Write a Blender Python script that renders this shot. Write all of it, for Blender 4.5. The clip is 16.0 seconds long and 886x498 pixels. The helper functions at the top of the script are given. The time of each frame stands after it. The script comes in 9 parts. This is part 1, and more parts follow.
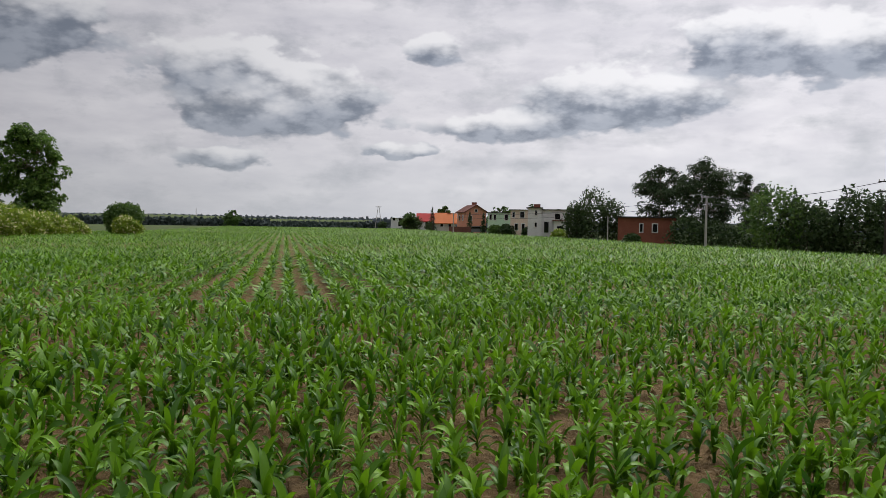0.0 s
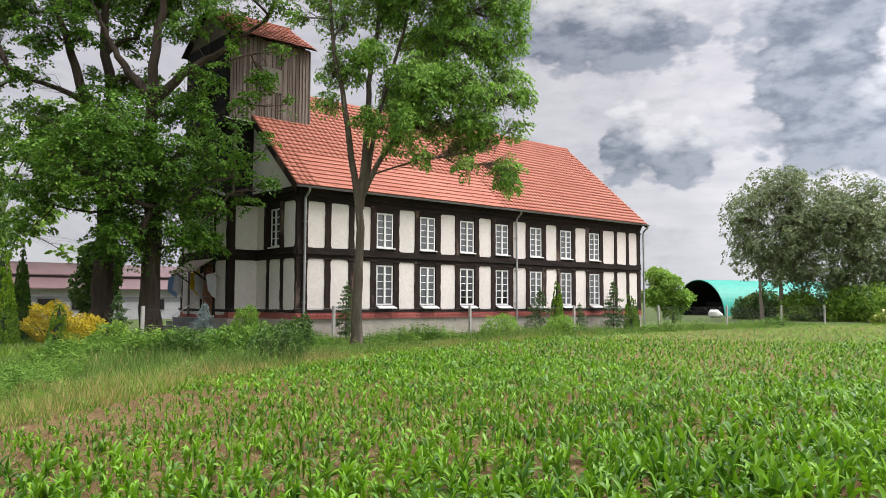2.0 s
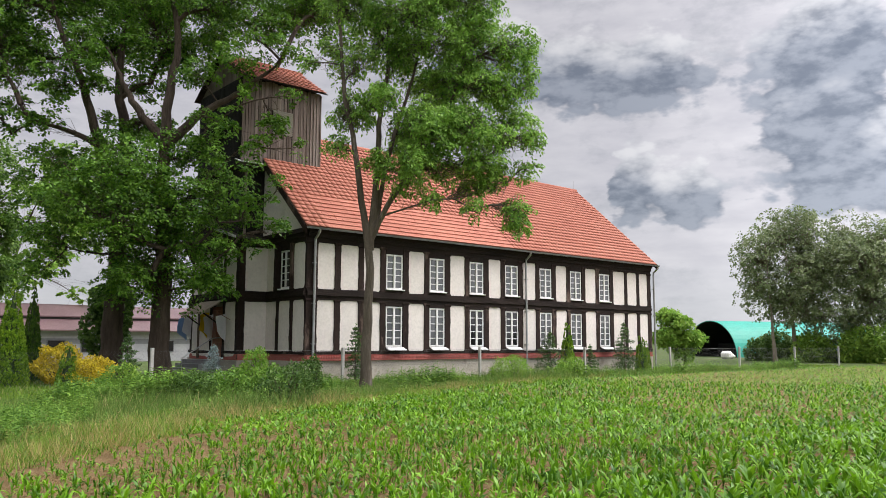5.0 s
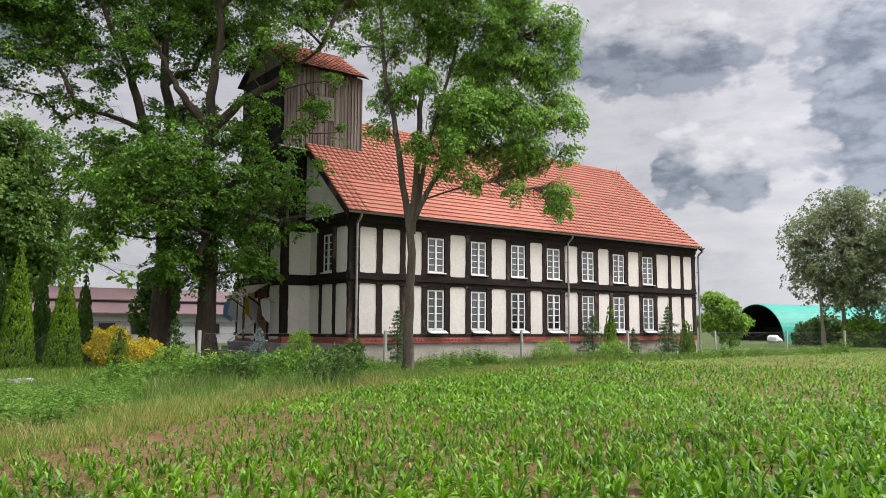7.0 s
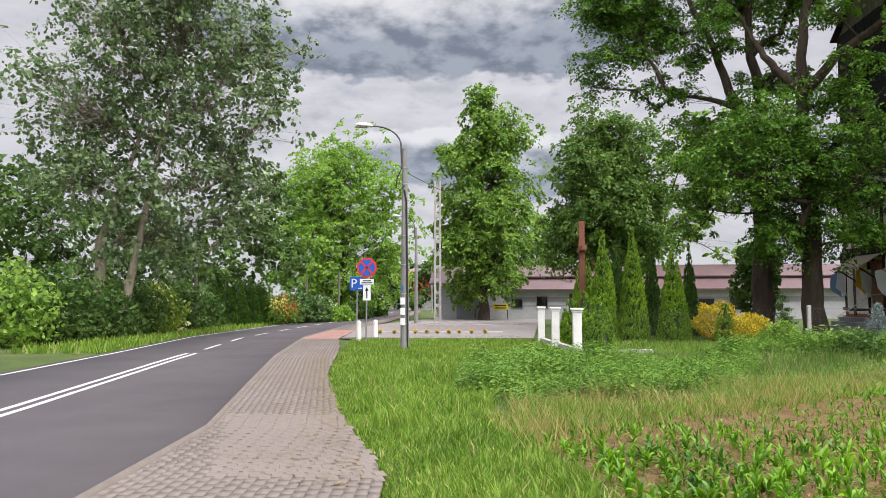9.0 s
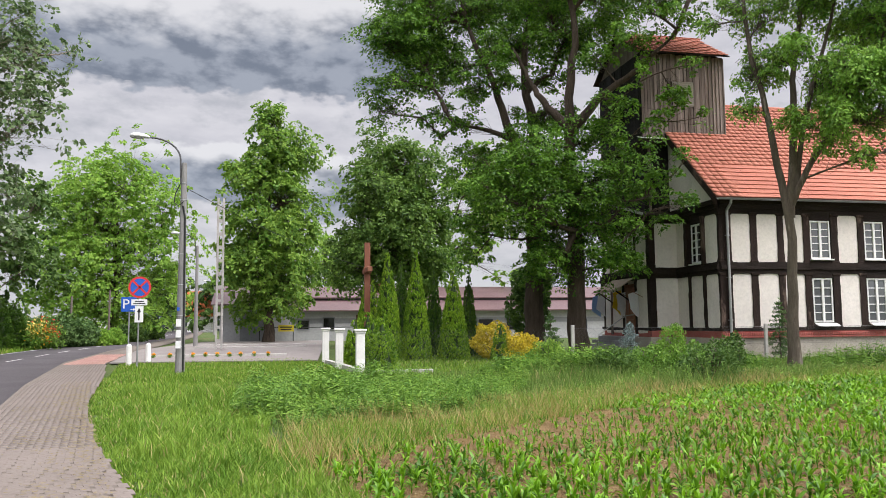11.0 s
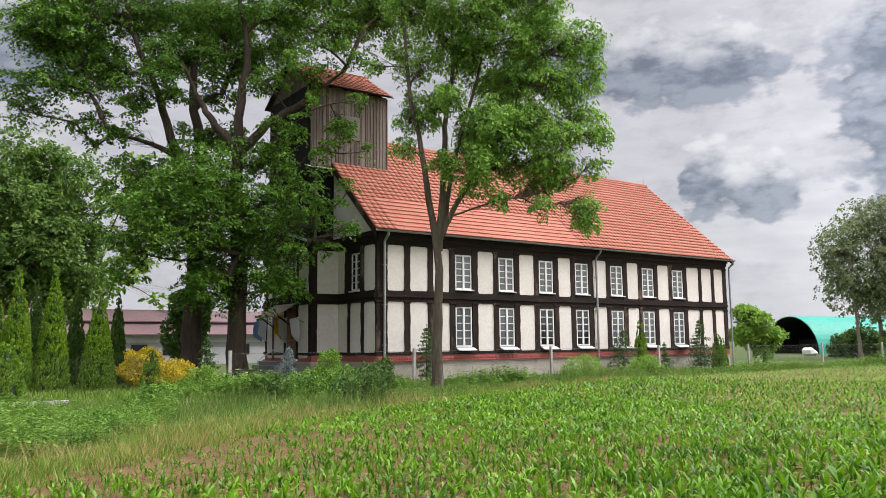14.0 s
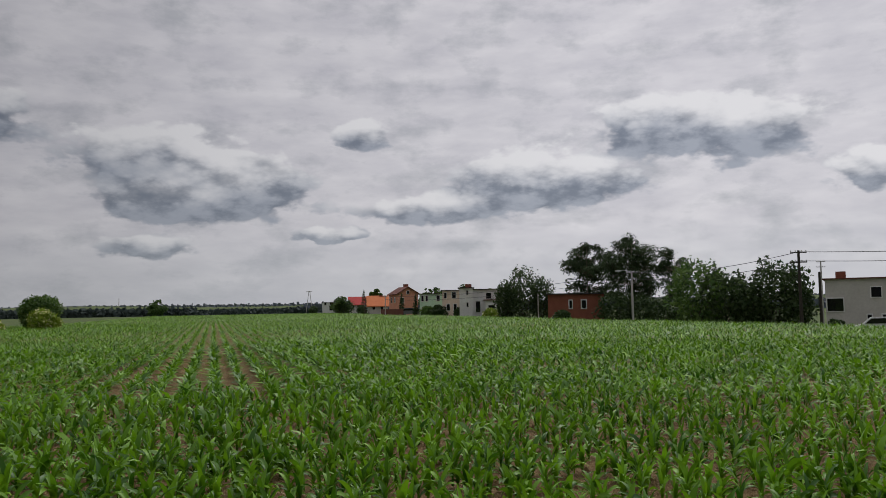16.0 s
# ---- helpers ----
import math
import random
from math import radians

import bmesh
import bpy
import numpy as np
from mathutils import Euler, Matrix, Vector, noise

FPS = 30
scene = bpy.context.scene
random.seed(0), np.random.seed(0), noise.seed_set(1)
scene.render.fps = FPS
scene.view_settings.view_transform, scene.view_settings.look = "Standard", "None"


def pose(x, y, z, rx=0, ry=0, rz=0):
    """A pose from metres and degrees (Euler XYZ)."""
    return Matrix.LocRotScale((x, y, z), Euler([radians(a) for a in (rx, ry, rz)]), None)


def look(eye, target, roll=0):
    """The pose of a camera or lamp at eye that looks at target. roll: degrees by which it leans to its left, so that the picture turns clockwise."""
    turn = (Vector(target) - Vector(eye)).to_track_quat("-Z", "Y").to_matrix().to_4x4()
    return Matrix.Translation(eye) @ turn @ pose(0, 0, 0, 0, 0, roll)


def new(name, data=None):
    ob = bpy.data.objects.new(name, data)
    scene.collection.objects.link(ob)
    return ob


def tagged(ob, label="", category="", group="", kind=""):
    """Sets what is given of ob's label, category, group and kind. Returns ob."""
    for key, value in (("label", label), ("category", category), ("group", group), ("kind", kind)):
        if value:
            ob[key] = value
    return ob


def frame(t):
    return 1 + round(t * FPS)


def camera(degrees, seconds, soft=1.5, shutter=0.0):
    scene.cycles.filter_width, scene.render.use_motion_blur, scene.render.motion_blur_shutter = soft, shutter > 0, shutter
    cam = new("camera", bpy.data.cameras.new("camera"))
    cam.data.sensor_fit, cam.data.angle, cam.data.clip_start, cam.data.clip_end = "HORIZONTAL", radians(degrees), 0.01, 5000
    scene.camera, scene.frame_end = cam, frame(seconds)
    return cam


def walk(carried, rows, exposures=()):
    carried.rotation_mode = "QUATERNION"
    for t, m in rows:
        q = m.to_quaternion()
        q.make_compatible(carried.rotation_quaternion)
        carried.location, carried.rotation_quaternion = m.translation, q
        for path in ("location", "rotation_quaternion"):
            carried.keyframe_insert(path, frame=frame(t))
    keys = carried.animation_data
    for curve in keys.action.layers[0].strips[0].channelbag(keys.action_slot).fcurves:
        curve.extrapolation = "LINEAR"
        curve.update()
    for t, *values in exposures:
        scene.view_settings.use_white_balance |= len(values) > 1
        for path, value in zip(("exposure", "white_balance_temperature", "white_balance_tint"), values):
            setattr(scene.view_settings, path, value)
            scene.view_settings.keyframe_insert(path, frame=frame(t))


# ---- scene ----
cam = camera(59.2, 16.0, soft=0.4)
PATH = [
    (0, (0.511, -0.142, 1.65), (10.144, -2.809, 1.338), 0.94),
    (0.5, (0.529, 0.046, 1.65), (10.484, 0.905, 1.259), 0.67),
    (1, (0.485, 0.216, 1.65), (9.611, 4.288, 1.302), 0.25),
    (1.5, (0.409, 0.339, 1.65), (8.107, 6.720, 1.708), 0.13),
    (2, (0.348, 0.400, 1.65), (6.900, 7.924, 2.327), 0.18),
    (2.5, (0.326, 0.418, 1.65), (6.443, 8.254, 2.739), 0.59),
    (3, (0.323, 0.421, 1.65), (6.357, 8.285, 2.976), 0.71),
    (3.5, (0.330, 0.416, 1.65), (6.492, 8.175, 3.001), 0.63),
    (4, (0.338, 0.409, 1.65), (6.660, 8.044, 2.967), 0.60),
    (6.5, (0.342, 0.406, 1.65), (6.751, 8.010, 2.699), -0.04),
    (7, (0.322, 0.422, 1.65), (6.359, 8.332, 2.639), 0.24),
    (7.5, (0.236, 0.475, 1.65), (4.673, 9.388, 2.586), 0.79),
    (8, (0.116, 0.518, 1.65), (2.289, 10.254, 2.351), 0.48),
    (8.2, (0.070, 0.526, 1.65), (1.390, 10.419, 2.277), 0.16),
    (8.6, (-0.002, 0.531, 1.65), (-0.039, 10.509, 2.299), -0.02),
    (9, (-0.038, 0.529, 1.65), (-0.761, 10.480, 2.321), -0.20),
    (9.4, (-0.045, 0.529, 1.65), (-0.889, 10.469, 2.343), -0.37),
    (9.9, (-0.020, 0.530, 1.65), (-0.396, 10.497, 2.370), -0.60),
    (10.3, (0.019, 0.530, 1.65), (0.377, 10.496, 2.392), -0.77),
    (10.5, (0.042, 0.529, 1.65), (0.825, 10.466, 2.451), -0.69),
    (11, (0.104, 0.520, 1.65), (2.051, 10.285, 2.575), -0.44),
    (11.5, (0.166, 0.504, 1.65), (3.279, 9.950, 2.689), -0.26),
    (12, (0.222, 0.482, 1.65), (4.373, 9.510, 2.769), -0.30),
    (12.5, (0.262, 0.462, 1.65), (5.158, 9.101, 2.828), -0.45),
    (13, (0.282, 0.449, 1.65), (5.562, 8.847, 2.916), -0.47),
    (13.5, (0.293, 0.442, 1.65), (5.776, 8.707, 2.927), -0.62),
    (14, (0.307, 0.433, 1.65), (6.054, 8.527, 2.856), -0.54),
    (14.5, (0.371, 0.380, 1.65), (7.317, 7.491, 2.735), -0.41),
    (15, (0.471, 0.244, 1.65), (9.315, 4.818, 2.575), -0.72),
    (15.5, (0.530, 0.032, 1.65), (10.474, 0.631, 2.513), -0.71),
    (16, (0.497, -0.186, 1.65), (9.840, -3.674, 2.385), -0.95),
]
walk(cam, [(t, look(eye, target, roll)) for t, eye, target, roll in PATH],
     exposures=[(0.0, -0.72), (0.5, -0.3), (1.0, -0.05), (1.8, 0.45), (4.2, 0.42), (6.5, 0.28), (7.0, 0.36), (7.5, 0.5), (8.2, 0.6), (10.5, 0.5), (12.0, 0.68), (13.0, 0.55), (14.2, 0.42), (14.7, 0.25), (15.1, -0.25), (15.5, -0.65), (16, -1.08)])
rng = np.random.default_rng(7)

# ---- sky: broken cloud cover, bright towards the zenith ----
CLOUDS_FIELD = [
    (-89.4, 10.8, 4.4, 1.7), (-91.0, 7.4, 4.4, 1.2), (-96.5, 9.1, 4.0, 1.7), (-114.9, 9.5, 3.6, 1.7), (-120.9, 8.7, 3.6, 1.3), (-109.3, 7.0, 4.6, 0.9),
    (-126.0, 12.9, 4.0, 1.7), (-132.5, 11.7, 3.8, 1.7), (-104.7, 12.5, 1.9, 0.9), (-76.8, 12.5, 3.4, 1.9), (-102.3, 5.4, 2.3, 0.4), (-89.5, 4.4, 2.9, 0.6), (-139.6, 8.3, 1.7, 1.2),
]
CLOUDS_CHURCH = [
    (-53.3, 18.9, 6.6, 2.3), (-54.1, 11.2, 1.3, 2.0), (-58.0, 10.2, 1.8, 1.9), (-68.0, 19.9, 3.2, 3.2), (-66.8, 14.8, 3.0, 2.1), (-69.9, 10.6, 5.2, 2.3),
    (-75.4, 13.3, 4.0, 1.6), (-44.0, 20.5, 3.6, 2.0),
]
CLOUDS_ROAD = [(1.4, 20.2, 8.8, 2.3), (10.4, 18.3, 7.4, 1.8), (-1.0, 9.4, 6.7, 2.0), (15.1, 20.3, 6.6, 1.7), (-5.0, 19.8, 4.0, 2.9), (6.4, 11.0, 5.1, 1.2)]
SUN_AZ, SUN_EL = -132.0, 52.0
world = bpy.data.worlds.new("overcast_sky")
scene.world = world
world.use_nodes = True
wt = world.node_tree
wt.nodes.clear()


def wnode(kind, **values):
    n = wt.nodes.new(kind)
    for key, value in values.items():
        n.inputs[key].default_value = value
    return n


def wmath(op, a, b=None, c=None, clamp=False):
    n = wt.nodes.new("ShaderNodeMath")
    n.operation, n.use_clamp = op, clamp
    for k, v in enumerate((a, b, c)):
        if v is None:
            continue
        if isinstance(v, (int, float)):
            n.inputs[k].default_value = v
        else:
            wt.links.new(v, n.inputs[k])
    return n.outputs[0]


def wmix(fac, a, b):
    n = wt.nodes.new("ShaderNodeMix")
    n.data_type = "RGBA"
    for sock, v in ((n.inputs[0], fac), (n.inputs[6], a), (n.inputs[7], b)):
        if isinstance(v, (int, float)):
            sock.default_value = v
        elif isinstance(v, tuple):
            sock.default_value = (*v, 1.0)
        else:
            wt.links.new(v, sock)
    return n.outputs[2]


coord = wt.nodes.new("ShaderNodeTexCoord")
sep = wt.nodes.new("ShaderNodeSeparateXYZ")
wt.links.new(coord.outputs["Generated"], sep.inputs[0])
azim = wmath("MULTIPLY", wmath("ARCTAN2", sep.outputs[0], sep.outputs[1]), -57.2958)
elev = wmath("MULTIPLY", wmath("ARCSINE", sep.outputs[2]), 57.2958)
flat = wt.nodes.new("ShaderNodeCombineXYZ")
wt.links.new(azim, flat.inputs[0])
wt.links.new(wmath("MULTIPLY", elev, 1.9), flat.inputs[1])


def wnoise(scale, detail, rough):
    n = wnode("ShaderNodeTexNoise", Scale=scale, Detail=detail, Roughness=rough)
    wt.links.new(flat.outputs[0], n.inputs["Vector"])
    return n.outputs[0]


puff = wnoise(0.26, 4.0, 0.5)
fine_puff = wnoise(0.36, 7.0, 0.56)
puff_b = wnoise(0.19, 6.0, 0.6)
wisp_coord = wt.nodes.new("ShaderNodeCombineXYZ")
wt.links.new(wmath("MULTIPLY", azim, 0.55), wisp_coord.inputs[0])
wt.links.new(wmath("MULTIPLY", elev, 1.7), wisp_coord.inputs[1])
wisp_node = wnode("ShaderNodeTexNoise", Scale=0.36, Detail=4.0, Roughness=0.55)
wt.links.new(wisp_coord.outputs[0], wisp_node.inputs["Vector"])
wisp = wisp_node.outputs[0]
az_w = wmath("ADD", azim, wmath("MULTIPLY", wmath("SUBTRACT", puff, 0.5), 5.0))
el_w = wmath("ADD", elev, wmath("MULTIPLY", wmath("SUBTRACT", puff, 0.5), -1.8))
dens, lift = None, None
for a, e, wa, we, heavy in [(*c, 0.0) for c in CLOUDS_FIELD] + [(*c, 0.5) for c in CLOUDS_CHURCH] + [(*c, 0.3) for c in CLOUDS_ROAD]:
    u = wmath("MULTIPLY", wmath("SUBTRACT", az_w, a), 1.0 / wa)
    v = wmath("MULTIPLY", wmath("SUBTRACT", el_w, e), 1.0 / we)
    r2 = wmath("MULTIPLY_ADD", u, u, wmath("MULTIPLY", v, v))
    blob = wmath("EXPONENT", wmath("MULTIPLY", r2, -0.62))
    raised = wmath("MULTIPLY", blob, wmath("SUBTRACT", v, heavy))
    dens = blob if dens is None else wmath("ADD", dens, blob)
    lift = raised if lift is None else wmath("ADD", lift, raised)
lift = wmath("DIVIDE", lift, wmath("ADD", dens, 0.05))
# further cloud all round from noise alone
loose = wmath("MULTIPLY", wmath("SUBTRACT", puff_b, 0.50, clamp=True), 5.0, clamp=True)
veil = wmix(wmath("MULTIPLY", wmath("SUBTRACT", wisp, 0.18), 1.6, clamp=True), (0.50, 0.490, 0.540), (0.73, 0.710, 0.740))
veil = wmix(wmath("MULTIPLY", loose, 0.6), veil, (0.33, 0.345, 0.38))
grain = wmath("MULTIPLY", wmath("SUBTRACT", fine_puff, 0.5), 1.5)


def eased(v, a, b):
    n = wmath("MULTIPLY", wmath("SUBTRACT", v, a), 1.0 / (b - a), clamp=True)
    return wmath("MULTIPLY", wmath("MULTIPLY", n, n), wmath("MULTIPLY_ADD", n, -2.0, 3.0))


heap_node = wnode("ShaderNodeTexVoronoi", Scale=0.34, Detail=3.0, Roughness=0.55)
heap_node.feature, heap_node.normalize = "SMOOTH_F1", True
heap_node.inputs["Smoothness"].default_value = 0.25
wt.links.new(flat.outputs[0], heap_node.inputs["Vector"])
heap = wmath("SUBTRACT", 0.36, heap_node.outputs["Distance"])
body = eased(wmath("MULTIPLY_ADD", heap, 1.3, wmath("MULTIPLY_ADD", grain, 0.45, dens)), 0.44, 0.68)
crest = eased(wmath("MULTIPLY_ADD", heap, 1.9, wmath("MULTIPLY_ADD", grain, 0.5, lift)), -0.40, 0.85)
shade = wmix(eased(wmath("MULTIPLY_ADD", heap, 0.8, fine_puff), 0.36, 0.66), (0.155, 0.178, 0.228), (0.325, 0.350, 0.410))
tone = wmix(crest, shade, (0.75, 0.740, 0.760))
sky_col = wmix(wmath("MULTIPLY", body, 0.94), veil, tone)
# haze by the horizon, brightness growing towards the zenith
near_hor = wmath("SUBTRACT", 1.0, wmath("MULTIPLY", elev, 0.16), clamp=True)
sky_col = wmix(wmath("MULTIPLY", near_hor, 0.55), sky_col, (0.46, 0.50, 0.55))
zen = wmath("MULTIPLY_ADD", wmath("MULTIPLY", wmath("SUBTRACT", elev, 30.0), 0.03, clamp=True), 3.2, 1.0)
air = wt.nodes.new("ShaderNodeTexSky")
air.sky_type, air.sun_disc = "NISHITA", False
air.sun_elevation, air.sun_rotation = radians(SUN_EL), radians(-SUN_AZ)
bg_air = wnode("ShaderNodeBackground", Strength=0.008)
wt.links.new(air.outputs[0], bg_air.inputs[0])
bg_cloud = wt.nodes.new("ShaderNodeBackground")
wt.links.new(sky_col, bg_cloud.inputs[0])
# the cover is thinner and brighter on the sun's side
turn_to = wmath("MULTIPLY", wmath("ADD", azim, -SUN_AZ), 1.0)
wrap = wmath("SUBTRACT", wmath("PINGPONG", wmath("ADD", turn_to, 720.0), 180.0), 0.0)
glow = wmath("MULTIPLY", wmath("SUBTRACT", 88.0, wrap, clamp=False), 1.0 / 55.0, clamp=True)
glow = wmath("MULTIPLY", wmath("MULTIPLY", glow, glow), wmath("MULTIPLY_ADD", glow, -2.0, 3.0))
bright = wmath("MULTIPLY_ADD", glow, 0.78, 0.70)
halo = wmath("MULTIPLY", wmath("SUBTRACT", 45.0, wrap), 1.0 / 35.0, clamp=True)
bright = wmath("MULTIPLY_ADD", halo, 0.5, bright)
wt.links.new(wmath("MULTIPLY", zen, bright), bg_cloud.inputs[1])
both = wt.nodes.new("ShaderNodeAddShader")
wt.links.new(bg_air.outputs[0], both.inputs[0])
wt.links.new(bg_cloud.outputs[0], both.inputs[1])
wout = wt.nodes.new("ShaderNodeOutputWorld")
wt.links.new(both.outputs[0], wout.inputs[0])

sun_data = bpy.data.lights.new("sun", "SUN")
sun_data.energy, sun_data.angle, sun_data.color = 1.7, radians(22), (1.0, 0.96, 0.9)
sun = new("sun", sun_data)
sx, sy, sz = -math.sin(radians(SUN_AZ)) * math.cos(radians(SUN_EL)), math.cos(radians(SUN_AZ)) * math.cos(radians(SUN_EL)), math.sin(radians(SUN_EL))
sun.matrix_world = look((60 * sx, 60 * sy, 60 * sz), (0, 0, 0))

# ---- materials ----


def mat(name, c1, c2, scale=4.0, rough=0.8, bump=0.15, fine=None, metal=0.0, rnd=0.0, isl=0.0, stretch=(1, 1, 1), spots=None, bump_dist=0.01, shared=False):
    """Two colours mixed by noise at two scales, with relief, and an optional tint of dirt."""
    m = bpy.data.materials.new(name)
    m.use_nodes = True
    nt = m.node_tree
    b = nt.nodes["Principled BSDF"]
    tc = nt.nodes.new("ShaderNodeTexCoord")
    mp = nt.nodes.new("ShaderNodeMapping")
    mp.inputs["Scale"].default_value = stretch
    place = nt.nodes.new("ShaderNodeNewGeometry").outputs["Position"] if shared else tc.outputs["Object"]
    nt.links.new(place, mp.inputs[0])

    def noise_at(s, d, r=0.6):
        n = nt.nodes.new("ShaderNodeTexNoise")
        n.inputs["Scale"].default_value, n.inputs["Detail"].default_value, n.inputs["Roughness"].default_value = s, d, r
        nt.links.new(mp.outputs[0], n.inputs["Vector"])
        return n.outputs[0]

    def mixed(fac, a, bb, mode="MIX"):
        n = nt.nodes.new("ShaderNodeMix")
        n.data_type, n.blend_type = "RGBA", mode
        for sock, v in ((n.inputs[0], fac), (n.inputs[6], a), (n.inputs[7], bb)):
            if isinstance(v, (int, float)):
                sock.default_value = v
            elif isinstance(v, tuple):
                sock.default_value = (*v, 1.0)
            else:
                nt.links.new(v, sock)
        return n.outputs[2]

    def ranged(v, a, bb, c=0.0, d=1.0):
        n = nt.nodes.new("ShaderNodeMapRange")
        nt.links.new(v, n.inputs[0])
        for k, q in enumerate((a, bb, c, d)):
            n.inputs[k + 1].default_value = q
        return n.outputs[0]

    fine = fine or scale * 7
    big, small = noise_at(scale, 5), noise_at(fine, 6, 0.7)
    col = mixed(ranged(big, 0.32, 0.68), c1, c2)
    dark = tuple(v * 0.62 for v in c1)
    col = mixed(ranged(small, 0.42, 0.8, 0.0, 0.55), col, dark)
    if spots:
        col = mixed(ranged(noise_at(scale * 0.45, 8, 0.7), spots[0], spots[0] + 0.08), col, spots[1])
    if rnd:
        oi = nt.nodes.new("ShaderNodeObjectInfo")
        col = mixed(ranged(oi.outputs["Random"], 0, 1, 0, rnd), col, tuple(v * 0.45 for v in c1))
    if isl:
        ge = nt.nodes.new("ShaderNodeNewGeometry")
        col = mixed(ranged(ge.outputs["Random Per Island"], 0, 1, 0, isl), col, tuple(v * 0.4 for v in c1))
    nt.links.new(col, b.inputs["Base Color"])
    b.inputs["Metallic"].default_value = metal
    if rough >= 0.7:
        b.inputs["Specular IOR Level"].default_value = 0.22
    nt.links.new(ranged(small, 0.3, 0.7, max(rough - 0.12, 0.05), min(rough + 0.1, 1.0)), b.inputs["Roughness"])
    bp = nt.nodes.new("ShaderNodeBump")
    bp.inputs["Strength"].default_value, bp.inputs["Distance"].default_value = min(1.0, bump * 2), bump_dist
    nt.links.new(small, bp.inputs["Height"])
    nt.links.new(bp.outputs[0], b.inputs["Normal"])
    return m


def leaf_mat(name, c1, c2, trans=0.35, rough=0.5, c3=None, amount=0.0, gloss=0.2):
    """Foliage: each leaf has its own tone; light passes through."""
    c1, c2 = [(c[0] * 1.12, c[1] * 1.02, c[2] * 1.1 + 0.003) for c in (c1, c2)]
    m = bpy.data.materials.new(name)
    m.use_nodes = True
    nt = m.node_tree
    b = nt.nodes["Principled BSDF"]
    ge = nt.nodes.new("ShaderNodeNewGeometry")
    tc = nt.nodes.new("ShaderNodeTexCoord")
    no = nt.nodes.new("ShaderNodeTexNoise")
    no.inputs["Scale"].default_value = 0.9
    nt.links.new(tc.outputs["Object"], no.inputs["Vector"])
    add = nt.nodes.new("ShaderNodeMath")
    add.operation = "MULTIPLY_ADD"
    nt.links.new(ge.outputs["Random Per Island"], add.inputs[0])
    add.inputs[1].default_value = 0.85
    sub = nt.nodes.new("ShaderNodeMath")
    sub.operation = "MULTIPLY_ADD"
    nt.links.new(no.outputs[0], sub.inputs[0])
    sub.inputs[1].default_value, sub.inputs[2].default_value = 1.3, -0.6
    nt.links.new(sub.outputs[0], add.inputs[2])
    add.use_clamp = True
    mx = nt.nodes.new("ShaderNodeMix")
    mx.data_type = "RGBA"
    nt.links.new(add.outputs[0], mx.inputs[0])
    mx.inputs[6].default_value, mx.inputs[7].default_value = (*c1, 1), (*c2, 1)
    col = mx.outputs[2]
    if c3:
        gt = nt.nodes.new("ShaderNodeMath")
        gt.operation = "GREATER_THAN"
        nt.links.new(ge.outputs["Random Per Island"], gt.inputs[0])
        gt.inputs[1].default_value = 1.0 - amount
        mz = nt.nodes.new("ShaderNodeMix")
        mz.data_type = "RGBA"
        nt.links.new(gt.outputs[0], mz.inputs[0])
        nt.links.new(col, mz.inputs[6])
        mz.inputs[7].default_value = (*c3, 1)
        col = mz.outputs[2]
    nt.links.new(col, b.inputs["Base Color"])
    b.inputs["Roughness"].default_value = rough
    b.inputs["Specular IOR Level"].default_value = gloss
    tr = nt.nodes.new("ShaderNodeBsdfTranslucent")
    nt.links.new(col, tr.inputs[0])
    ms = nt.nodes.new("ShaderNodeMixShader")
    ms.inputs[0].default_value = trans
    nt.links.new(b.outputs[0], ms.inputs[1])
    nt.links.new(tr.outputs[0], ms.inputs[2])
    nt.links.new(ms.outputs[0], nt.nodes["Material Output"].inputs[0])
    return m


def glass_mat(name, col=(0.02, 0.025, 0.03), rough=0.04):
    m = bpy.data.materials.new(name)
    m.use_nodes = True
    b = m.node_tree.nodes["Principled BSDF"]
    b.inputs["Base Color"].default_value, b.inputs["Roughness"].default_value = (*col, 1), rough
    b.inputs["IOR"].default_value = 1.5
    return m


M_SOIL = mat("field_soil", (0.190, 0.120, 0.048), (0.270, 0.180, 0.086), 1.3, 0.97, 0.5, fine=11, spots=(0.58, (0.11, 0.07, 0.038)), bump_dist=0.12)
M_GRASS_BASE = mat("turf_base", (0.050, 0.085, 0.020), (0.095, 0.125, 0.036), 0.6, 0.95, 0.5, fine=14, spots=(0.56, (0.13, 0.105, 0.05)), bump_dist=0.05)
M_ASPHALT = mat("asphalt", (0.066, 0.059, 0.064), (0.092, 0.083, 0.088), 0.35, 0.85, 0.25, fine=60, bump_dist=0.006)
M_PAVER = mat("concrete_paver", (0.178, 0.150, 0.132), (0.212, 0.180, 0.158), 0.5, 0.92, 0.2, fine=18, rnd=0.05, isl=0.05, bump_dist=0.004, shared=True)
M_PAVER_RED = mat("red_paver", (0.36, 0.20, 0.17), (0.42, 0.25, 0.21), 1.1, 0.9, 0.2, fine=30, isl=0.2, bump_dist=0.004)
M_PAVER_GREY = mat("grey_paver", (0.22, 0.195, 0.185), (0.27, 0.24, 0.225), 0.8, 0.9, 0.2, fine=30, isl=0.2, bump_dist=0.004)
M_JOINT = mat("joint_sand", (0.150, 0.127, 0.108), (0.185, 0.158, 0.136), 3, 0.95, 0.3)
M_LINE = mat("road_paint", (0.62, 0.60, 0.58), (0.5, 0.48, 0.46), 5, 0.8, 0.1)
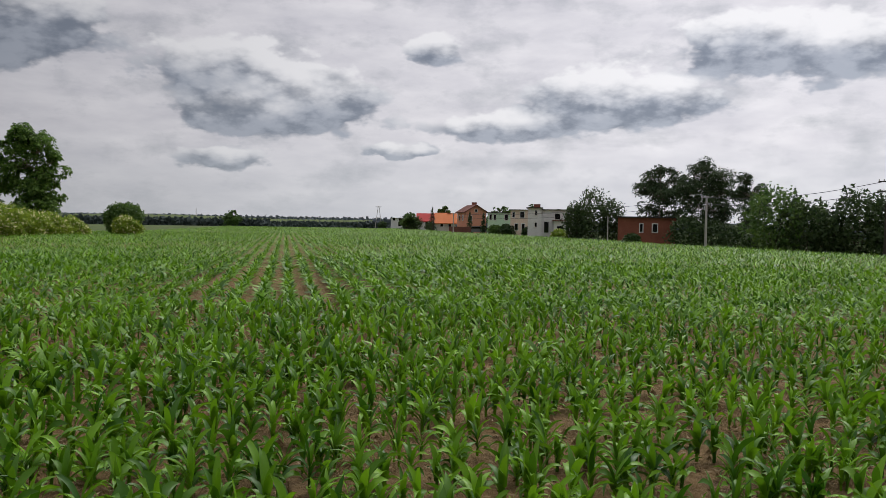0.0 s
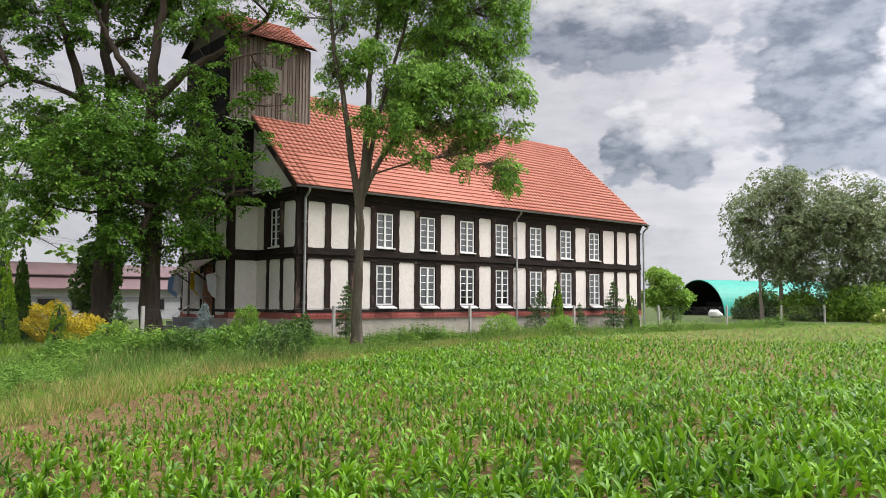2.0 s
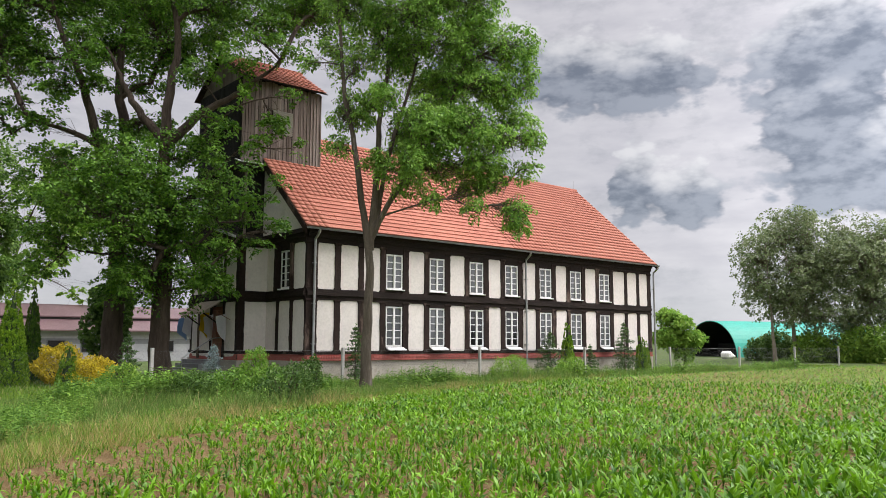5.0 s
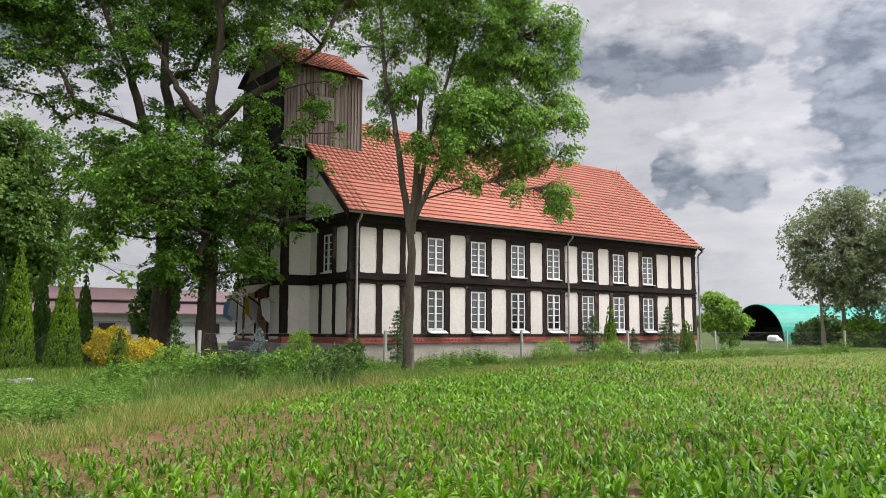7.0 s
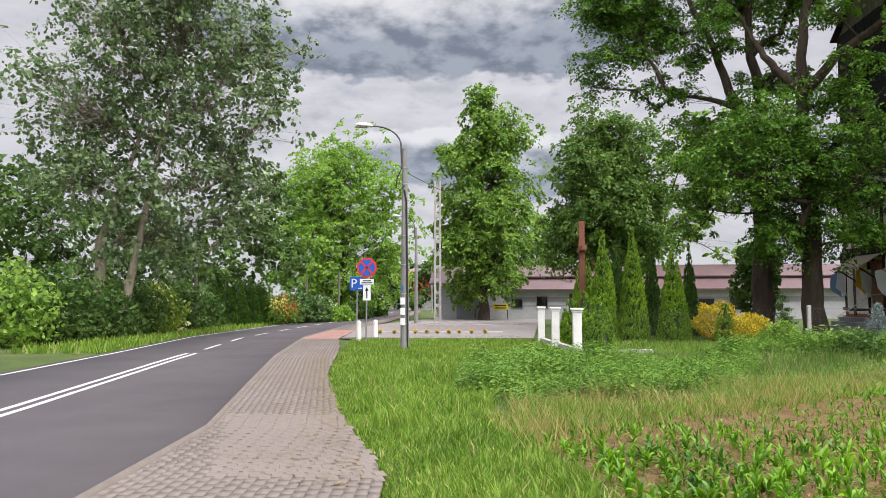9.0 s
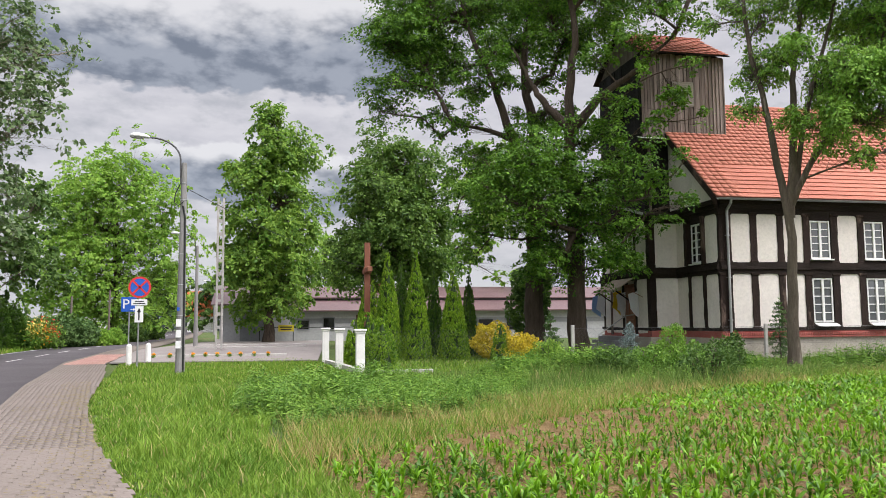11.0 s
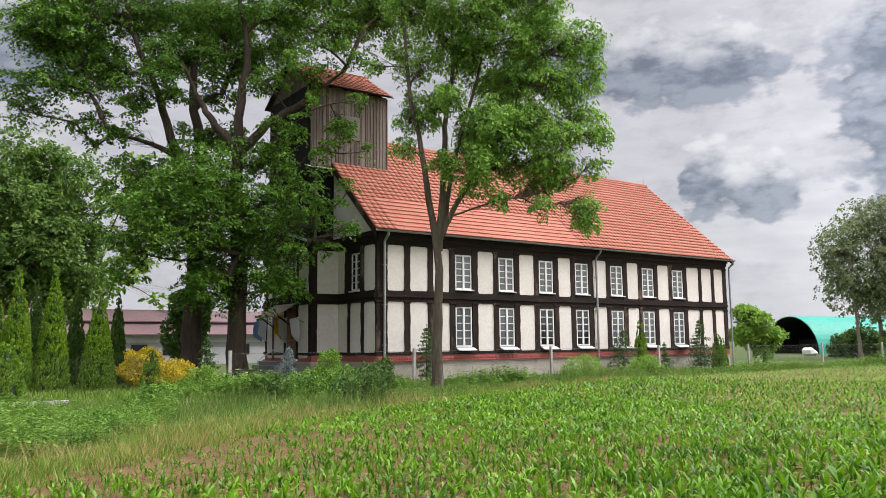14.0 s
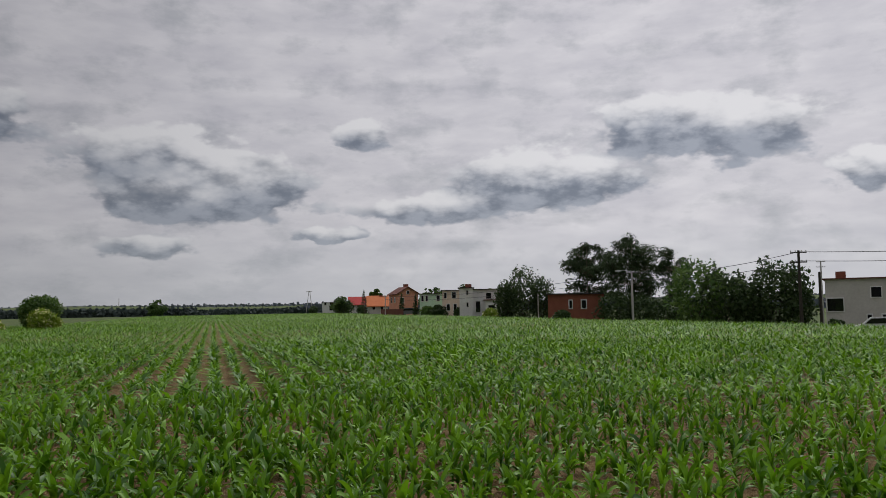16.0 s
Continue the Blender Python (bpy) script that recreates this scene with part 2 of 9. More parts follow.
M_CONCRETE = mat("concrete", (0.40, 0.38, 0.36), (0.50, 0.48, 0.45), 2.2, 0.9, 0.2, spots=(0.62, (0.25, 0.23, 0.21)))
M_WHITE_POST = mat("white_painted_concrete", (0.80, 0.78, 0.76), (0.70, 0.68, 0.66), 3, 0.7, 0.15, spots=(0.66, (0.5, 0.46, 0.42)))
M_PLASTER = mat("lime_plaster", (0.82, 0.76, 0.715), (0.75, 0.69, 0.645), 0.9, 0.92, 0.22, fine=9, spots=(0.64, (0.56, 0.52, 0.46)), rnd=0.10, bump_dist=0.02)
M_TIMBER = mat("tarred_timber", (0.016, 0.010, 0.008), (0.036, 0.021, 0.017), 1.6, 0.85, 0.6, fine=24, stretch=(1, 1, 0.35), spots=(0.55, (0.15, 0.105, 0.085)), bump_dist=0.02)
M_TIMBER_H = mat("tarred_beam", (0.013, 0.009, 0.008), (0.030, 0.020, 0.016), 1.6, 0.85, 0.6, fine=24, stretch=(0.3, 1, 1), spots=(0.64, (0.15, 0.12, 0.10)), bump_dist=0.02)
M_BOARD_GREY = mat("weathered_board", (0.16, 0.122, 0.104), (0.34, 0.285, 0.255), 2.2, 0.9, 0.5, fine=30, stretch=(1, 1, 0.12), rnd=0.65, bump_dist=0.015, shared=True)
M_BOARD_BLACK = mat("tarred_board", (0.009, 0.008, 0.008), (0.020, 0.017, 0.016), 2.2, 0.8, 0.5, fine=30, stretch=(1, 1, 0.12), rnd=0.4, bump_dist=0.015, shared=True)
M_TILE = mat("clay_roof_tile", (0.395, 0.140, 0.096), (0.465, 0.180, 0.122), 0.5, 0.8, 0.15, fine=22, rnd=0.06, isl=0.06, bump_dist=0.006, shared=True)
M_BRICK = mat("red_painted_brick", (0.40, 0.105, 0.09), (0.50, 0.16, 0.135), 2, 0.85, 0.3, fine=20, rnd=0.3, isl=0.2, shared=True)
M_RUBBLE = mat("rendered_plinth", (0.42, 0.375, 0.32), (0.52, 0.47, 0.41), 1.3, 0.95, 0.5, fine=11, spots=(0.58, (0.30, 0.245, 0.21)), bump_dist=0.05)
M_WALL_BAND = mat("darker_grey_render", (0.21, 0.21, 0.225), (0.26, 0.26, 0.275), 0.7, 0.9, 0.1)
M_FRAME = mat("white_window_paint", (0.82, 0.81, 0.80), (0.76, 0.75, 0.73), 6, 0.5, 0.05)
M_GLASS = glass_mat("window_glass", (0.10, 0.105, 0.11), 0.05)
M_GLASS_DARK = glass_mat("dark_window_glass", (0.010, 0.010, 0.011), 0.05)
M_ZINC = mat("zinc_sheet", (0.34, 0.34, 0.34), (0.44, 0.44, 0.44), 3, 0.45, 0.1, metal=0.5)
M_WHITE_METAL = mat("white_sheet", (0.78, 0.77, 0.77), (0.70, 0.69, 0.69), 5, 0.5, 0.05)
M_DOOR = mat("varnished_door", (0.20, 0.070, 0.038), (0.28, 0.105, 0.06), 3, 0.5, 0.3, stretch=(1, 1, 0.2))
M_BARK_OAK = mat("oak_bark", (0.062, 0.046, 0.036), (0.125, 0.094, 0.073), 3.6, 0.95, 1.0, fine=16, stretch=(1, 1, 0.18), spots=(0.58, (0.034, 0.026, 0.021)), bump_dist=0.09)
M_BARK_ASH = mat("ash_bark", (0.095, 0.077, 0.058), (0.185, 0.152, 0.118), 5.0, 0.95, 1.0, fine=26, stretch=(1, 1, 0.22), spots=(0.57, (0.27, 0.235, 0.19)), bump_dist=0.06)
M_BARK_PALE = mat("poplar_bark", (0.20, 0.165, 0.125), (0.30, 0.255, 0.20), 2.5, 0.95, 0.7, fine=15, stretch=(1, 1, 0.3), bump_dist=0.04)
L_OAK = leaf_mat("oak_leaf", (0.033, 0.102, 0.011), (0.175, 0.370, 0.034), 0.40, 0.45)
L_ASH = leaf_mat("ash_leaf", (0.085, 0.215, 0.030), (0.310, 0.570, 0.085), 0.42, 0.45)
L_LINDEN = leaf_mat("linden_leaf", (0.125, 0.280, 0.034), (0.300, 0.500, 0.072), 0.46)
L_CHESTNUT = leaf_mat("chestnut_leaf", (0.075, 0.185, 0.024), (0.260, 0.440, 0.062), 0.42)
L_MAPLE = leaf_mat("maple_leaf", (0.095, 0.215, 0.030), (0.310, 0.500, 0.072), 0.46)
L_ASPEN = leaf_mat("aspen_leaf", (0.070, 0.140, 0.045), (0.195, 0.290, 0.110), 0.36, 0.42, (0.26, 0.31, 0.22), 0.07)
L_SILVER = leaf_mat("silver_poplar_leaf", (0.125, 0.195, 0.075), (0.300, 0.385, 0.175), 0.4, 0.5, (0.42, 0.46, 0.34), 0.10)
L_DARK = leaf_mat("shade_leaf", (0.038, 0.094, 0.018), (0.125, 0.225, 0.044), 0.38)
L_MAPLE_DEEP = leaf_mat("deep_maple_leaf", (0.045, 0.112, 0.018), (0.170, 0.310, 0.048), 0.42)
L_ELDER = leaf_mat("elder_leaf", (0.130, 0.235, 0.022), (0.310, 0.430, 0.045), 0.4, 0.5, (0.78, 0.74, 0.42), 0.13)
L_PINE = leaf_mat("pine_needles", (0.028, 0.060, 0.020), (0.070, 0.115, 0.040), 0.25, 0.6)
L_SPRUCE = leaf_mat("spruce_needles", (0.050, 0.115, 0.030), (0.120, 0.215, 0.055), 0.2, 0.6)
L_BLUE = leaf_mat("blue_spruce_needles", (0.20, 0.30, 0.26), (0.36, 0.46, 0.42), 0.2, 0.6)
L_THUJA = leaf_mat("thuja_sprays", (0.060, 0.165, 0.010), (0.300, 0.500, 0.036), 0.12, 0.6)
# darker copy of the thuja sprays, with the back row's shade in its colour
L_THUJA_SHADED = leaf_mat("shaded_thuja_sprays", (0.022, 0.070, 0.008), (0.110, 0.220, 0.022), 0.12, 0.6)
L_GOLD = leaf_mat("golden_sprays", (0.42, 0.38, 0.015), (0.78, 0.68, 0.05), 0.3, 0.55)
L_CORN = leaf_mat("maize_leaf", (0.030, 0.115, 0.002), (0.190, 0.425, 0.010), 0.33, 0.42, gloss=0.42)
# shade put into the leaf colour: backlit far bushes and thuja cores
L_SHADE = leaf_mat("painted_shade_leaf", (0.026, 0.056, 0.016), (0.070, 0.118, 0.034), 0.3)
L_GRASS = leaf_mat("grass_blade", (0.080, 0.185, 0.014), (0.230, 0.380, 0.048), 0.32, 0.5, (0.42, 0.38, 0.16), 0.06)
L_TALL = leaf_mat("tall_grass_blade", (0.075, 0.160, 0.024), (0.215, 0.330, 0.072), 0.32, 0.55, (0.40, 0.34, 0.16), 0.05)
L_DRY = leaf_mat("dry_grass_blade", (0.27, 0.265, 0.07), (0.42, 0.36, 0.15), 0.3, 0.7)
L_HERB = leaf_mat("herb_leaf", (0.060, 0.160, 0.020), (0.215, 0.390, 0.052), 0.32, 0.5)

# ---- mesh helpers ----


def mesh_from(name, verts, quads, material, smooth=False):
    """A mesh from arrays of places and of faces with four corners each."""
    me = bpy.data.meshes.new(name)
    verts, quads = np.asarray(verts, np.float32), np.asarray(quads, np.int32)
    me.vertices.add(len(verts))
    me.vertices.foreach_set("co", verts.ravel())
    me.loops.add(quads.size)
    me.loops.foreach_set("vertex_index", quads.ravel())
    me.polygons.add(len(quads))
    me.polygons.foreach_set("loop_start", np.arange(0, quads.size, 4, dtype=np.int32))
    me.update(calc_edges=True)
    if smooth:
        me.polygons.foreach_set("use_smooth", np.ones(len(quads), bool))
    me.validate()
    if material:
        me.materials.append(material)
    return me


def mesh_of(name, bm, material):
    me = bpy.data.meshes.new(name)
    bm.to_mesh(me)
    bm.free()
    if material:
        me.materials.append(material)
    return me


def under(name, me, parent, label="", m=None):
    """A mesh as a part of a thing."""
    ob = new(name, me)
    ob.parent = parent
    if m is not None:
        ob.matrix_basis = m
    return tagged(ob, label)


def part(name, bm, material, parent, label=""):
    return under(name, mesh_of(name, bm, material), parent, label)


def thing(name, at, label, category, group="", kind=""):
    ob = new(name)
    ob.location = at
    ob.empty_display_size = 0.2
    return tagged(ob, label, category, group, kind)


def solo(name, me, label, category, group="", kind="", at=(0, 0, 0)):
    ob = new(name, me)
    ob.location = at
    return tagged(ob, label, category, group, kind)


def box(bm, x0, x1, y0, y1, z0, z1, bev=0.0):
    r = bmesh.ops.create_cube(bm, size=1.0)
    for v in r["verts"]:
        v.co = Vector(((x0 + x1) / 2 + v.co.x * (x1 - x0), (y0 + y1) / 2 + v.co.y * (y1 - y0), (z0 + z1) / 2 + v.co.z * (z1 - z0)))
    if bev:
        edges = list({e for v in r["verts"] for e in v.link_edges})
        bmesh.ops.bevel(bm, geom=edges, offset=bev, segments=1, affect="EDGES")
    return bm


def boxes(*rows, bev=0.0):
    bm = bmesh.new()
    for row in rows:
        box(bm, *row, bev=bev)
    return bm


def prism(bm, pts, vec):
    """A flat outline pushed along vec into a solid."""
    vec = Vector(vec)
    a = [bm.verts.new(p) for p in pts]
    b = [bm.verts.new(Vector(p) + vec) for p in pts]
    n = len(pts)
    bm.faces.new(a[::-1])
    bm.faces.new(b)
    for k in range(n):
        bm.faces.new((a[k], a[(k + 1) % n], b[(k + 1) % n], b[k]))
    bmesh.ops.recalc_face_normals(bm, faces=bm.faces)
    return bm


def rough_bar(p0, p1, w, d, segs=6, wob=0.012, seed=0):
    """A hewn bar from p0 to p1 with uneven edges: w across in the wall's plane, d deep."""
    r = random.Random(seed)
    p0, p1 = Vector(p0), Vector(p1)
    ax = (p1 - p0).normalized()
    side = Vector((0, 0, 1)) if abs(ax.z) < 0.5 else (Vector((1, 0, 0)) if abs(ax.x) < 0.5 else Vector((0, 1, 0)))
    deep = ax.cross(side).normalized()
    side = deep.cross(ax).normalized()
    if w < 0:
        w, side, deep = -w, deep, side
    bm = bmesh.new()
    rings = []
    for k in range(segs + 1):
        c = p0.lerp(p1, k / segs)
        ring = []
        for sx_, sy_ in ((-1, -1), (1, -1), (1, 1), (-1, 1)):
            ring.append(bm.verts.new(c + side * (sx_ * w / 2 + r.uniform(-wob, wob)) + deep * (sy_ * d / 2 + r.uniform(-wob, wob) * 0.6)))
        rings.append(ring)
    for a, b in zip(rings, rings[1:]):
        for k in range(4):
            bm.faces.new((a[k], a[(k + 1) % 4], b[(k + 1) % 4], b[k]))
    bm.faces.new(rings[0][::-1])
    bm.faces.new(rings[-1])
    bmesh.ops.recalc_face_normals(bm, faces=bm.faces)
    return bm


def tube_arrays(pts, radii, sides=6):
    """Places and faces of a tube along pts."""
    pts = np.asarray(pts, float)
    t = np.gradient(pts, axis=0)
    t /= np.linalg.norm(t, axis=1, keepdims=True) + 1e-9
    ref = np.array([0.31, 0.95, 0.05]) if abs(t[0][2]) > 0.7 else np.array([0, 0, 1.0])
    u = np.cross(t, ref)
    u /= np.linalg.norm(u, axis=1, keepdims=True) + 1e-9
    v = np.cross(t, u)
    a = np.linspace(0, 2 * np.pi, sides, endpoint=False)
    ring = np.cos(a)[None, :, None] * u[:, None] + np.sin(a)[None, :, None] * v[:, None]
    verts = (pts[:, None] + ring * np.asarray(radii, float)[:, None, None]).reshape(-1, 3)
    i, j = np.meshgrid(np.arange(len(pts) - 1), np.arange(sides), indexing="ij")
    i, j = i.ravel(), j.ravel()
    q = np.stack([i * sides + j, i * sides + (j + 1) % sides, (i + 1) * sides + (j + 1) % sides, (i + 1) * sides + j], 1)
    return verts, q


def joined(pieces):
    vs, qs, n = [], [], 0
    for v, q in pieces:
        vs.append(v)
        qs.append(np.asarray(q) + n)
        n += len(v)
    return np.concatenate(vs), np.concatenate(qs)


def tube_mesh(name, pts, radii, material, sides=8, caps=True):
    v, q = tube_arrays(pts, radii, sides)
    if caps:
        n = len(pts)
        c0, c1 = len(v), len(v) + 1
        v = np.vstack([v, pts[0], pts[-1]])
        k = np.arange(sides)
        q = np.vstack([q, np.stack([np.full(sides, c0), (k + 1) % sides, k, k], 1)[:, [0, 1, 2, 2]],
                       np.stack([np.full(sides, c1), (n - 1) * sides + k, (n - 1) * sides + (k + 1) % sides, (n - 1) * sides + (k + 1) % sides], 1)])
        me = bpy.data.meshes.new(name)
        faces = [tuple(dict.fromkeys(int(x) for x in row)) for row in q]
        me.from_pydata([tuple(float(x) for x in p) for p in v], [], faces)
        if material:
            me.materials.append(material)
        return me
    return mesh_from(name, v, q, material, True)


def cyl(bm, x, y, z0, z1, r0, r1=None, sides=12):
    r = bmesh.ops.create_cone(bm, cap_ends=True, segments=sides, radius1=r0, radius2=r0 if r1 is None else r1, depth=z1 - z0)
    bmesh.ops.translate(bm, verts=r["verts"], vec=(x, y, (z0 + z1) / 2))
    return bm


def leaves(centres, size, droop=0.3, aspect=0.5, up=0.6, jitter=0.35):
    """Small diamond leaves at the given places."""
    n = len(centres)
    s = size * (1 + jitter * rng.uniform(-1, 1, n))[:, None]
    u = rng.normal(size=(n, 3))
    u[:, 2] -= droop
    u /= np.linalg.norm(u, axis=1, keepdims=True)
    w = rng.normal(size=(n, 3))
    w[:, 2] += up * 2
    v = np.cross(w, u)
    v /= np.linalg.norm(v, axis=1, keepdims=True) + 1e-9
    a, b = u * s * 0.5, v * s * 0.5 * aspect
    verts = np.stack([centres - a, centres + b - a * 0.1, centres + a, centres - b - a * 0.1], 1).reshape(-1, 3)
    return verts, np.arange(4 * n).reshape(-1, 4)


def inside(poly, x, y):
    """Which places lie inside an outline."""
    poly = np.asarray(poly, float)
    res = np.zeros(len(x), bool)
    j = len(poly) - 1
    for i in range(len(poly)):
        xi, yi = poly[i]
        xj, yj = poly[j]
        cut = ((yi > y) != (yj > y)) & (x < (xj - xi) * (y - yi) / (yj - yi + 1e-12) + xi)
        res ^= cut
        j = i
    return res


def smooth01(v, a, b):
    t = np.clip((v - a) / (b - a), 0, 1)
    return t * t * (3 - 2 * t)


def height(x, y):
    """The lie of the land: level, falling beyond the field's far side."""
    x, y = np.asarray(x, float), np.asarray(y, float)
    beyond = -35.5 - 0.07 * x - y
    h = -1.7 * smooth01(beyond, 1.0, 14.0) * (1 - smooth01(x, 120.0, 300.0)) * smooth01(x, 4.0, 16.0)
    far = np.hypot(x, y)
    hills = 15.0 + 4.5 * np.sin(np.arctan2(y, x) * 7.0 + 0.6) + 2.0 * np.sin(np.arctan2(y, x) * 23.0)
    return h - 7.0 * smooth01(far, 260.0, 620.0) + (hills + 7.0) * smooth01(far, 1300.0, 2700.0)

# ---- ground, road, paving ----
FIELD = [(1.5, -36), (1.6, -10), (1.6, 3), (0.9, 7.2), (0.4, 9.3), (0.7, 10.4), (3.0, 12.6), (4.6, 14.3), (7.6, 16.2), (11.5, 18.0), (16.1, 20.2), (21.6, 22.2),
         (29.6, 24.0), (40, 25.0), (55, 24.6), (70, 21.5), (92, 16.3), (118, 10), (235, 0), (240, -52), (120, -43.6), (40, -38.0), (1.3, -36)]
ROAD_L = [(-9.5, -120), (-9.0, -20), (-9.4, 0), (-10.6, 12), (-12.6, 25), (-14.6, 36), (-15.5, 50), (-15.9, 65), (-17.6, 103), (-22.0, 154), (-36, 300)]
ROAD_R = [(-3.4, -120), (-2.9, -20), (-2.8, 0), (-3.7, 10), (-6.4, 22), (-8.6, 34), (-9.8, 48), (-10.5, 62), (-12.2, 100), (-16.6, 152), (-30.5, 300)]
WALK_R = [(-1.2, -120), (-0.7, -20), (-0.45, 0), (-1.05, 7.5), (-2.35, 11.6), (-3.75, 17.0), (-5.3, 25.8), (-7.0, 34.0), (-8.4, 48), (-8.9, 62), (-10.6, 100), (-15.0, 152), (-29, 300)]


def line_at(line, ys):
    line = np.array(line)
    return np.interp(ys, line[:, 1], line[:, 0])


def strip(name, left, right, ys, z, material, label, category, thick=0.06):
    xl, xr = line_at(left, ys), line_at(right, ys)
    n = len(ys)
    top = np.stack([np.stack([xl, ys, np.full(n, z)], 1), np.stack([xr, ys, np.full(n, z)], 1)], 1).reshape(-1, 3)
    low = top - [0, 0, thick]
    v = np.vstack([top, low])
    k = np.arange(n - 1) * 2
    q = np.vstack([np.stack([k, k + 1, k + 3, k + 2], 1), np.stack([k + 1, k + 1 + 2 * n, k + 3 + 2 * n, k + 3], 1), np.stack([k + 2 * n, k, k + 2, k + 2 + 2 * n], 1)])
    return solo(name, mesh_from(name, v, q, material), label, category, kind="structure")


def ground_mesh():
    rad = np.concatenate([np.arange(0, 12, 1.5), np.arange(12, 60, 3), np.arange(60, 160, 6), np.geomspace(160, 4300, 34)])
    angs = np.linspace(0, 2 * np.pi, 241)[:-1]
    rr, aa = np.meshgrid(rad[1:], angs, indexing="ij")
    x, y = rr * np.cos(aa), rr * np.sin(aa)
    hz = height(x, y)
    verts = np.vstack([[[0, 0, 0]], np.stack([x, y, hz], -1).reshape(-1, 3)])
    m = len(angs)
    i, j = np.meshgrid(np.arange(len(rad) - 2), np.arange(m), indexing="ij")
    i, j = i.ravel(), j.ravel()
    q = np.stack([1 + i * m + j, 1 + (i + 1) * m + j, 1 + (i + 1) * m + (j + 1) % m, 1 + i * m + (j + 1) % m], 1)
    me = bpy.data.meshes.new("ground")
    faces = [tuple(int(k) for k in row) for row in q] + [(0, 1 + k, 1 + (k + 1) % m) for k in range(m)]
    me.from_pydata([tuple(float(c) for c in p) for p in verts], [], faces)
    me.materials.append(M_GRASS_BASE)
    return me


solo("ground", ground_mesh(), "green grassy level ground reaching out to the low horizon", "ground", kind="structure")


def field_soil():
    """The ploughed sheet under the maize, slightly rough."""
    xs = np.concatenate([np.arange(0, 30, 0.3), np.arange(30, 244, 6)])
    ys = np.concatenate([np.arange(-56, 0, 1.0), np.arange(0, 27, 0.3), np.arange(27, 31, 1.0)])
    gx, gy = np.meshgrid(xs, ys, indexing="ij")
    cx, cy = gx.ravel(), gy.ravel()
    z = 0.0 + height(cx, cy) + 0.014 * rng.uniform(-1, 1, len(cx)) * (np.hypot(cx, cy) < 40)
    ny = len(ys)
    i, j = np.meshgrid(np.arange(len(xs) - 1), np.arange(ny - 1), indexing="ij")
    i, j = i.ravel(), j.ravel()
    q = np.stack([i * ny + j, (i + 1) * ny + j, (i + 1) * ny + j + 1, i * ny + j + 1], 1)
    mx, my = (gx[:-1, :-1] + gx[1:, 1:]).ravel() / 2, (gy[:-1, :-1] + gy[1:, 1:]).ravel() / 2
    keep = inside(FIELD, mx, my)
    return mesh_from("field_soil", np.stack([cx, cy, z + 0.018], 1), q[keep], M_SOIL, True)


solo("field", field_soil(), "bare brown crumbly soil of the maize field", "field", kind="structure")
YS = np.concatenate([np.arange(-120, 0, 10), np.arange(0, 60, 2.0), np.arange(60, 301, 12)])
strip("road", ROAD_L, ROAD_R, YS, 0.05, M_ASPHALT, "worn grey asphalt village road bending gently away", "road")
strip("pavement", ROAD_R, WALK_R, YS, 0.10, M_JOINT, "sandy bed of the paved footpath beside the road", "pavement")

# ---- the half-timbered church ----
CX0, CX1, CY0, CY1 = 17.1, 41.5, 29.0, 41.0
RIDGE_Y, RIDGE_Z, EAVE_Z = 35.0, 12.15, 6.50
WIN_X = [21.23, 23.78, 26.35, 28.83, 31.44, 33.95, 36.5]
WIN_W = 0.93
church = thing("church", (29.3, 35, 0), "long two-storey half-timbered church with red tiled roof", "church")
church.matrix_basis = Matrix.Identity(4)


def plaster(x0, x1, z0, z1, seed, face="y", at=0.0):
    """One cushion of plaster between timbers, corners rounded."""
    r = random.Random(seed)
    c = min(0.16, (x1 - x0) * 0.2)
    out = []
    for cx_, cz_, a0 in ((x1 - c, z1 - c, 0), (x0 + c, z1 - c, 90), (x0 + c, z0 + c, 180), (x1 - c, z0 + c, 270)):
        for k in range(4):
            a = radians(a0 + 30 * k)
            out.append((cx_ + (c + r.uniform(-0.02, 0.02)) * math.cos(a), cz_ + (c + r.uniform(-0.02, 0.02)) * math.sin(a)))
    bm = bmesh.new()
    if face == "y":
        prism(bm, [(a, at - 0.03, b) for a, b in out], (0, 0.12, 0))
        back = (x0, x1, at + 0.02, at + 0.2, z0, z1)
    else:
        prism(bm, [(at - 0.03, a, b) for a, b in out], (0.12, 0, 0))
        back = (at + 0.02, at + 0.2, x0, x1, z0, z1)
    box(bm, *back)
    return part("plaster_panel", bm, M_PLASTER, church)


# inner shell behind the timbers
part("wall_core", boxes((CX0 + 0.15, CX1 - 0.15, CY0 + 0.18, CY0 + 0.4, 0.9, 6.3), (CX0 + 0.15, CX1 - 0.15, CY1 - 0.4, CY1, 0.0, 6.3),
                        (CX0 + 0.18, CX0 + 0.4, CY0 + 0.4, CY1 - 0.4, 0.9, 6.3), (CX1 - 0.4, CX1, CY0 + 0.4, CY1 - 0.4, 0.0, 6.3)), M_PLASTER, church)
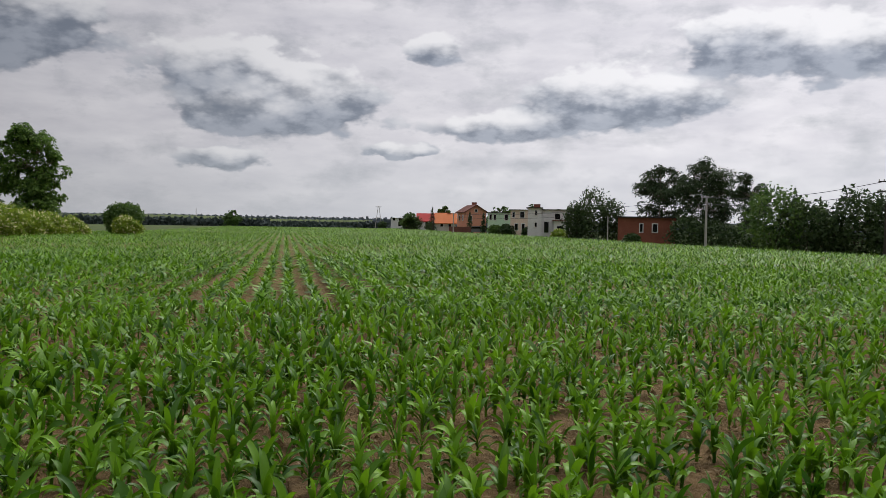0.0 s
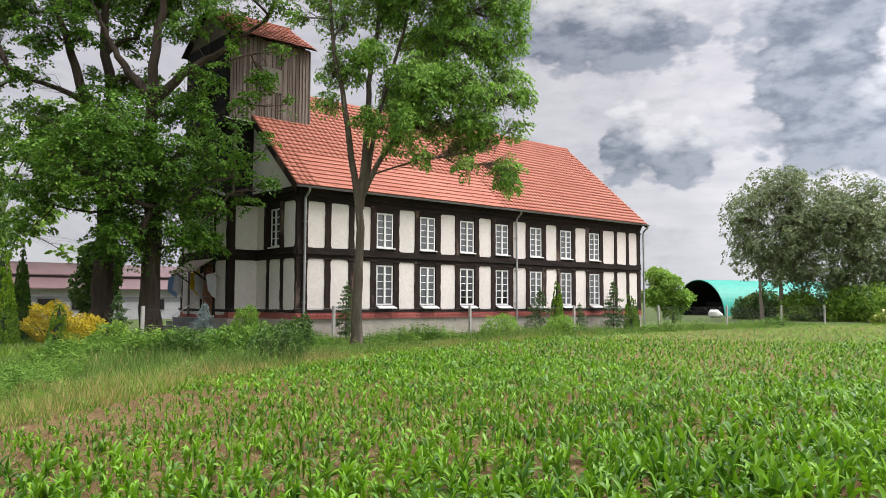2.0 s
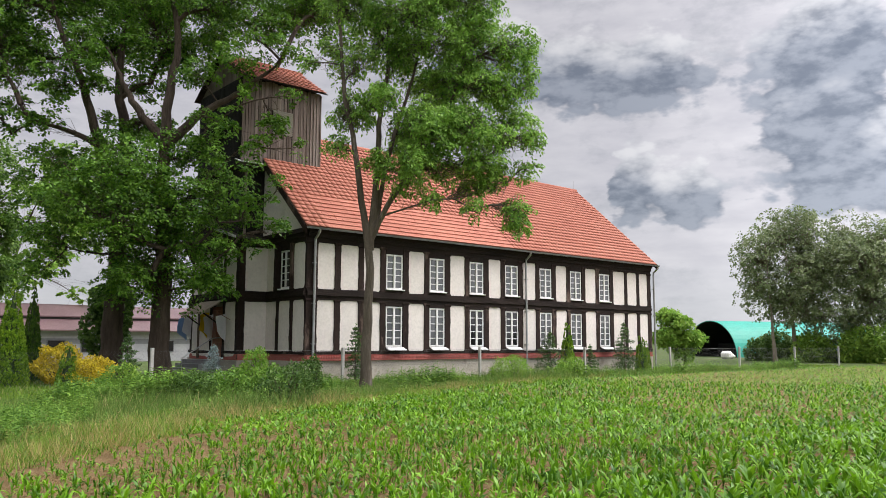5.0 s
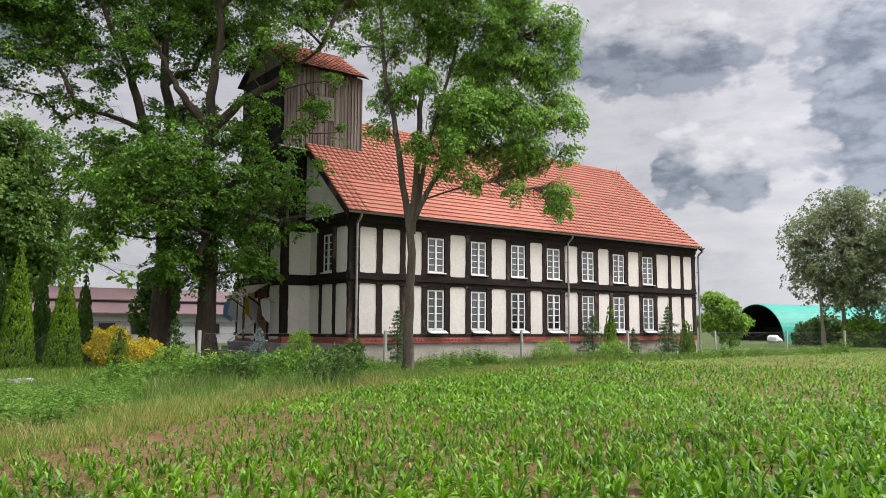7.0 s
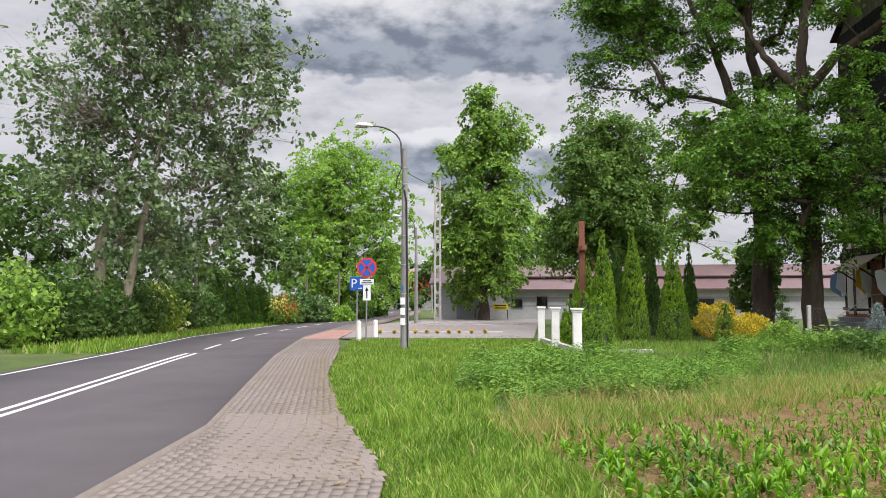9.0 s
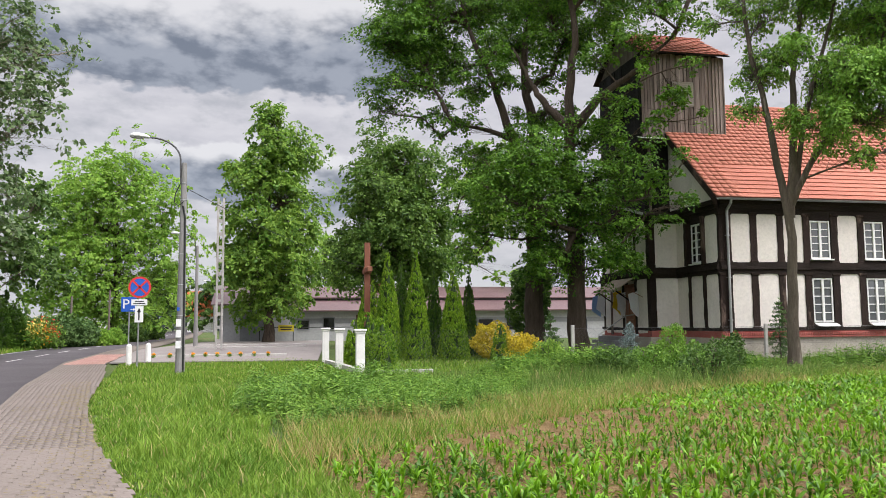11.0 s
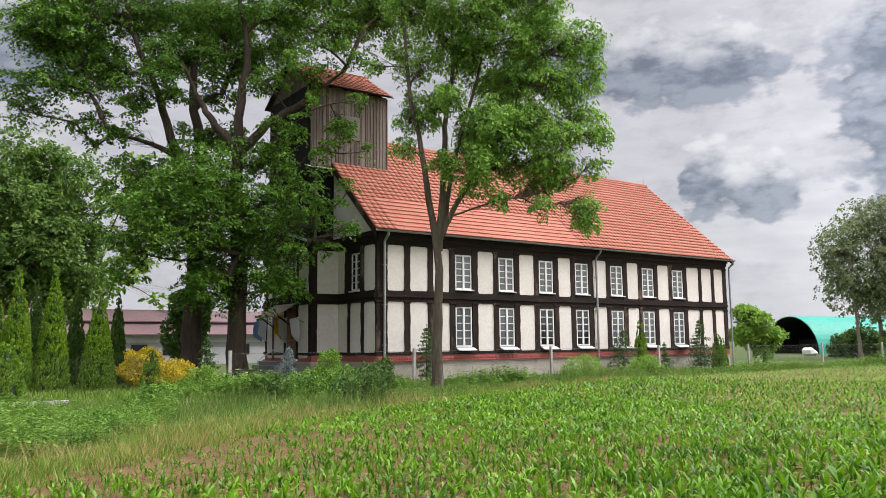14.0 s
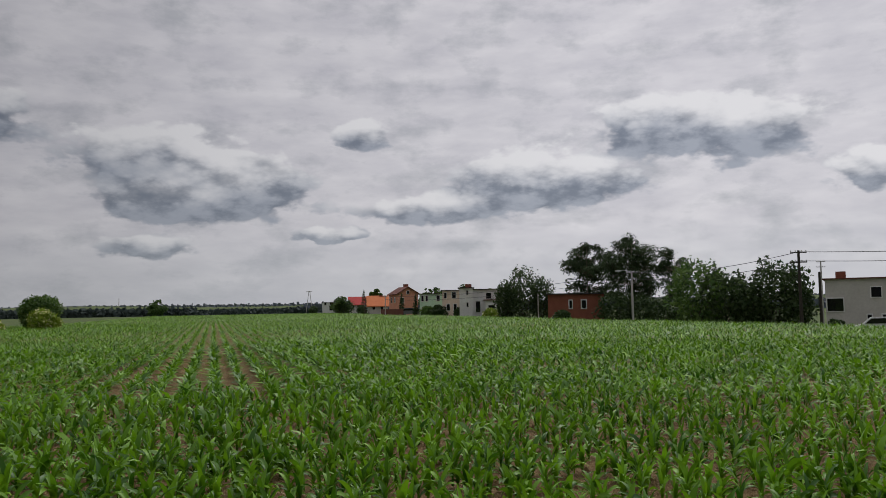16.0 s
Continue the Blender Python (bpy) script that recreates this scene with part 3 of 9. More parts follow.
# bays of the long wall: posts at the edges of windows and panels
POSTS = [(17.08, 17.62), (18.49, 18.78), (19.72, 20.0)]
for wx in WIN_X:
    POSTS += [(wx - 0.33, wx - 0.03), (wx + WIN_W + 0.03, wx + WIN_W + 0.35)]
POSTS += [(38.88, 39.14), (40.08, 40.34), (41.18, 41.52)]
for k, (a, b) in enumerate(POSTS):
    for z0, z1 in ((3.93, 5.95), (1.28, 3.50)):
        part("timber_post", rough_bar(((a + b) / 2, CY0 + 0.03, z0), ((a + b) / 2, CY0 + 0.03, z1), b - a, 0.2, 8, 0.014, k * 7 + int(z0)), M_TIMBER, church)
        # moulded head and foot of the post
        part("post_capital", boxes((a - 0.04, b + 0.04, CY0 - 0.1, CY0 + 0.1, z1 - 0.09, z1 + 0.02), bev=0.015), M_TIMBER, church)
        part("post_foot", boxes((a - 0.03, b + 0.03, CY0 - 0.09, CY0 + 0.1, z0 - 0.02, z0 + 0.08), bev=0.015), M_TIMBER, church)
for k, ((_, a), (b, _)) in enumerate(zip(POSTS, POSTS[1:])):
    if any(abs(a - wx) < 0.1 for wx in WIN_X):
        continue
    plaster(a - 0.02, b + 0.02, 3.93, 5.93, k, "y", CY0)
    plaster(a - 0.02, b + 0.02, 1.28, 3.48, k + 50, "y", CY0)
for z0, z1, d in ((5.92, 6.12, 0.08), (6.12, 6.30, 0.16), (6.30, 6.46, 0.26)):
    for s in range(4):
        a, b = CX0 + (CX1 - CX0) * s / 4, CX0 + (CX1 - CX0) * (s + 1) / 4
        part("eaves_beam", rough_bar((a, CY0 - d / 2 + 0.1, (z0 + z1) / 2), (b, CY0 - d / 2 + 0.1, (z0 + z1) / 2), z1 - z0 + 0.01, d + 0.2, 10, 0.01, s + int(z0 * 10)), M_TIMBER_H, church)
for z0, z1, d in ((3.48, 3.66, 0.08), (3.66, 3.80, 0.15), (3.80, 3.94, 0.10)):
    for s in range(4):
        a, b = CX0 + (CX1 - CX0) * s / 4, CX0 + (CX1 - CX0) * (s + 1) / 4
        part("storey_beam", rough_bar((a, CY0 - d / 2 + 0.1, (z0 + z1) / 2), (b, CY0 - d / 2 + 0.1, (z0 + z1) / 2), z1 - z0 + 0.01, d + 0.2, 14, 0.016, s + int(z0 * 10)), M_TIMBER_H, church)
part("sill_beam", rough_bar((CX0, CY0 + 0.02, 1.24), (CX1, CY0 + 0.02, 1.24), 0.12, 0.24, 24, 0.012, 3), M_TIMBER_H, church)


def window_meshes(w, h, rows):
    """Frame, bars and one pane of a two-leaf window standing at its lower left corner."""
    f = 0.07
    fr = boxes((0, w, -0.02, 0.06, 0, f), (0, w, -0.02, 0.06, h - f, h), (0, f, -0.02, 0.06, f, h - f), (w - f, w, -0.02, 0.06, f, h - f),
               (w / 2 - 0.055, w / 2 + 0.055, -0.035, 0.06, f, h - f), bev=0.008)
    for k in range(1, rows):
        z = f + (h - 2 * f) * k / rows
        for a, b in ((f, w / 2 - 0.055), (w / 2 + 0.055, w - f)):
            box(fr, a, b, -0.01, 0.05, z - 0.018, z + 0.018)
    pw, ph = w / 2 - 0.055 - f, (h - 2 * f) / rows - 0.036
    pane = boxes((0, pw, 0.018, 0.026, 0, ph))
    spots = [(a, f + (h - 2 * f) * k / rows + 0.018) for k in range(rows) for a in (f, w / 2 + 0.055)]
    return mesh_of("window_frame", fr, M_FRAME), mesh_of("pane", pane, M_GLASS), spots


WIN_UP, WIN_LOW = window_meshes(WIN_W, 1.60, 5), window_meshes(WIN_W, 1.82, 5)
PANE_DARK = WIN_LOW[1].copy()
PANE_DARK.materials[0] = M_GLASS_DARK
sill_bm = boxes((-0.06, WIN_W + 0.06, -0.16, 0.04, -0.05, 0.0), bev=0.01)
SILL = mesh_of("sill", sill_bm, M_FRAME)
flap_bm = bmesh.new()
prism(flap_bm, [(-0.03, -0.10, -0.02), (-0.03, -0.36, -0.13), (-0.03, -0.35, -0.155), (-0.03, -0.08, -0.05)], (WIN_W + 0.06, 0, 0))
for k in range(9):
    box(flap_bm, 0.04 + k * 0.1, 0.09 + k * 0.1, -0.365, -0.345, -0.165, -0.128)
FLAP = mesh_of("sill_flap", flap_bm, M_WHITE_METAL)
LEAF_LINTEL = mesh_of("lintel", boxes((-0.02, WIN_W + 0.02, -0.05, 0.2, 0, 0.24), bev=0.015), M_TIMBER_H)


def church_window(m, kind, low, dark=False, lintel_h=1.0):
    fr, pane, spots = kind
    win = under("window", fr, church, "white two-leaf casement window with small panes", m)
    for sx_, sz_ in spots:
        under("pane", PANE_DARK if dark else pane, win, "", pose(sx_, 0, sz_))
    h = 1.82 if low else 1.60
    under("lintel", LEAF_LINTEL, win, "dark timber lintel", pose(0, 0, h) @ Matrix.Diagonal((1, 1, lintel_h, 1)))
    if low:
        under("sill_flap", FLAP, win, "white perforated metal sill flap")
        under("base_board", LEAF_LINTEL, win, "dark timber under the window", pose(0, 0, -0.2) @ Matrix.Diagonal((1, 0.6, 0.8, 1)))
    else:
        under("sill", SILL, win, "white wooden sill")
        under("base_board", LEAF_LINTEL, win, "dark timber under the window", pose(0, 0, -0.18) @ Matrix.Diagonal((1, 0.6, 0.55, 1)))
    return win


for k, wx in enumerate(WIN_X):
    church_window(pose(wx, CY0 - 0.02, 4.09), WIN_UP, False, False, 1.05)
    church_window(pose(wx, CY0 - 0.02, 1.49), WIN_LOW, True, k in (2, 3), 0.78)

# plinth and brick band
plinth_bm = bmesh.new()
box(plinth_bm, CX0 - 0.05, CX1 + 0.05, CY0 - 0.06, CY0 + 0.5, -0.3, 0.9)
box(plinth_bm, CX0 - 0.05, CX0 + 0.5, CY0 + 0.5, CY1, -0.3, 0.9)
part("plinth", plinth_bm, M_RUBBLE, church, "rough rendered stone plinth")
BRICK_ME = mesh_of("brick", boxes((-0.125, 0.125, -0.07, 0.07, -0.035, 0.035), bev=0.008), M_BRICK)
BRICK_UP = mesh_of("brick", boxes((-0.035, 0.035, -0.08, 0.08, -0.06, 0.06), bev=0.008), M_BRICK)
part("brick_bed", boxes((CX0 - 0.02, CX1 + 0.02, CY0 - 0.07, CY0 + 0.14, 0.90, 1.17), (CX0 - 0.02, CX0 + 0.15, CY0 + 0.14, 32.4, 0.90, 1.17)), M_BRICK, church)

# corner wall towards the porch: the gable end
for k, (a, b, z0, z1) in enumerate(((29.0, 29.06, 3.93, 5.95), (29.0, 29.06, 1.28, 3.5), (29.95, 30.26, 3.93, 5.95), (31.1, 31.58, 3.93, 5.95), (29.96, 30.2, 1.28, 3.5), (31.2, 31.42, 1.28, 3.5))):
    part("timber_post", rough_bar((CX0 + 0.03, (a + b) / 2, z0), (CX0 + 0.03, (a + b) / 2, z1), b - a, 0.2, 8, 0.014, 200 + k + int(z0)), M_TIMBER, church)
plaster(29.08, 29.97, 3.93, 5.93, 301, "x", CX0)
plaster(31.56, 32.6, 3.93, 5.93, 305, "x", CX0)
plaster(29.08, 29.98, 1.28, 3.48, 302, "x", CX0)
plaster(30.18, 31.22, 1.28, 3.48, 303, "x", CX0)
plaster(31.40, 32.6, 1.28, 3.48, 304, "x", CX0)
church_window(pose(CX0 - 0.02, 31.10, 4.0, 0, 0, -90) @ Matrix.Diagonal((0.9, 1, 1.05, 1)), WIN_UP, False, True, 1.0)
for z0, z1, d in ((5.92, 6.12, 0.08), (6.12, 6.30, 0.16), (6.30, 6.46, 0.24), (3.48, 3.66, 0.08), (3.66, 3.80, 0.15), (3.80, 3.94, 0.10), (1.18, 1.30, 0.04)):
    part("gable_beam", rough_bar((CX0 - d / 2 + 0.1, CY0 - 0.05, (z0 + z1) / 2), (CX0 - d / 2 + 0.1, CY1, (z0 + z1) / 2), z1 - z0 + 0.01, d + 0.2, 16, 0.012, int(z0 * 10)), M_TIMBER_H, church)
# gable triangle in pale plaster with dark verge boards
gable = bmesh.new()
prism(gable, [(CX0 + 0.02, CY0 + 0.1, 6.4), (CX0 + 0.02, CY1 - 0.1, 6.4), (CX0 + 0.02, RIDGE_Y, RIDGE_Z - 0.25)], (0.25, 0, 0))
part("gable", gable, M_PLASTER, church, "pale plaster gable")
gable2 = bmesh.new()
prism(gable2, [(CX1 - 0.27, CY0 + 0.1, 6.4), (CX1 - 0.27, CY1 - 0.1, 6.4), (CX1 - 0.27, RIDGE_Y, RIDGE_Z - 0.25)], (0.25, 0, 0))
part("gable", gable2, M_PLASTER, church)
# roof slabs
SLOPE = math.atan2(RIDGE_Z - EAVE_Z, RIDGE_Y - (CY0 - 0.42))
RX0, RX1 = CX0 - 0.28, CX1 + 0.32
for sgn in (1, -1):
    ye = RIDGE_Y - sgn * (RIDGE_Y - (CY0 - 0.42))
    slab = bmesh.new()
    prism(slab, [(RX0, ye, EAVE_Z - 0.12), (RX0, ye, EAVE_Z - 0.02), (RX0, RIDGE_Y, RIDGE_Z - 0.05), (RX0, RIDGE_Y, RIDGE_Z - 0.22)], (RX1 - RX0, 0, 0))
    part("roof_deck", slab, M_TIMBER_H, church)
    for xx in (RX0 - 0.03, RX1 - 0.01):
        v = bmesh.new()
        prism(v, [(xx, ye, EAVE_Z - 0.3), (xx, ye, EAVE_Z - 0.0), (xx, RIDGE_Y, RIDGE_Z + 0.0), (xx, RIDGE_Y, RIDGE_Z - 0.34)], (0.05, 0, 0))
        part("verge_board", v, M_TIMBER, church, "dark verge board")
part("rear_roof", prism(bmesh.new(), [(RX0, RIDGE_Y, RIDGE_Z), (RX0, 2 * RIDGE_Y - CY0 + 0.42, EAVE_Z), (RX0, 2 * RIDGE_Y - CY0 + 0.42, EAVE_Z + 0.05), (RX0, RIDGE_Y, RIDGE_Z + 0.05)], (RX1 - RX0, 0, 0)), M_TILE, church)
# clay tiles on the slope that is seen: flat tiles, each course lapping over the one below
roof = under("roof", mesh_of("roof", prism(bmesh.new(), [(RX0 + 0.05, CY0 - 0.40, EAVE_Z - 0.01), (RX0 + 0.05, CY0 - 0.40, EAVE_Z + 0.0), (RX0 + 0.05, RIDGE_Y, RIDGE_Z - 0.01), (RX0 + 0.05, RIDGE_Y, RIDGE_Z - 0.04)], (RX1 - RX0 - 0.1, 0, 0)), M_TILE), church, "red clay tiled roof with clear courses")
ROWS_T, TW = 26, 0.30
run = math.hypot(RIDGE_Z - EAVE_Z, RIDGE_Y - (CY0 - 0.44))
STEP = run / ROWS_T
tile_bm = bmesh.new()
prism(tile_bm, [(-TW / 2 + 0.003, 0, 0.045), (TW / 2 - 0.003, 0, 0.045), (TW / 2 - 0.003, STEP * 1.12, 0.003), (-TW / 2 + 0.003, STEP * 1.12, 0.003)], (0, 0, 0.026))
TILE_ME = mesh_of("roof_tile", tile_bm, M_TILE)
tv = np.array([v.co[:] for v in TILE_ME.vertices])
tq = np.array([p.vertices[:] for p in TILE_ME.polygons if len(p.vertices) == 4])
ncol = int((RX1 - RX0) / TW)
roof_m = pose(RX0 + TW / 2, CY0 - 0.44, EAVE_Z, math.degrees(SLOPE))
single, many = [], []
rt = random.Random(5)
for r_ in range(ROWS_T):
    for c_ in range(ncol):
        px_ = c_ * TW + rt.uniform(-0.003, 0.003)
        row_ = (px_, r_ * STEP + rt.uniform(-0.004, 0.004), rt.uniform(-0.002, 0.004), rt.uniform(-0.5, 0.5))
        (single if (r_ < 8 and 4 <= c_ < 41) else many).append(row_)
for x_, y_, z_, a_ in single:
    under("roof_tile", TILE_ME, roof, "", roof_m @ pose(x_, y_, z_, a_ * 0.12, a_ * 0.25))
arr = []
M3 = np.array(roof_m.to_3x3())
tr_ = np.array(roof_m.translation)
for x_, y_, z_, a_ in many:
    loc = tv + [x_, y_, z_]
    loc[:, 2] += (tv[:, 0]) * a_ * 0.012
    arr.append(((loc @ M3.T) + tr_, tq))
v_, q_ = joined(arr)
tagged(under("roof_tiles", mesh_from("roof_tiles", v_, q_, M_TILE), roof), kind="stuff")
RIDGE_TILE = mesh_of("ridge_tile", cyl(bmesh.new(), 0, 0, -0.17, 0.17, 0.11, 0.125, 10), M_TILE)
for k in range(int((RX1 - 19.9) / 0.33)):
    under("ridge_tile", RIDGE_TILE, roof, "", pose(RX1 - 0.17 - k * 0.33, RIDGE_Y, RIDGE_Z + 0.0, 0, 90 + (k % 3 - 1) * 0.6))
# gutter and downpipes
gut = []
for a in np.linspace(0, math.pi, 7):
    gut.append((CY0 - 0.52 + 0.075 * math.cos(a), EAVE_Z - 0.02 - 0.075 * math.sin(a)))
gbm = bmesh.new()
rows_ = [[gbm.verts.new((x_, a, b)) for a, b in gut] for x_ in (RX0, RX1)]
for k in range(6):
    gbm.faces.new((rows_[0][k], rows_[0][k + 1], rows_[1][k + 1], rows_[1][k]))
bmesh.ops.solidify(gbm, geom=gbm.faces, thickness=0.006)
part("gutter", gbm, M_ZINC, church, "grey zinc half-round gutter")
for xp in (17.42, 30.27, 41.72):
    pp = [(xp, CY0 - 0.52, EAVE_Z - 0.08), (xp, CY0 - 0.48, EAVE_Z - 0.22), (xp, CY0 - 0.18, EAVE_Z - 0.45), (xp, CY0 - 0.16, EAVE_Z - 0.6), (xp, CY0 - 0.16, 3.4), (xp, CY0 - 0.15, 1.0), (xp, CY0 - 0.15, 0.2)]
    pipe = under("downpipe", tube_mesh("downpipe", pp, [0.055] * 7, M_ZINC, 10), church, "grey zinc downpipe")
    for zz in (5.0, 3.3, 1.6):
        under("bracket", mesh_of("bracket", boxes((xp - 0.07, xp + 0.07, CY0 - 0.225, CY0 - 0.02, zz, zz + 0.03)), M_ZINC), pipe)

# the porch in front of the gable
PX0, PX1, PY0, PY1 = 15.75, CX0, 32.42, 37.55
part("porch_core", boxes((PX0 + 0.18, PX1, PY0 + 0.18, PY1 - 0.1, 0.0, 6.2)), M_PLASTER, church)
for k, (xx, yy, wx) in enumerate(((PX0 + 0.13, PY0 + 0.13, 0.3), (PX0 + 0.13, PY1 - 0.13, 0.3))):
    for z0, z1 in ((3.9, 5.95), (0.95, 3.5)):
        part("timber_post", rough_bar((xx, yy, z0), (xx, yy, z1), wx, wx, 8, 0.014, 400 + k + int(z0)), M_TIMBER, church)
for k, yy in enumerate((33.8, 35.15, 36.52)):
    for z0, z1 in ((3.9, 5.95), (0.95, 3.5)):
        part("timber_post", rough_bar((PX0 + 0.05, yy, z0), (PX0 + 0.05, yy, z1), 0.22, 0.2, 8, 0.014, 410 + k + int(z0)), M_TIMBER, church)
plaster(PX0 + 0.28, PX1 + 0.02, 3.93, 5.93, 411, "y", PY0)
plaster(PX0 + 0.28, PX1 + 0.02, 1.28, 3.48, 412, "y", PY0)
for a, b in ((32.7, 33.7), (35.25, 36.43), (36.6, 37.3)):
    plaster(a, b, 3.93, 5.73, int(a * 10), "x", PX0)
    plaster(a, b, 1.05, 3.48, int(a * 10) + 1, "x", PX0)
church_window(pose(PX0 - 0.02, 34.92, 4.25, 0, 0, -90) @ Matrix.Diagonal((0.98, 1, 0.85, 1)), WIN_UP, False, True, 1.0)
for z0, z1, d in ((5.92, 6.12, 0.06), (6.12, 6.30, 0.14), (3.48, 3.66, 0.06), (3.66, 3.80, 0.13), (3.80, 3.94, 0.08), (1.18, 1.3, 0.04)):
    part("porch_beam", rough_bar((PX0 - d / 2 + 0.1, PY0 - 0.05, (z0 + z1) / 2), (PX0 - d / 2 + 0.1, PY1, (z0 + z1) / 2), z1 - z0 + 0.01, d + 0.2, 10, 0.012, int(z0 * 10)), M_TIMBER_H, church)
    part("porch_beam", rough_bar((PX0 - 0.05, PY0 - d / 2 + 0.1, (z0 + z1) / 2), (PX1, PY0 - d / 2 + 0.1, (z0 + z1) / 2), z1 - z0 + 0.01, d + 0.2, 6, 0.012, int(z0 * 10) + 1), M_TIMBER_H, church)
part("porch_plinth", boxes((PX0 - 0.05, PX1, PY0 - 0.05, PY1, -0.3, 0.9)), M_RUBBLE, church)
part("porch_band", boxes((PX0 - 0.02, PX1, PY0 - 0.06, PY1, 0.9, 1.18), bev=0.02), M_BRICK, church, "red painted brick band")
# low porch roof with a notched fascia
pr = bmesh.new()
prism(pr, [(PX0 - 0.45, PY0 - 0.45, 6.25), (PX0 - 0.45, PY1 + 0.4, 6.25), (PX0 - 0.45, RIDGE_Y + 0.5, 7.25)], (PX1 - PX0 + 0.45, 0, 0))
porch_roof = part("porch_roof", pr, M_TIMBER_H, church, "dark porch roof with a notched fascia")
DENT = mesh_of("dentil", boxes((-0.02, 0.02, -0.05, 0.05, -0.06, 0.06)), M_ZINC)
for k in range(26):
    u_ = k / 25
    yy = PY0 - 0.4 + u_ * (RIDGE_Y + 0.5 - PY0 + 0.4)
    under("dentil", DENT, porch_roof, "", pose(PX0 - 0.48, yy, 6.28 + u_ * 0.95))
# door, canopy, steps
door = part("church_door", boxes((PX0 - 0.03, PX0 + 0.1, 33.9, 35.05, 1.0, 3.3), bev=0.01), M_DOOR, church, "reddish brown panelled wooden double door")
for yy in (33.96, 34.5):
    for zz in (1.1, 1.85, 2.55):
        under("door_panel", mesh_of("door_panel", boxes((PX0 - 0.06, PX0 - 0.02, yy, yy + 0.48, zz, zz + 0.6), bev=0.03), M_DOOR), door)
can = bmesh.new()
prism(can, [(PX0 - 1.0, 34.0, 2.95), (PX0 - 0.02, 34.0, 3.55), (PX0 - 0.02, 34.0, 3.61), (PX0 - 1.0, 34.0, 3.01)], (0, 2.3, 0))
canopy = part("door_canopy", can, mat("pale_canopy_board", (0.34, 0.28, 0.22), (0.44, 0.37, 0.30), 2.5, 0.9, 0.4, fine=24, stretch=(0.3, 1, 1)), church, "small grey plank canopy over the door")
for yy in (34.1, 36.2):
    under("brace", tube_mesh("brace", [(PX0, yy, 2.4), (PX0 - 0.9, yy, 3.0)], [0.035, 0.035], M_TIMBER, 6), canopy)
steps = thing("church_steps", (15.0, 35.3, 0), "grey concrete entrance steps with a metal rail", "steps")
steps.matrix_basis = Matrix.Identity(4)
for k in range(5):
    part("step", boxes((PX0 - 0.45 - 0.32 * (k + 1), PX0 - 0.06, 34.0, 36.6, 0.0 if k == 4 else 0.9 - 0.18 * (k + 1), 0.9 - 0.18 * k), bev=0.012), M_WALL_BAND, steps)
rail = under("handrail", tube_mesh("handrail", [(13.9, 34.05, 0.95), (15.3, 34.05, 1.85), (15.8, 34.05, 1.9)], [0.025] * 3, M_ZINC, 8), steps)
for xx, z0, z1 in ((13.95, 0.0, 0.98), (15.3, 0.7, 1.85)):
    under("rail_post", tube_mesh("rail_post", [(xx, 34.05, z0), (xx, 34.05, z1)], [0.022] * 2, M_ZINC, 8), steps)

# ---- the boarded belfry on the gable ----
TX0, TX1, TY0, TY1 = 15.7, 19.8, 32.65, 37.3
tower = under("tower", mesh_of("tower", boxes((TX0 + 0.05, TX1 - 0.05, TY0 + 0.05, TY1 - 0.05, 9.9, 13.75), (TX0 + 0.25, 17.3, TY0 + 0.35, TY1 - 0.35, 6.3, 9.9)), M_BOARD_BLACK), church, "square boarded belfry, weathered grey and tarred black")
rb = random.Random(11)
board_cache = {}


def board(w, z0, z1, m, material, pal="board"):
    key = (round(w, 2), round(z1 - z0, 1), material.name)
    if key not in board_cache:
        board_cache[key] = mesh_of("board", rough_bar((0, 0, 0), (0, 0, round(z1 - z0, 1)), round(w, 2), 0.03, 5, 0.006, len(board_cache)), material)
    under("board", board_cache[key], tower, "", m @ pose(0, 0, z0))


x_ = TX0
while x_ < TX1:
    w_ = rb.choice((0.14, 0.17, 0.2))
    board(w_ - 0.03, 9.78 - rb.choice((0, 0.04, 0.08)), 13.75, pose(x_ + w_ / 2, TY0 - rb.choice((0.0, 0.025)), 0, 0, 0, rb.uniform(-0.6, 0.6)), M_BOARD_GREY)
    if rb.random() < 0.5:
        board(0.05, 9.8, 13.7, pose(x_ + w_, TY0 - 0.04, 0), M_BOARD_GREY)
    x_ += w_
y_ = TY0
while y_ < TY1:
    w_ = rb.choice((0.17, 0.2, 0.23))
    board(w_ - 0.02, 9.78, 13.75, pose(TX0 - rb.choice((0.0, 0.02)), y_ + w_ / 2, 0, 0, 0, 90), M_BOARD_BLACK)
    y_ += w_
x_ = TX0 + 0.25
while x_ < 17.05:
    w_ = rb.choice((0.15, 0.18))
    board(w_ - 0.02, 6.3, 9.75, pose(x_ + w_ / 2, TY0 + 0.33 - rb.choice((0, 0.02)), 0), M_BOARD_GREY if rb.random() < 0.16 else M_BOARD_BLACK)
    x_ += w_
y_ = TY0 + 0.35
while y_ < TY1 - 0.35:
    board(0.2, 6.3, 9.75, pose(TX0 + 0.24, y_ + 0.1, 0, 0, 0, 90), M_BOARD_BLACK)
    y_ += 0.21
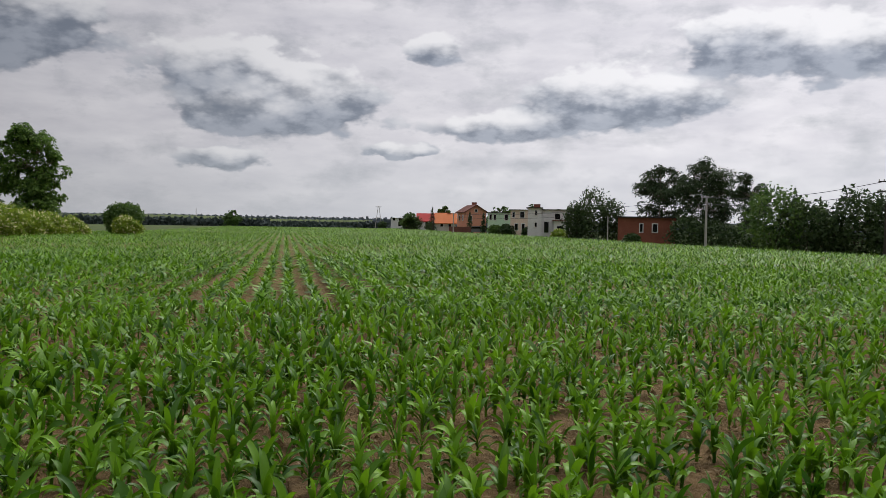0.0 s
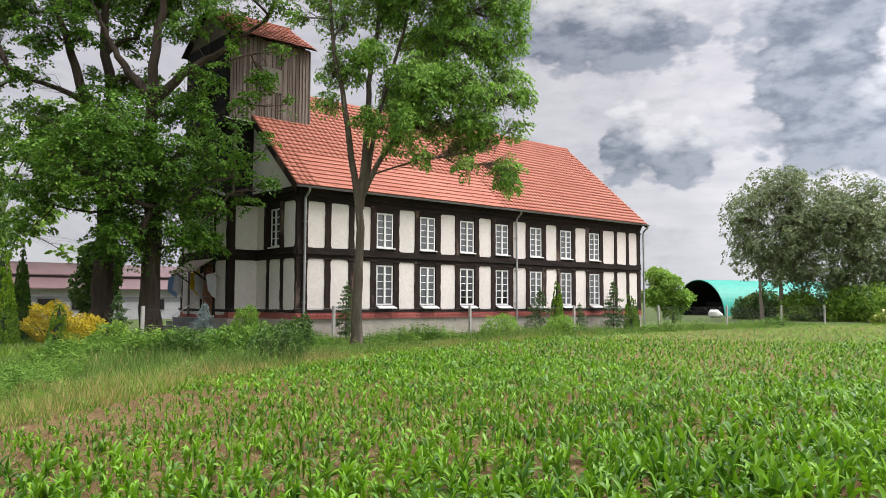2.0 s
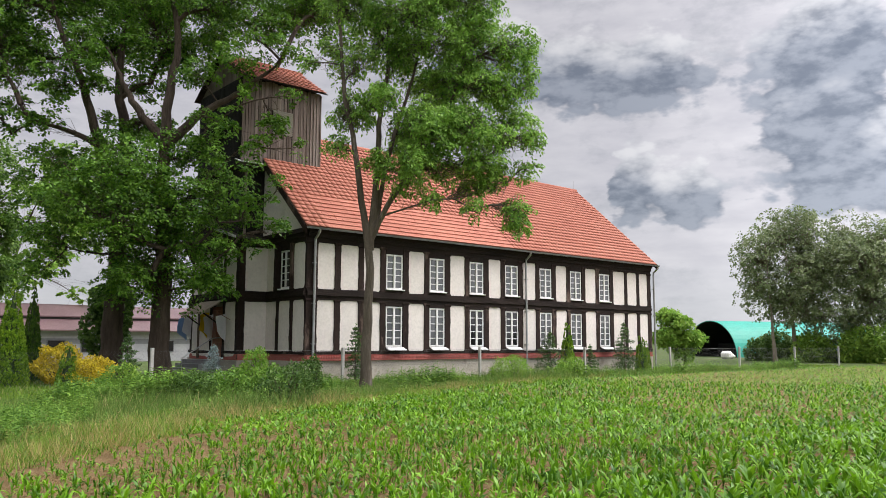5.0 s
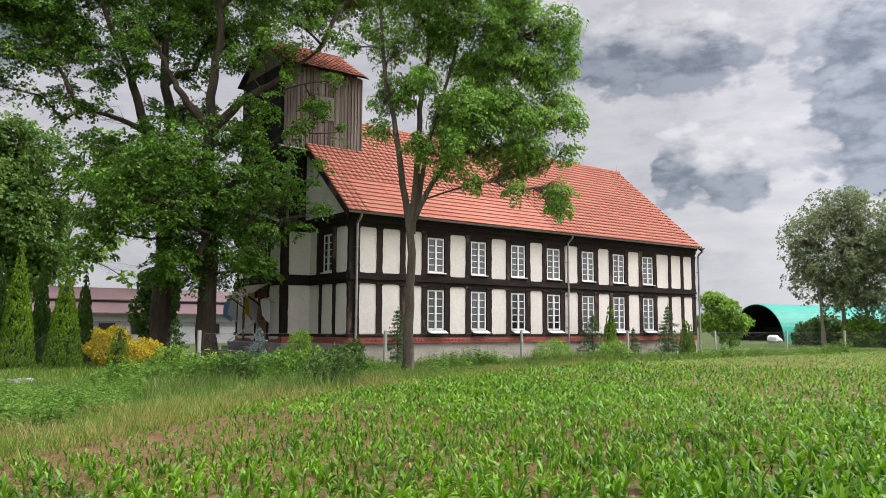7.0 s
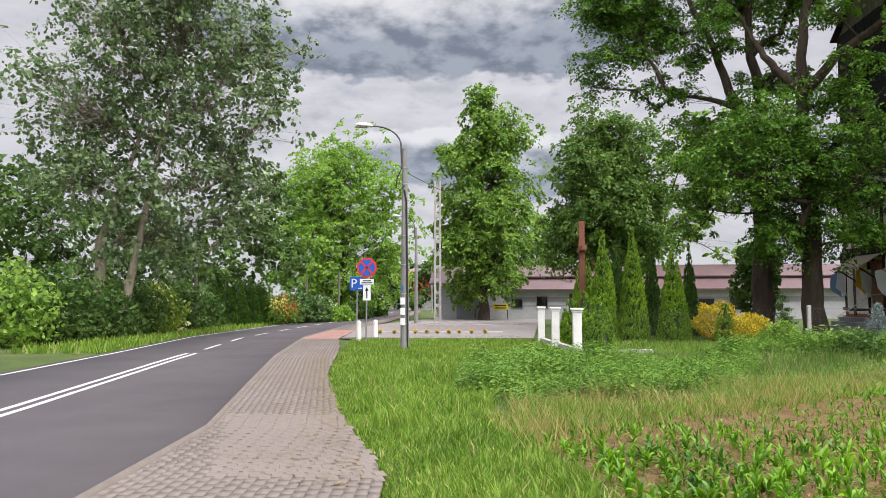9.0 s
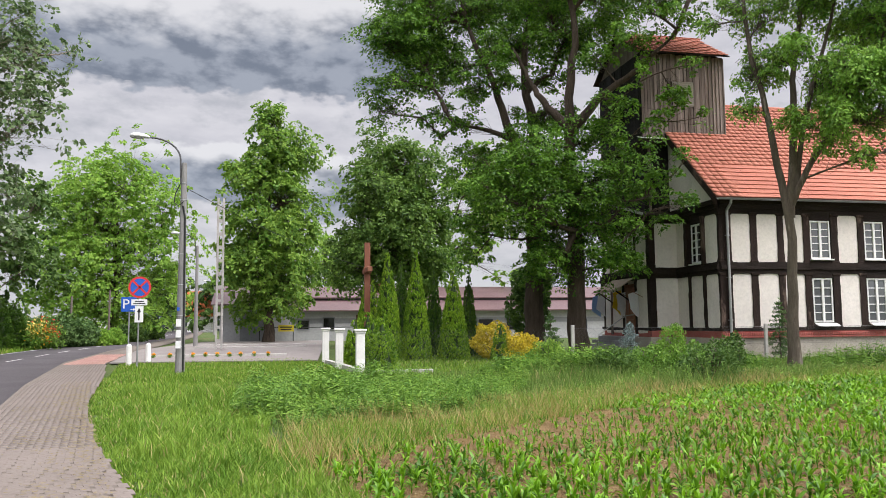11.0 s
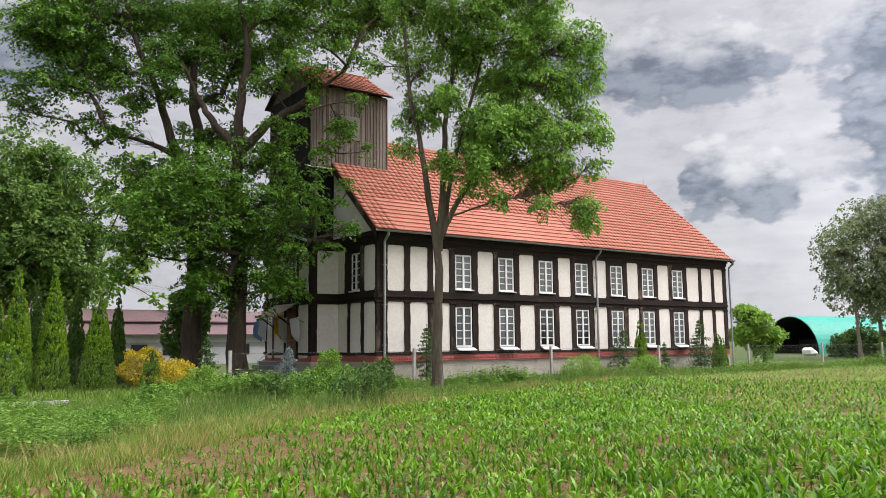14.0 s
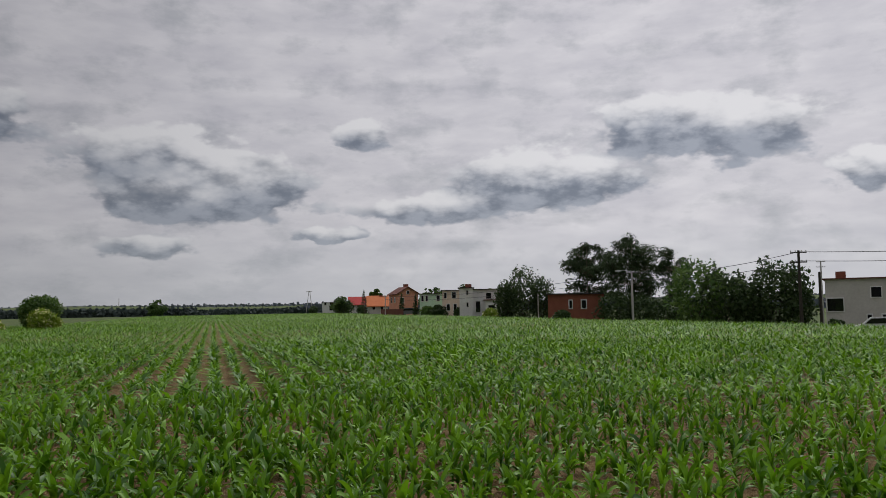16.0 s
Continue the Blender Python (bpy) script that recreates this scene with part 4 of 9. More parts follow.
# ledge with zinc cover
under("ledge", mesh_of("ledge", boxes((TX0 - 0.12, 17.3, TY0 - 0.1, TY1 + 0.1, 9.62, 9.78), bev=0.02), M_TIMBER_H), tower)
zc = bmesh.new()
prism(zc, [(TX0 - 0.16, TY0 - 0.16, 9.78), (TX0 - 0.16, TY0 + 0.2, 9.93), (TX0 - 0.16, TY0 + 0.2, 9.95), (TX0 - 0.16, TY0 - 0.17, 9.81)], (1.75, 0, 0))
under("ledge_cover", mesh_of("ledge_cover", zc, M_WHITE_METAL), tower, "pale sheet metal ledge cover")
fl = bmesh.new()
prism(fl, [(17.4, TY0 - 0.05, 9.7), (TX1 + 0.15, TY0 - 0.05, 9.7), (TX1 + 0.15, TY0 - 0.28, 9.5), (17.4, TY0 - 0.28, 9.5)], (0, 0, 0.03))
under("flashing", mesh_of("flashing", fl, M_ZINC), tower, "zinc flashing at the roof")
# louvred openings
def louvre(m, label):
    lo = under("louvre", mesh_of("louvre", boxes((-0.55, 0.55, -0.02, 0.02, 0, 1.15)), M_BOARD_BLACK), tower, label, m)
    sl = mesh_of("slat", rough_bar((-0.52, 0, 0), (0.52, 0, 0), 0.095, 0.02, 3, 0.004, 2), M_ZINC if "grey" in label else M_BOARD_BLACK)
    for k in range(11):
        under("slat", sl, lo, "", pose(0, -0.05, 0.06 + k * 0.103, 28))


louvre(pose(17.75, TY0 - 0.03, 11.35), "grey slatted sound opening")
louvre(pose(TX0 - 0.03, 35.0, 10.9, 0, 0, -90), "black slatted sound opening")
TRIDGE_Y, TRIDGE_Z, TEAVE = 34.95, 15.45, 13.7
for sgn in (1, -1):
    ye = TRIDGE_Y - sgn * (TRIDGE_Y - TY0 + 0.4)
    sl_ = bmesh.new()
    prism(sl_, [(TX0 - 0.2, ye, TEAVE - 0.02), (TX0 - 0.2, ye, TEAVE + 0.02), (TX0 - 0.2, TRIDGE_Y, TRIDGE_Z), (TX0 - 0.2, TRIDGE_Y, TRIDGE_Z - 0.06)], (TX1 - TX0 + 0.4, 0, 0))
    under("belfry_roof", mesh_of("belfry_roof", sl_, M_TIMBER_H), tower, "red tiled belfry roof")
tg = bmesh.new()
prism(tg, [(TX0 + 0.02, TY0, 13.7), (TX0 + 0.02, TY1, 13.7), (TX0 + 0.02, TRIDGE_Y, TRIDGE_Z - 0.1)], (0.1, 0, 0))
under("belfry_gable", mesh_of("belfry_gable", tg, M_BOARD_GREY), tower)
bg2 = bmesh.new()
prism(bg2, [(TX1 - 0.12, TY0, 13.7), (TX1 - 0.12, TY1, 13.7), (TX1 - 0.12, TRIDGE_Y, TRIDGE_Z - 0.1)], (0.1, 0, 0))
under("belfry_gable", mesh_of("belfry_gable", bg2, M_BOARD_GREY), tower)
tslope = math.atan2(TRIDGE_Z - TEAVE, TRIDGE_Y - TY0 + 0.4)
trun = math.hypot(TRIDGE_Z - TEAVE, TRIDGE_Y - TY0 + 0.4)
for sgn in (1, -1):
    m_ = pose(TX0 - 0.3, TRIDGE_Y - sgn * (TRIDGE_Y - TY0 + 0.42), TEAVE + 0.01, math.degrees(tslope))
    if sgn == -1:
        m_ = Matrix.Translation((TX1 + 0.3, TRIDGE_Y + (TRIDGE_Y - TY0 + 0.42), TEAVE + 0.01)) @ pose(0, 0, 0, 0, 0, 180) @ pose(0, 0, 0, math.degrees(tslope))
    arr = []
    M3, tr_ = np.array(m_.to_3x3()), np.array(m_.translation)
    for r_ in range(int(trun / STEP) + 1):
        for c_ in range(int(4.6 / TW)):
            loc = tv + [c_ * TW + 0.15, r_ * STEP, rt.uniform(-0.01, 0.014)]
            arr.append(((loc @ M3.T) + tr_, tq))
    v_, q_ = joined(arr)
    tagged(under("belfry_tiles", mesh_from("belfry_tiles", v_, q_, M_TILE), tower), kind="stuff")
under("lightning_rod", tube_mesh("lightning_rod", [(TX0 - 0.2, TRIDGE_Y, 15.4), (TX0 - 0.2, TRIDGE_Y, 16.3)], [0.012, 0.008], M_ZINC, 5), tower)
under("lightning_rod", tube_mesh("lightning_rod", [(41.6, RIDGE_Y, RIDGE_Z), (41.6, RIDGE_Y, RIDGE_Z + 0.7)], [0.012, 0.008], M_ZINC, 5), church)
# bricks of the band: single bricks along the nearest stretch, with a soldier course
for k in range(92):
    under("brick", BRICK_ME, church, "", pose(CX0 + 0.13 + k * 0.265, CY0 - 0.10, 0.94))
for k in range(200):
    under("brick", BRICK_UP, church, "", pose(CX0 + 0.05 + k * 0.0805, CY0 - 0.09, 1.05))

# ---- trees and shrubs ----


def bearing(az, dist, z=0.0):
    """The place in that compass bearing from the walk's middle, at that distance."""
    return np.array([-math.sin(radians(az)) * dist, math.cos(radians(az)) * dist, z])


def bent(a, b, n, sag=0.12, wild=0.08):
    """A bent way from a to b."""
    a, b = np.asarray(a, float), np.asarray(b, float)
    t = np.linspace(0, 1, n)[:, None]
    d = np.linalg.norm(b - a)
    off = rng.normal(size=3) * wild * d
    p = a + (b - a) * t + off * (t * (1 - t)) * 2
    p[:, 2] += sag * d * (t[:, 0] * (1 - t[:, 0])) * 2
    return p


def thin_twigs(a, g, r=0.008):
    """Three-sided twigs from each a along g."""
    n = len(a)
    s = np.cross(g, rng.normal(size=(n, 3)))
    s /= np.linalg.norm(s, axis=1, keepdims=True) + 1e-9
    p = np.cross(g, s)
    p /= np.linalg.norm(p, axis=1, keepdims=True) + 1e-9
    ring = np.stack([s, -0.5 * s + 0.87 * p, -0.5 * s - 0.87 * p], 1)
    v = np.concatenate([a[:, None] + ring * r, (a + g)[:, None] + ring * r * 0.4], 1).reshape(-1, 3)
    k = np.arange(n)[:, None] * 6
    return v, np.vstack([k + [0, 1, 4, 3], k + [1, 2, 5, 4], k + [2, 0, 3, 5]])


def clumps(cs, rs, count, size, per=22, clump=1.0, squash=0.8, droop=0.35, aspect=0.6, level=0.45):
    """Leaves in flat drooping clumps over the outer shell of each lobe: the leaves' corners, and each clump's middle and lobe."""
    n = max(len(rs), count // per)
    which = rng.choice(len(rs), n, p=(rs ** 1.6 + 0.2) / (rs ** 1.6 + 0.2).sum())
    d = rng.normal(size=(n, 3))
    d /= np.linalg.norm(d, axis=1, keepdims=True)
    low = (d[:, 2] < 0) & (rng.uniform(0, 1, n) < 0.4)
    d[low, 2] *= -1
    mid = cs[which] + d * (rs[which] * rng.uniform(0.3, 1.15, n) ** 0.55)[:, None] * [1, 1, squash]
    rc = rng.uniform(0.26, 0.58, n) * clump * np.clip(0.55 + 0.3 * rs[which], 0.5, 1.25)
    nrm = d * 0.5 + rng.normal(size=(n, 3)) * 0.22
    nrm[:, 2] += level
    nrm /= np.linalg.norm(nrm, axis=1, keepdims=True)
    t1 = np.cross(nrm, rng.normal(size=(n, 3)))
    t1 /= np.linalg.norm(t1, axis=1, keepdims=True)
    t2 = np.cross(nrm, t1)
    k = np.repeat(np.arange(n), per)
    m = len(k)
    ang, rad = rng.uniform(0, 2 * np.pi, m), np.sqrt(rng.uniform(0.02, 1, m))
    out = t1[k] * np.cos(ang)[:, None] + t2[k] * np.sin(ang)[:, None]
    pos = mid[k] + rc[k][:, None] * (out * rad[:, None] + nrm[k] * (rng.normal(size=m) * 0.16 - 0.4 * rad ** 2)[:, None])
    u = out + rng.normal(size=(m, 3)) * 0.4
    u[:, 2] -= droop * (0.4 + rad)
    u /= np.linalg.norm(u, axis=1, keepdims=True)
    w = nrm[k] + rng.normal(size=(m, 3)) * 0.5
    v = np.cross(w, u)
    v /= np.linalg.norm(v, axis=1, keepdims=True) + 1e-9
    sz_ = (size * rng.uniform(0.65, 1.3, m))[:, None]
    a, b = u * sz_ * 0.5, v * sz_ * 0.5 * aspect
    verts = np.stack([pos - a, pos + b + a * 0.1, pos + a, pos - b + a * 0.1], 1).reshape(-1, 3)
    return verts, np.arange(4 * m).reshape(-1, 4), mid, which


def tree(name, base, lobes, trunk_r, fork, count, size, bark, leaf, label, category="tree", group="", stems=None, boles=(), aspect=0.6, droop=0.35, squash=0.8, clump=1.0, per=22, level=0.45):
    """A tree: tapered trunk, limbs that branch from one another into every lobe of the crown, twigs,
    and leaves in flat clumps. lobes: (bearing, distance, height, radius); fork: height of the first limbs;
    boles: main stems with a bend of their own, each (foot radius, tip radius, (bearing, distance, height) ...)."""
    base = np.asarray(base, float)
    top = thing(name, tuple(base), label, category, group)
    cs = np.array([bearing(a, d, z) for a, d, z, r in lobes]) - base
    rs = np.array([r for *_, r in lobes])
    zmax = cs[:, 2].max()
    crown_mid = cs.mean(0)
    pieces, pts, owner = [], [], []
    for r0, r1, *way in boles:
        marks = np.array([bearing(*m_) for m_ in way]) - base
        far = np.concatenate([[0], np.cumsum(np.linalg.norm(np.diff(marks, axis=0), axis=1))])
        at_ = np.linspace(0, far[-1], 26)
        line = np.stack([np.interp(at_, far, marks[:, c]) for c in range(3)], 1)
        line[1:-1] = (line[:-2] + 2 * line[1:-1] + line[2:]) / 4
        line[1:] += rng.normal(size=(25, 3)) * 0.1 * r0 * [1, 1, 0.3]
        t = np.linspace(0, 1, 26)
        rad = r0 + (r1 - r0) * t ** 0.9
        if marks[0][2] < 1.0:
            rad *= 1 + 0.4 * np.exp(-(line[:, 2] - line[0, 2]) / 0.5)
        pieces.append(tube_arrays(line, rad, 12))
        sel = line[:, 2] > fork * 0.8
        pts += list(line[sel])
        owner += [-1] * int(sel.sum())
    for sx_, sy_, tx_, ty_, k_ in (stems or [(0.0, 0.0, 0.0, 0.0, 1.0)]) if not boles else ():
        end = np.array([tx_ + crown_mid[0] * 0.6, ty_ + crown_mid[1] * 0.6, zmax])
        n = 16
        t = np.linspace(0, 1, n)
        f0 = 0.9 * fork / max(zmax, 0.1) if abs(sx_) < 0.1 else 0.0
        g = np.clip((t - f0) / (1 - f0), 0, 1) ** 0.9 * 0.85 + 0.15 * t ** 2
        line = np.stack([sx_ + (end[0] - sx_) * g, sy_ + (end[1] - sy_) * g, -0.2 + (end[2] + 0.2) * t], 1)
        line[1:, :2] += rng.normal(size=(n - 1, 2)) * trunk_r * (0.25 if k_ == 1 else 0.08)
        fk = min(0.9, fork / max(zmax, 0.1))
        rad = trunk_r * k_ * np.interp(t, [0, 0.03, 0.1, fk, fk + 0.35 * (1 - fk), 1], [1.45, 1.12, 1.0, 0.8, 0.36, 0.06])
        pieces.append(tube_arrays(line, rad, 10))
        sel = line[:, 2] > fork * 0.92
        pts += list(line[sel])
        owner += [-1] * int(sel.sum())
    # each lobe's limb leaves the nearest older branch
    d0 = np.min(np.linalg.norm(cs[:, None] - np.array(pts)[None], axis=2), axis=1)
    parent, limbs = {}, {}
    for k in np.argsort(d0):
        c, p = cs[k], np.array(pts)
        dist = np.linalg.norm(p - c, axis=1)
        j = int(np.argmin(dist + 1.2 * np.maximum(0, p[:, 2] - c[2] + 0.25 * dist)))
        limb = bent(p[j], c, 8, 0.08, 0.16)
        parent[k], limbs[k] = owner[j], limb
        pts += list(limb[3:])
        owner += [k] * 5
    load = rs ** 2
    for k in list(limbs)[::-1]:
        if parent[k] >= 0:
            load[parent[k]] += load[k]
    share = np.sqrt(load / (rs ** 2).sum())
    for k, limb in limbs.items():
        r0 = min(trunk_r * 0.45, max(0.035, trunk_r * 0.8 * share[k]))
        pieces.append(tube_arrays(limb, np.linspace(r0, max(0.016, r0 * 0.4), 8), 6))
    # the leaves gather in smaller masses within each lobe
    mc, mr, mo = [], [], []
    for k in range(len(rs)):
        n = max(1, int(round(2.4 * rs[k])))
        d = rng.normal(size=(n, 3))
        d *= (rng.uniform(0.3, 0.8, n) / np.linalg.norm(d, axis=1))[:, None]
        mc.append(cs[k] + d * rs[k] * ([1, 1, 0.85] if n > 1 else [0, 0, 0]))
        mr += [rs[k] * (rng.uniform(0.48, 0.78) if n > 1 else 1.0) for _ in range(n)]
        mo += [k] * n
    v, q, mid, which = clumps(np.concatenate(mc), np.maximum(np.array(mr), 0.3), count, size, per, clump, squash, droop, aspect, level)
    which = np.array(mo)[which]
    foot = np.array([limbs[k][i] for k, i in zip(which, rng.integers(2, 8, len(which)))])
    knee = foot + (mid - foot) * 0.5 + rng.normal(size=mid.shape) * 0.22
    pieces.append(thin_twigs(foot, knee - foot, 0.012))
    pieces.append(thin_twigs(knee, mid - knee, 0.007))
    under("crown", mesh_from("crown", v, q, leaf), top)
    v, q = joined(pieces)
    under("trunk", mesh_from("trunk", v, q, bark, True), top)
    return top


def shrub(name, base, mounds, count, size, leaf, label, category="shrub", group="", bark=None, aspect=0.55):
    """A leafy bush of overlapping mounds: (dx, dy, z, r, rz)."""
    base = np.asarray(base, float)
    at_ = thing(name, tuple(base), label, category, group)
    mounds = np.asarray(mounds, float)
    pieces = []
    for dx, dy, z, r, rz in mounds:
        for _ in range(5):
            d = rng.normal(size=3)
            d /= np.linalg.norm(d)
            e = np.array([dx, dy, z]) + d * [r, r, rz] * 0.75
            pieces.append(tube_arrays(bent((dx * 0.4, dy * 0.4, -0.05), e, 4, 0.1, 0.1), [0.03, 0.022, 0.014, 0.006], 4))
    v, q = joined(pieces)
    under("stems", mesh_from("stems", v, q, bark or M_BARK_OAK), at_)
    wts = mounds[:, 3] ** 2
    pick = rng.choice(len(mounds), count, p=wts / wts.sum())
    d = rng.normal(size=(count, 3))
    d /= np.linalg.norm(d, axis=1, keepdims=True)
    rad = rng.uniform(0.45, 1.0, count) ** 0.5 * (1 + 0.16 * np.sin(d[:, 0] * 5 + d[:, 2] * 6 + pick))
    pos = mounds[pick, :3] + d * mounds[pick][:, [3, 3, 4]] * rad[:, None]
    pos[:, 2] = np.abs(pos[:, 2]) + 0.02
    v, q = leaves(pos, size, 0.1, aspect)
    under("foliage", mesh_from("foliage", v, q, leaf), at_)
    return at_


def spray_cone(h, r, count, size, power=0.8, belly=0.08):
    """Small tufts of upright sprays all over a pointed column, with dark gaps between the tufts."""
    per = 14
    n = count // per
    u = 1 - np.sqrt(rng.uniform(0, 1, n)) * 0.995
    a = rng.uniform(0, 2 * np.pi, n)
    prof = r * np.minimum((1 - u) ** power, 0.8 + u / belly * 0.2)
    rad = prof * rng.uniform(0.80, 0.98, n) + 0.01
    tuft = np.clip((1 - u) * 2.0, 0.35, 1.0) * rng.uniform(0.06, 0.11, n)
    mid = np.stack([np.cos(a) * rad, np.sin(a) * rad, u * h], 1)
    k = np.repeat(np.arange(n), per)
    m = len(k)
    out = np.stack([np.cos(a), np.sin(a), 0 * a], 1)[k]
    d = rng.normal(size=(m, 3)) + out * 0.9
    d[:, 2] += 0.35
    d /= np.linalg.norm(d, axis=1, keepdims=True)
    c = mid[k] + d * (tuft[k] * rng.uniform(0.55, 1.0, m))[:, None] * [1, 1, 1.5]
    s = (size * rng.uniform(0.6, 1.25, m))[:, None]
    up = d * 0.7 + rng.normal(size=(m, 3)) * 0.2
    up[:, 2] += 0.9
    up /= np.linalg.norm(up, axis=1, keepdims=True)
    fan = np.cross(up, d) + rng.normal(size=(m, 3)) * 0.25
    fan -= up * (fan * up).sum(1, keepdims=True)
    fan /= np.linalg.norm(fan, axis=1, keepdims=True) + 1e-9
    v = np.stack([c - up * s * 0.5, c + fan * s * 0.30 + up * s * 0.1, c + up * s * 0.6, c - fan * s * 0.30 + up * s * 0.1], 1).reshape(-1, 3)
    v[:, 2] = np.maximum(v[:, 2], 0.02)
    return v, np.arange(4 * m).reshape(-1, 4)


def thuja_meshes(h, r, count, size, leaf, power=0.8):
    bm = bmesh.new()
    cyl(bm, 0, 0, -0.1, h * 0.5, 0.06, 0.03, 7)
    # plain cone in a dark leaf tone, standing in for the shade inside
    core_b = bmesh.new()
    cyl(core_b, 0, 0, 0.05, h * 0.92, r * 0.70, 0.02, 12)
    v, q = spray_cone(h, r, count, size, power)
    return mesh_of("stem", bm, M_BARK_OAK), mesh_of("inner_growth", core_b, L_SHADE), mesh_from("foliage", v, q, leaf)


def thuja(meshes, at, label, s=1.0, sz=1.0, name="thuja", group="columnar thujas"):
    t_ = thing(name, at, label, "shrub", group)
    m_ = Matrix.Diagonal((s, s, sz, 1)) @ pose(0, 0, 0, 0, 0, rng.uniform(0, 360))
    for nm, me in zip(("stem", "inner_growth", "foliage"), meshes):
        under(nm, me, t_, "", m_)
    return t_


def conifer(name, at, h, r, whorls, leaf, label, needles=26, size=0.16, group="", bark=None, droop=-0.12, bare=0.05, thin=1.0):
    """A spruce or pine: whorls of boughs round a straight stem, needle tufts along each."""
    t_ = thing(name, tuple(at), label, "tree", group)
    pieces = [tube_arrays(np.array([[0, 0, -0.1], [0, 0, h * 0.5], [0, 0, h]]), [max(0.02, h * 0.016), h * 0.009, 0.006], 8)]
    pos = []
    for k in range(whorls):
        u = bare + (1 - bare) * (k / whorls) ** 0.9
        for _ in range(6):
            a = rng.uniform(0, 2 * np.pi)
            ln = r * (1 - u) ** 0.85 * rng.uniform(0.75, 1.1) + 0.04
            e = np.array([np.cos(a) * ln, np.sin(a) * ln, u * h + droop * ln + 0.02])
            s = np.array([0, 0, u * h])
            b_ = bent(s, e, 4, 0.08, 0.03)
            pieces.append(tube_arrays(b_, np.linspace(0.012 * h / 3, 0.003, 4), 3))
            m = max(5, int(needles * thin * (0.3 + (1 - u))))
            tt = rng.uniform(0.15, 1.05, m)[:, None]
            pos.append(s + (e - s) * tt + rng.normal(size=(m, 3)) * 0.05 * max(1, h / 3) * (0.4 + ln))
    pos.append(np.stack([rng.normal(size=12) * 0.02, rng.normal(size=12) * 0.02, h * rng.uniform(0.9, 1.03, 12)], 1))
    v, q = joined(pieces)
    under("trunk", mesh_from("trunk", v, q, bark or M_BARK_OAK, True), t_)
    v, q = leaves(np.concatenate(pos), size, -0.3, 0.3)
    under("needles", mesh_from("needles", v, q, leaf), t_)
    return t_

# ---- the large trees ----
OAK_WEST_LOW = [
    (-12.7, 38.0, 6.6, 1.3), (-14.2, 39.0, 9.3, 1.9), (-11.2, 38.0, 10.5, 0.7), (-9.8, 38.0, 11.6, 1.3), (-11.6, 37.0, 11.6, 0.9), (-16.6, 38.0, 11.8, 0.5),
    (-6.7, 38.0, 11.9, 1.5), (-14.2, 36.0, 12.3, 1.1), (-14.0, 36.0, 12.9, 1.4), (-7.8, 37.0, 13.2, 1.8), (-20.0, 40.0, 13.2, 0.8), (-18.2, 39.0, 13.6, 0.8),
    (-9.7, 38.0, 14.3, 2.0), (-12.8, 39.0, 14.4, 1.7), (-15.8, 36.0, 14.4, 1.6), (-22.2, 37.0, 14.5, 1.6), (-7.6, 38.0, 14.9, 1.7),
]
OAK_WEST_MID = [
    (-10.8, 40.0, 15.4, 2.7), (-16.4, 40.0, 15.5, 2.3), (-7.4, 38.0, 15.6, 2.5), (-19.3, 36.0, 16.1, 1.9), (-12.5, 37.0, 16.5, 2.6), (-9.4, 38.0, 16.5, 2.0),
    (-23.3, 40.0, 16.5, 1.6), (-14.3, 38.0, 17.0, 2.7), (-17.3, 39.0, 17.1, 2.1), (-24.0, 39.0, 17.7, 2.1), (-10.3, 39.0, 17.9, 2.8), (-21.2, 40.0, 17.9, 2.1),
    (-19.2, 39.0, 18.3, 2.6), (-7.6, 38.0, 18.9, 2.4), (-15.4, 38.0, 20.0, 2.5), (-10.6, 40.0, 20.4, 2.2),
]
OAK_WEST_LOW += [(-19.4, 37.5, 13.4, 1.3), (-16.4, 37.0, 12.9, 1.1), (-12.4, 36.8, 10.9, 1.1), (-10.6, 37.2, 12.9, 1.3), (-20.6, 37.6, 15.2, 1.5)]
OAK_WEST = OAK_WEST_LOW + OAK_WEST_MID
OAK_EAST_LOW = [
    (-24.6, 33.5, 3.7, 0.9), (-20.3, 35.5, 3.8, 1.7), (-20.2, 33.5, 4.5, 1.2), (-24.0, 32.5, 4.7, 0.9), (-13.9, 35.5, 4.8, 0.9), (-17.4, 36.5, 5.4, 1.8),
    (-14.3, 35.5, 5.7, 1.0), (-21.5, 34.5, 5.8, 2.0), (-27.7, 33.0, 6.1, 0.8), (-17.4, 33.5, 6.5, 1.8), (-24.3, 32.5, 6.6, 1.0), (-26.0, 33.0, 6.7, 1.2),
    (-21.5, 33.0, 6.8, 1.8), (-14.8, 35.5, 7.4, 1.4),
]
OAK_EAST_MID = [
    (-15.8, 35.5, 7.6, 2.0), (-28.6, 32.5, 8.2, 0.55), (-22.7, 33.5, 7.9, 2.1), (-19.4, 34.5, 8.1, 2.3), (-16.9, 34.5, 8.5, 1.5), (-24.1, 34.5, 8.9, 0.7),
    (-19.8, 34.5, 9.4, 1.2), (-29.6, 32.3, 9.6, 0.6), (-21.9, 35.5, 9.8, 1.6), (-22.9, 35.5, 9.8, 1.2), (-28.0, 32.3, 10.6, 0.8), (-18.5, 37.0, 11.2, 1.5),
    (-26.6, 32.2, 9.6, 0.7), (-25.6, 32.2, 11.2, 0.8), (-29.4, 32.2, 11.7, 0.6), (-23.6, 36.5, 11.8, 1.0),
]
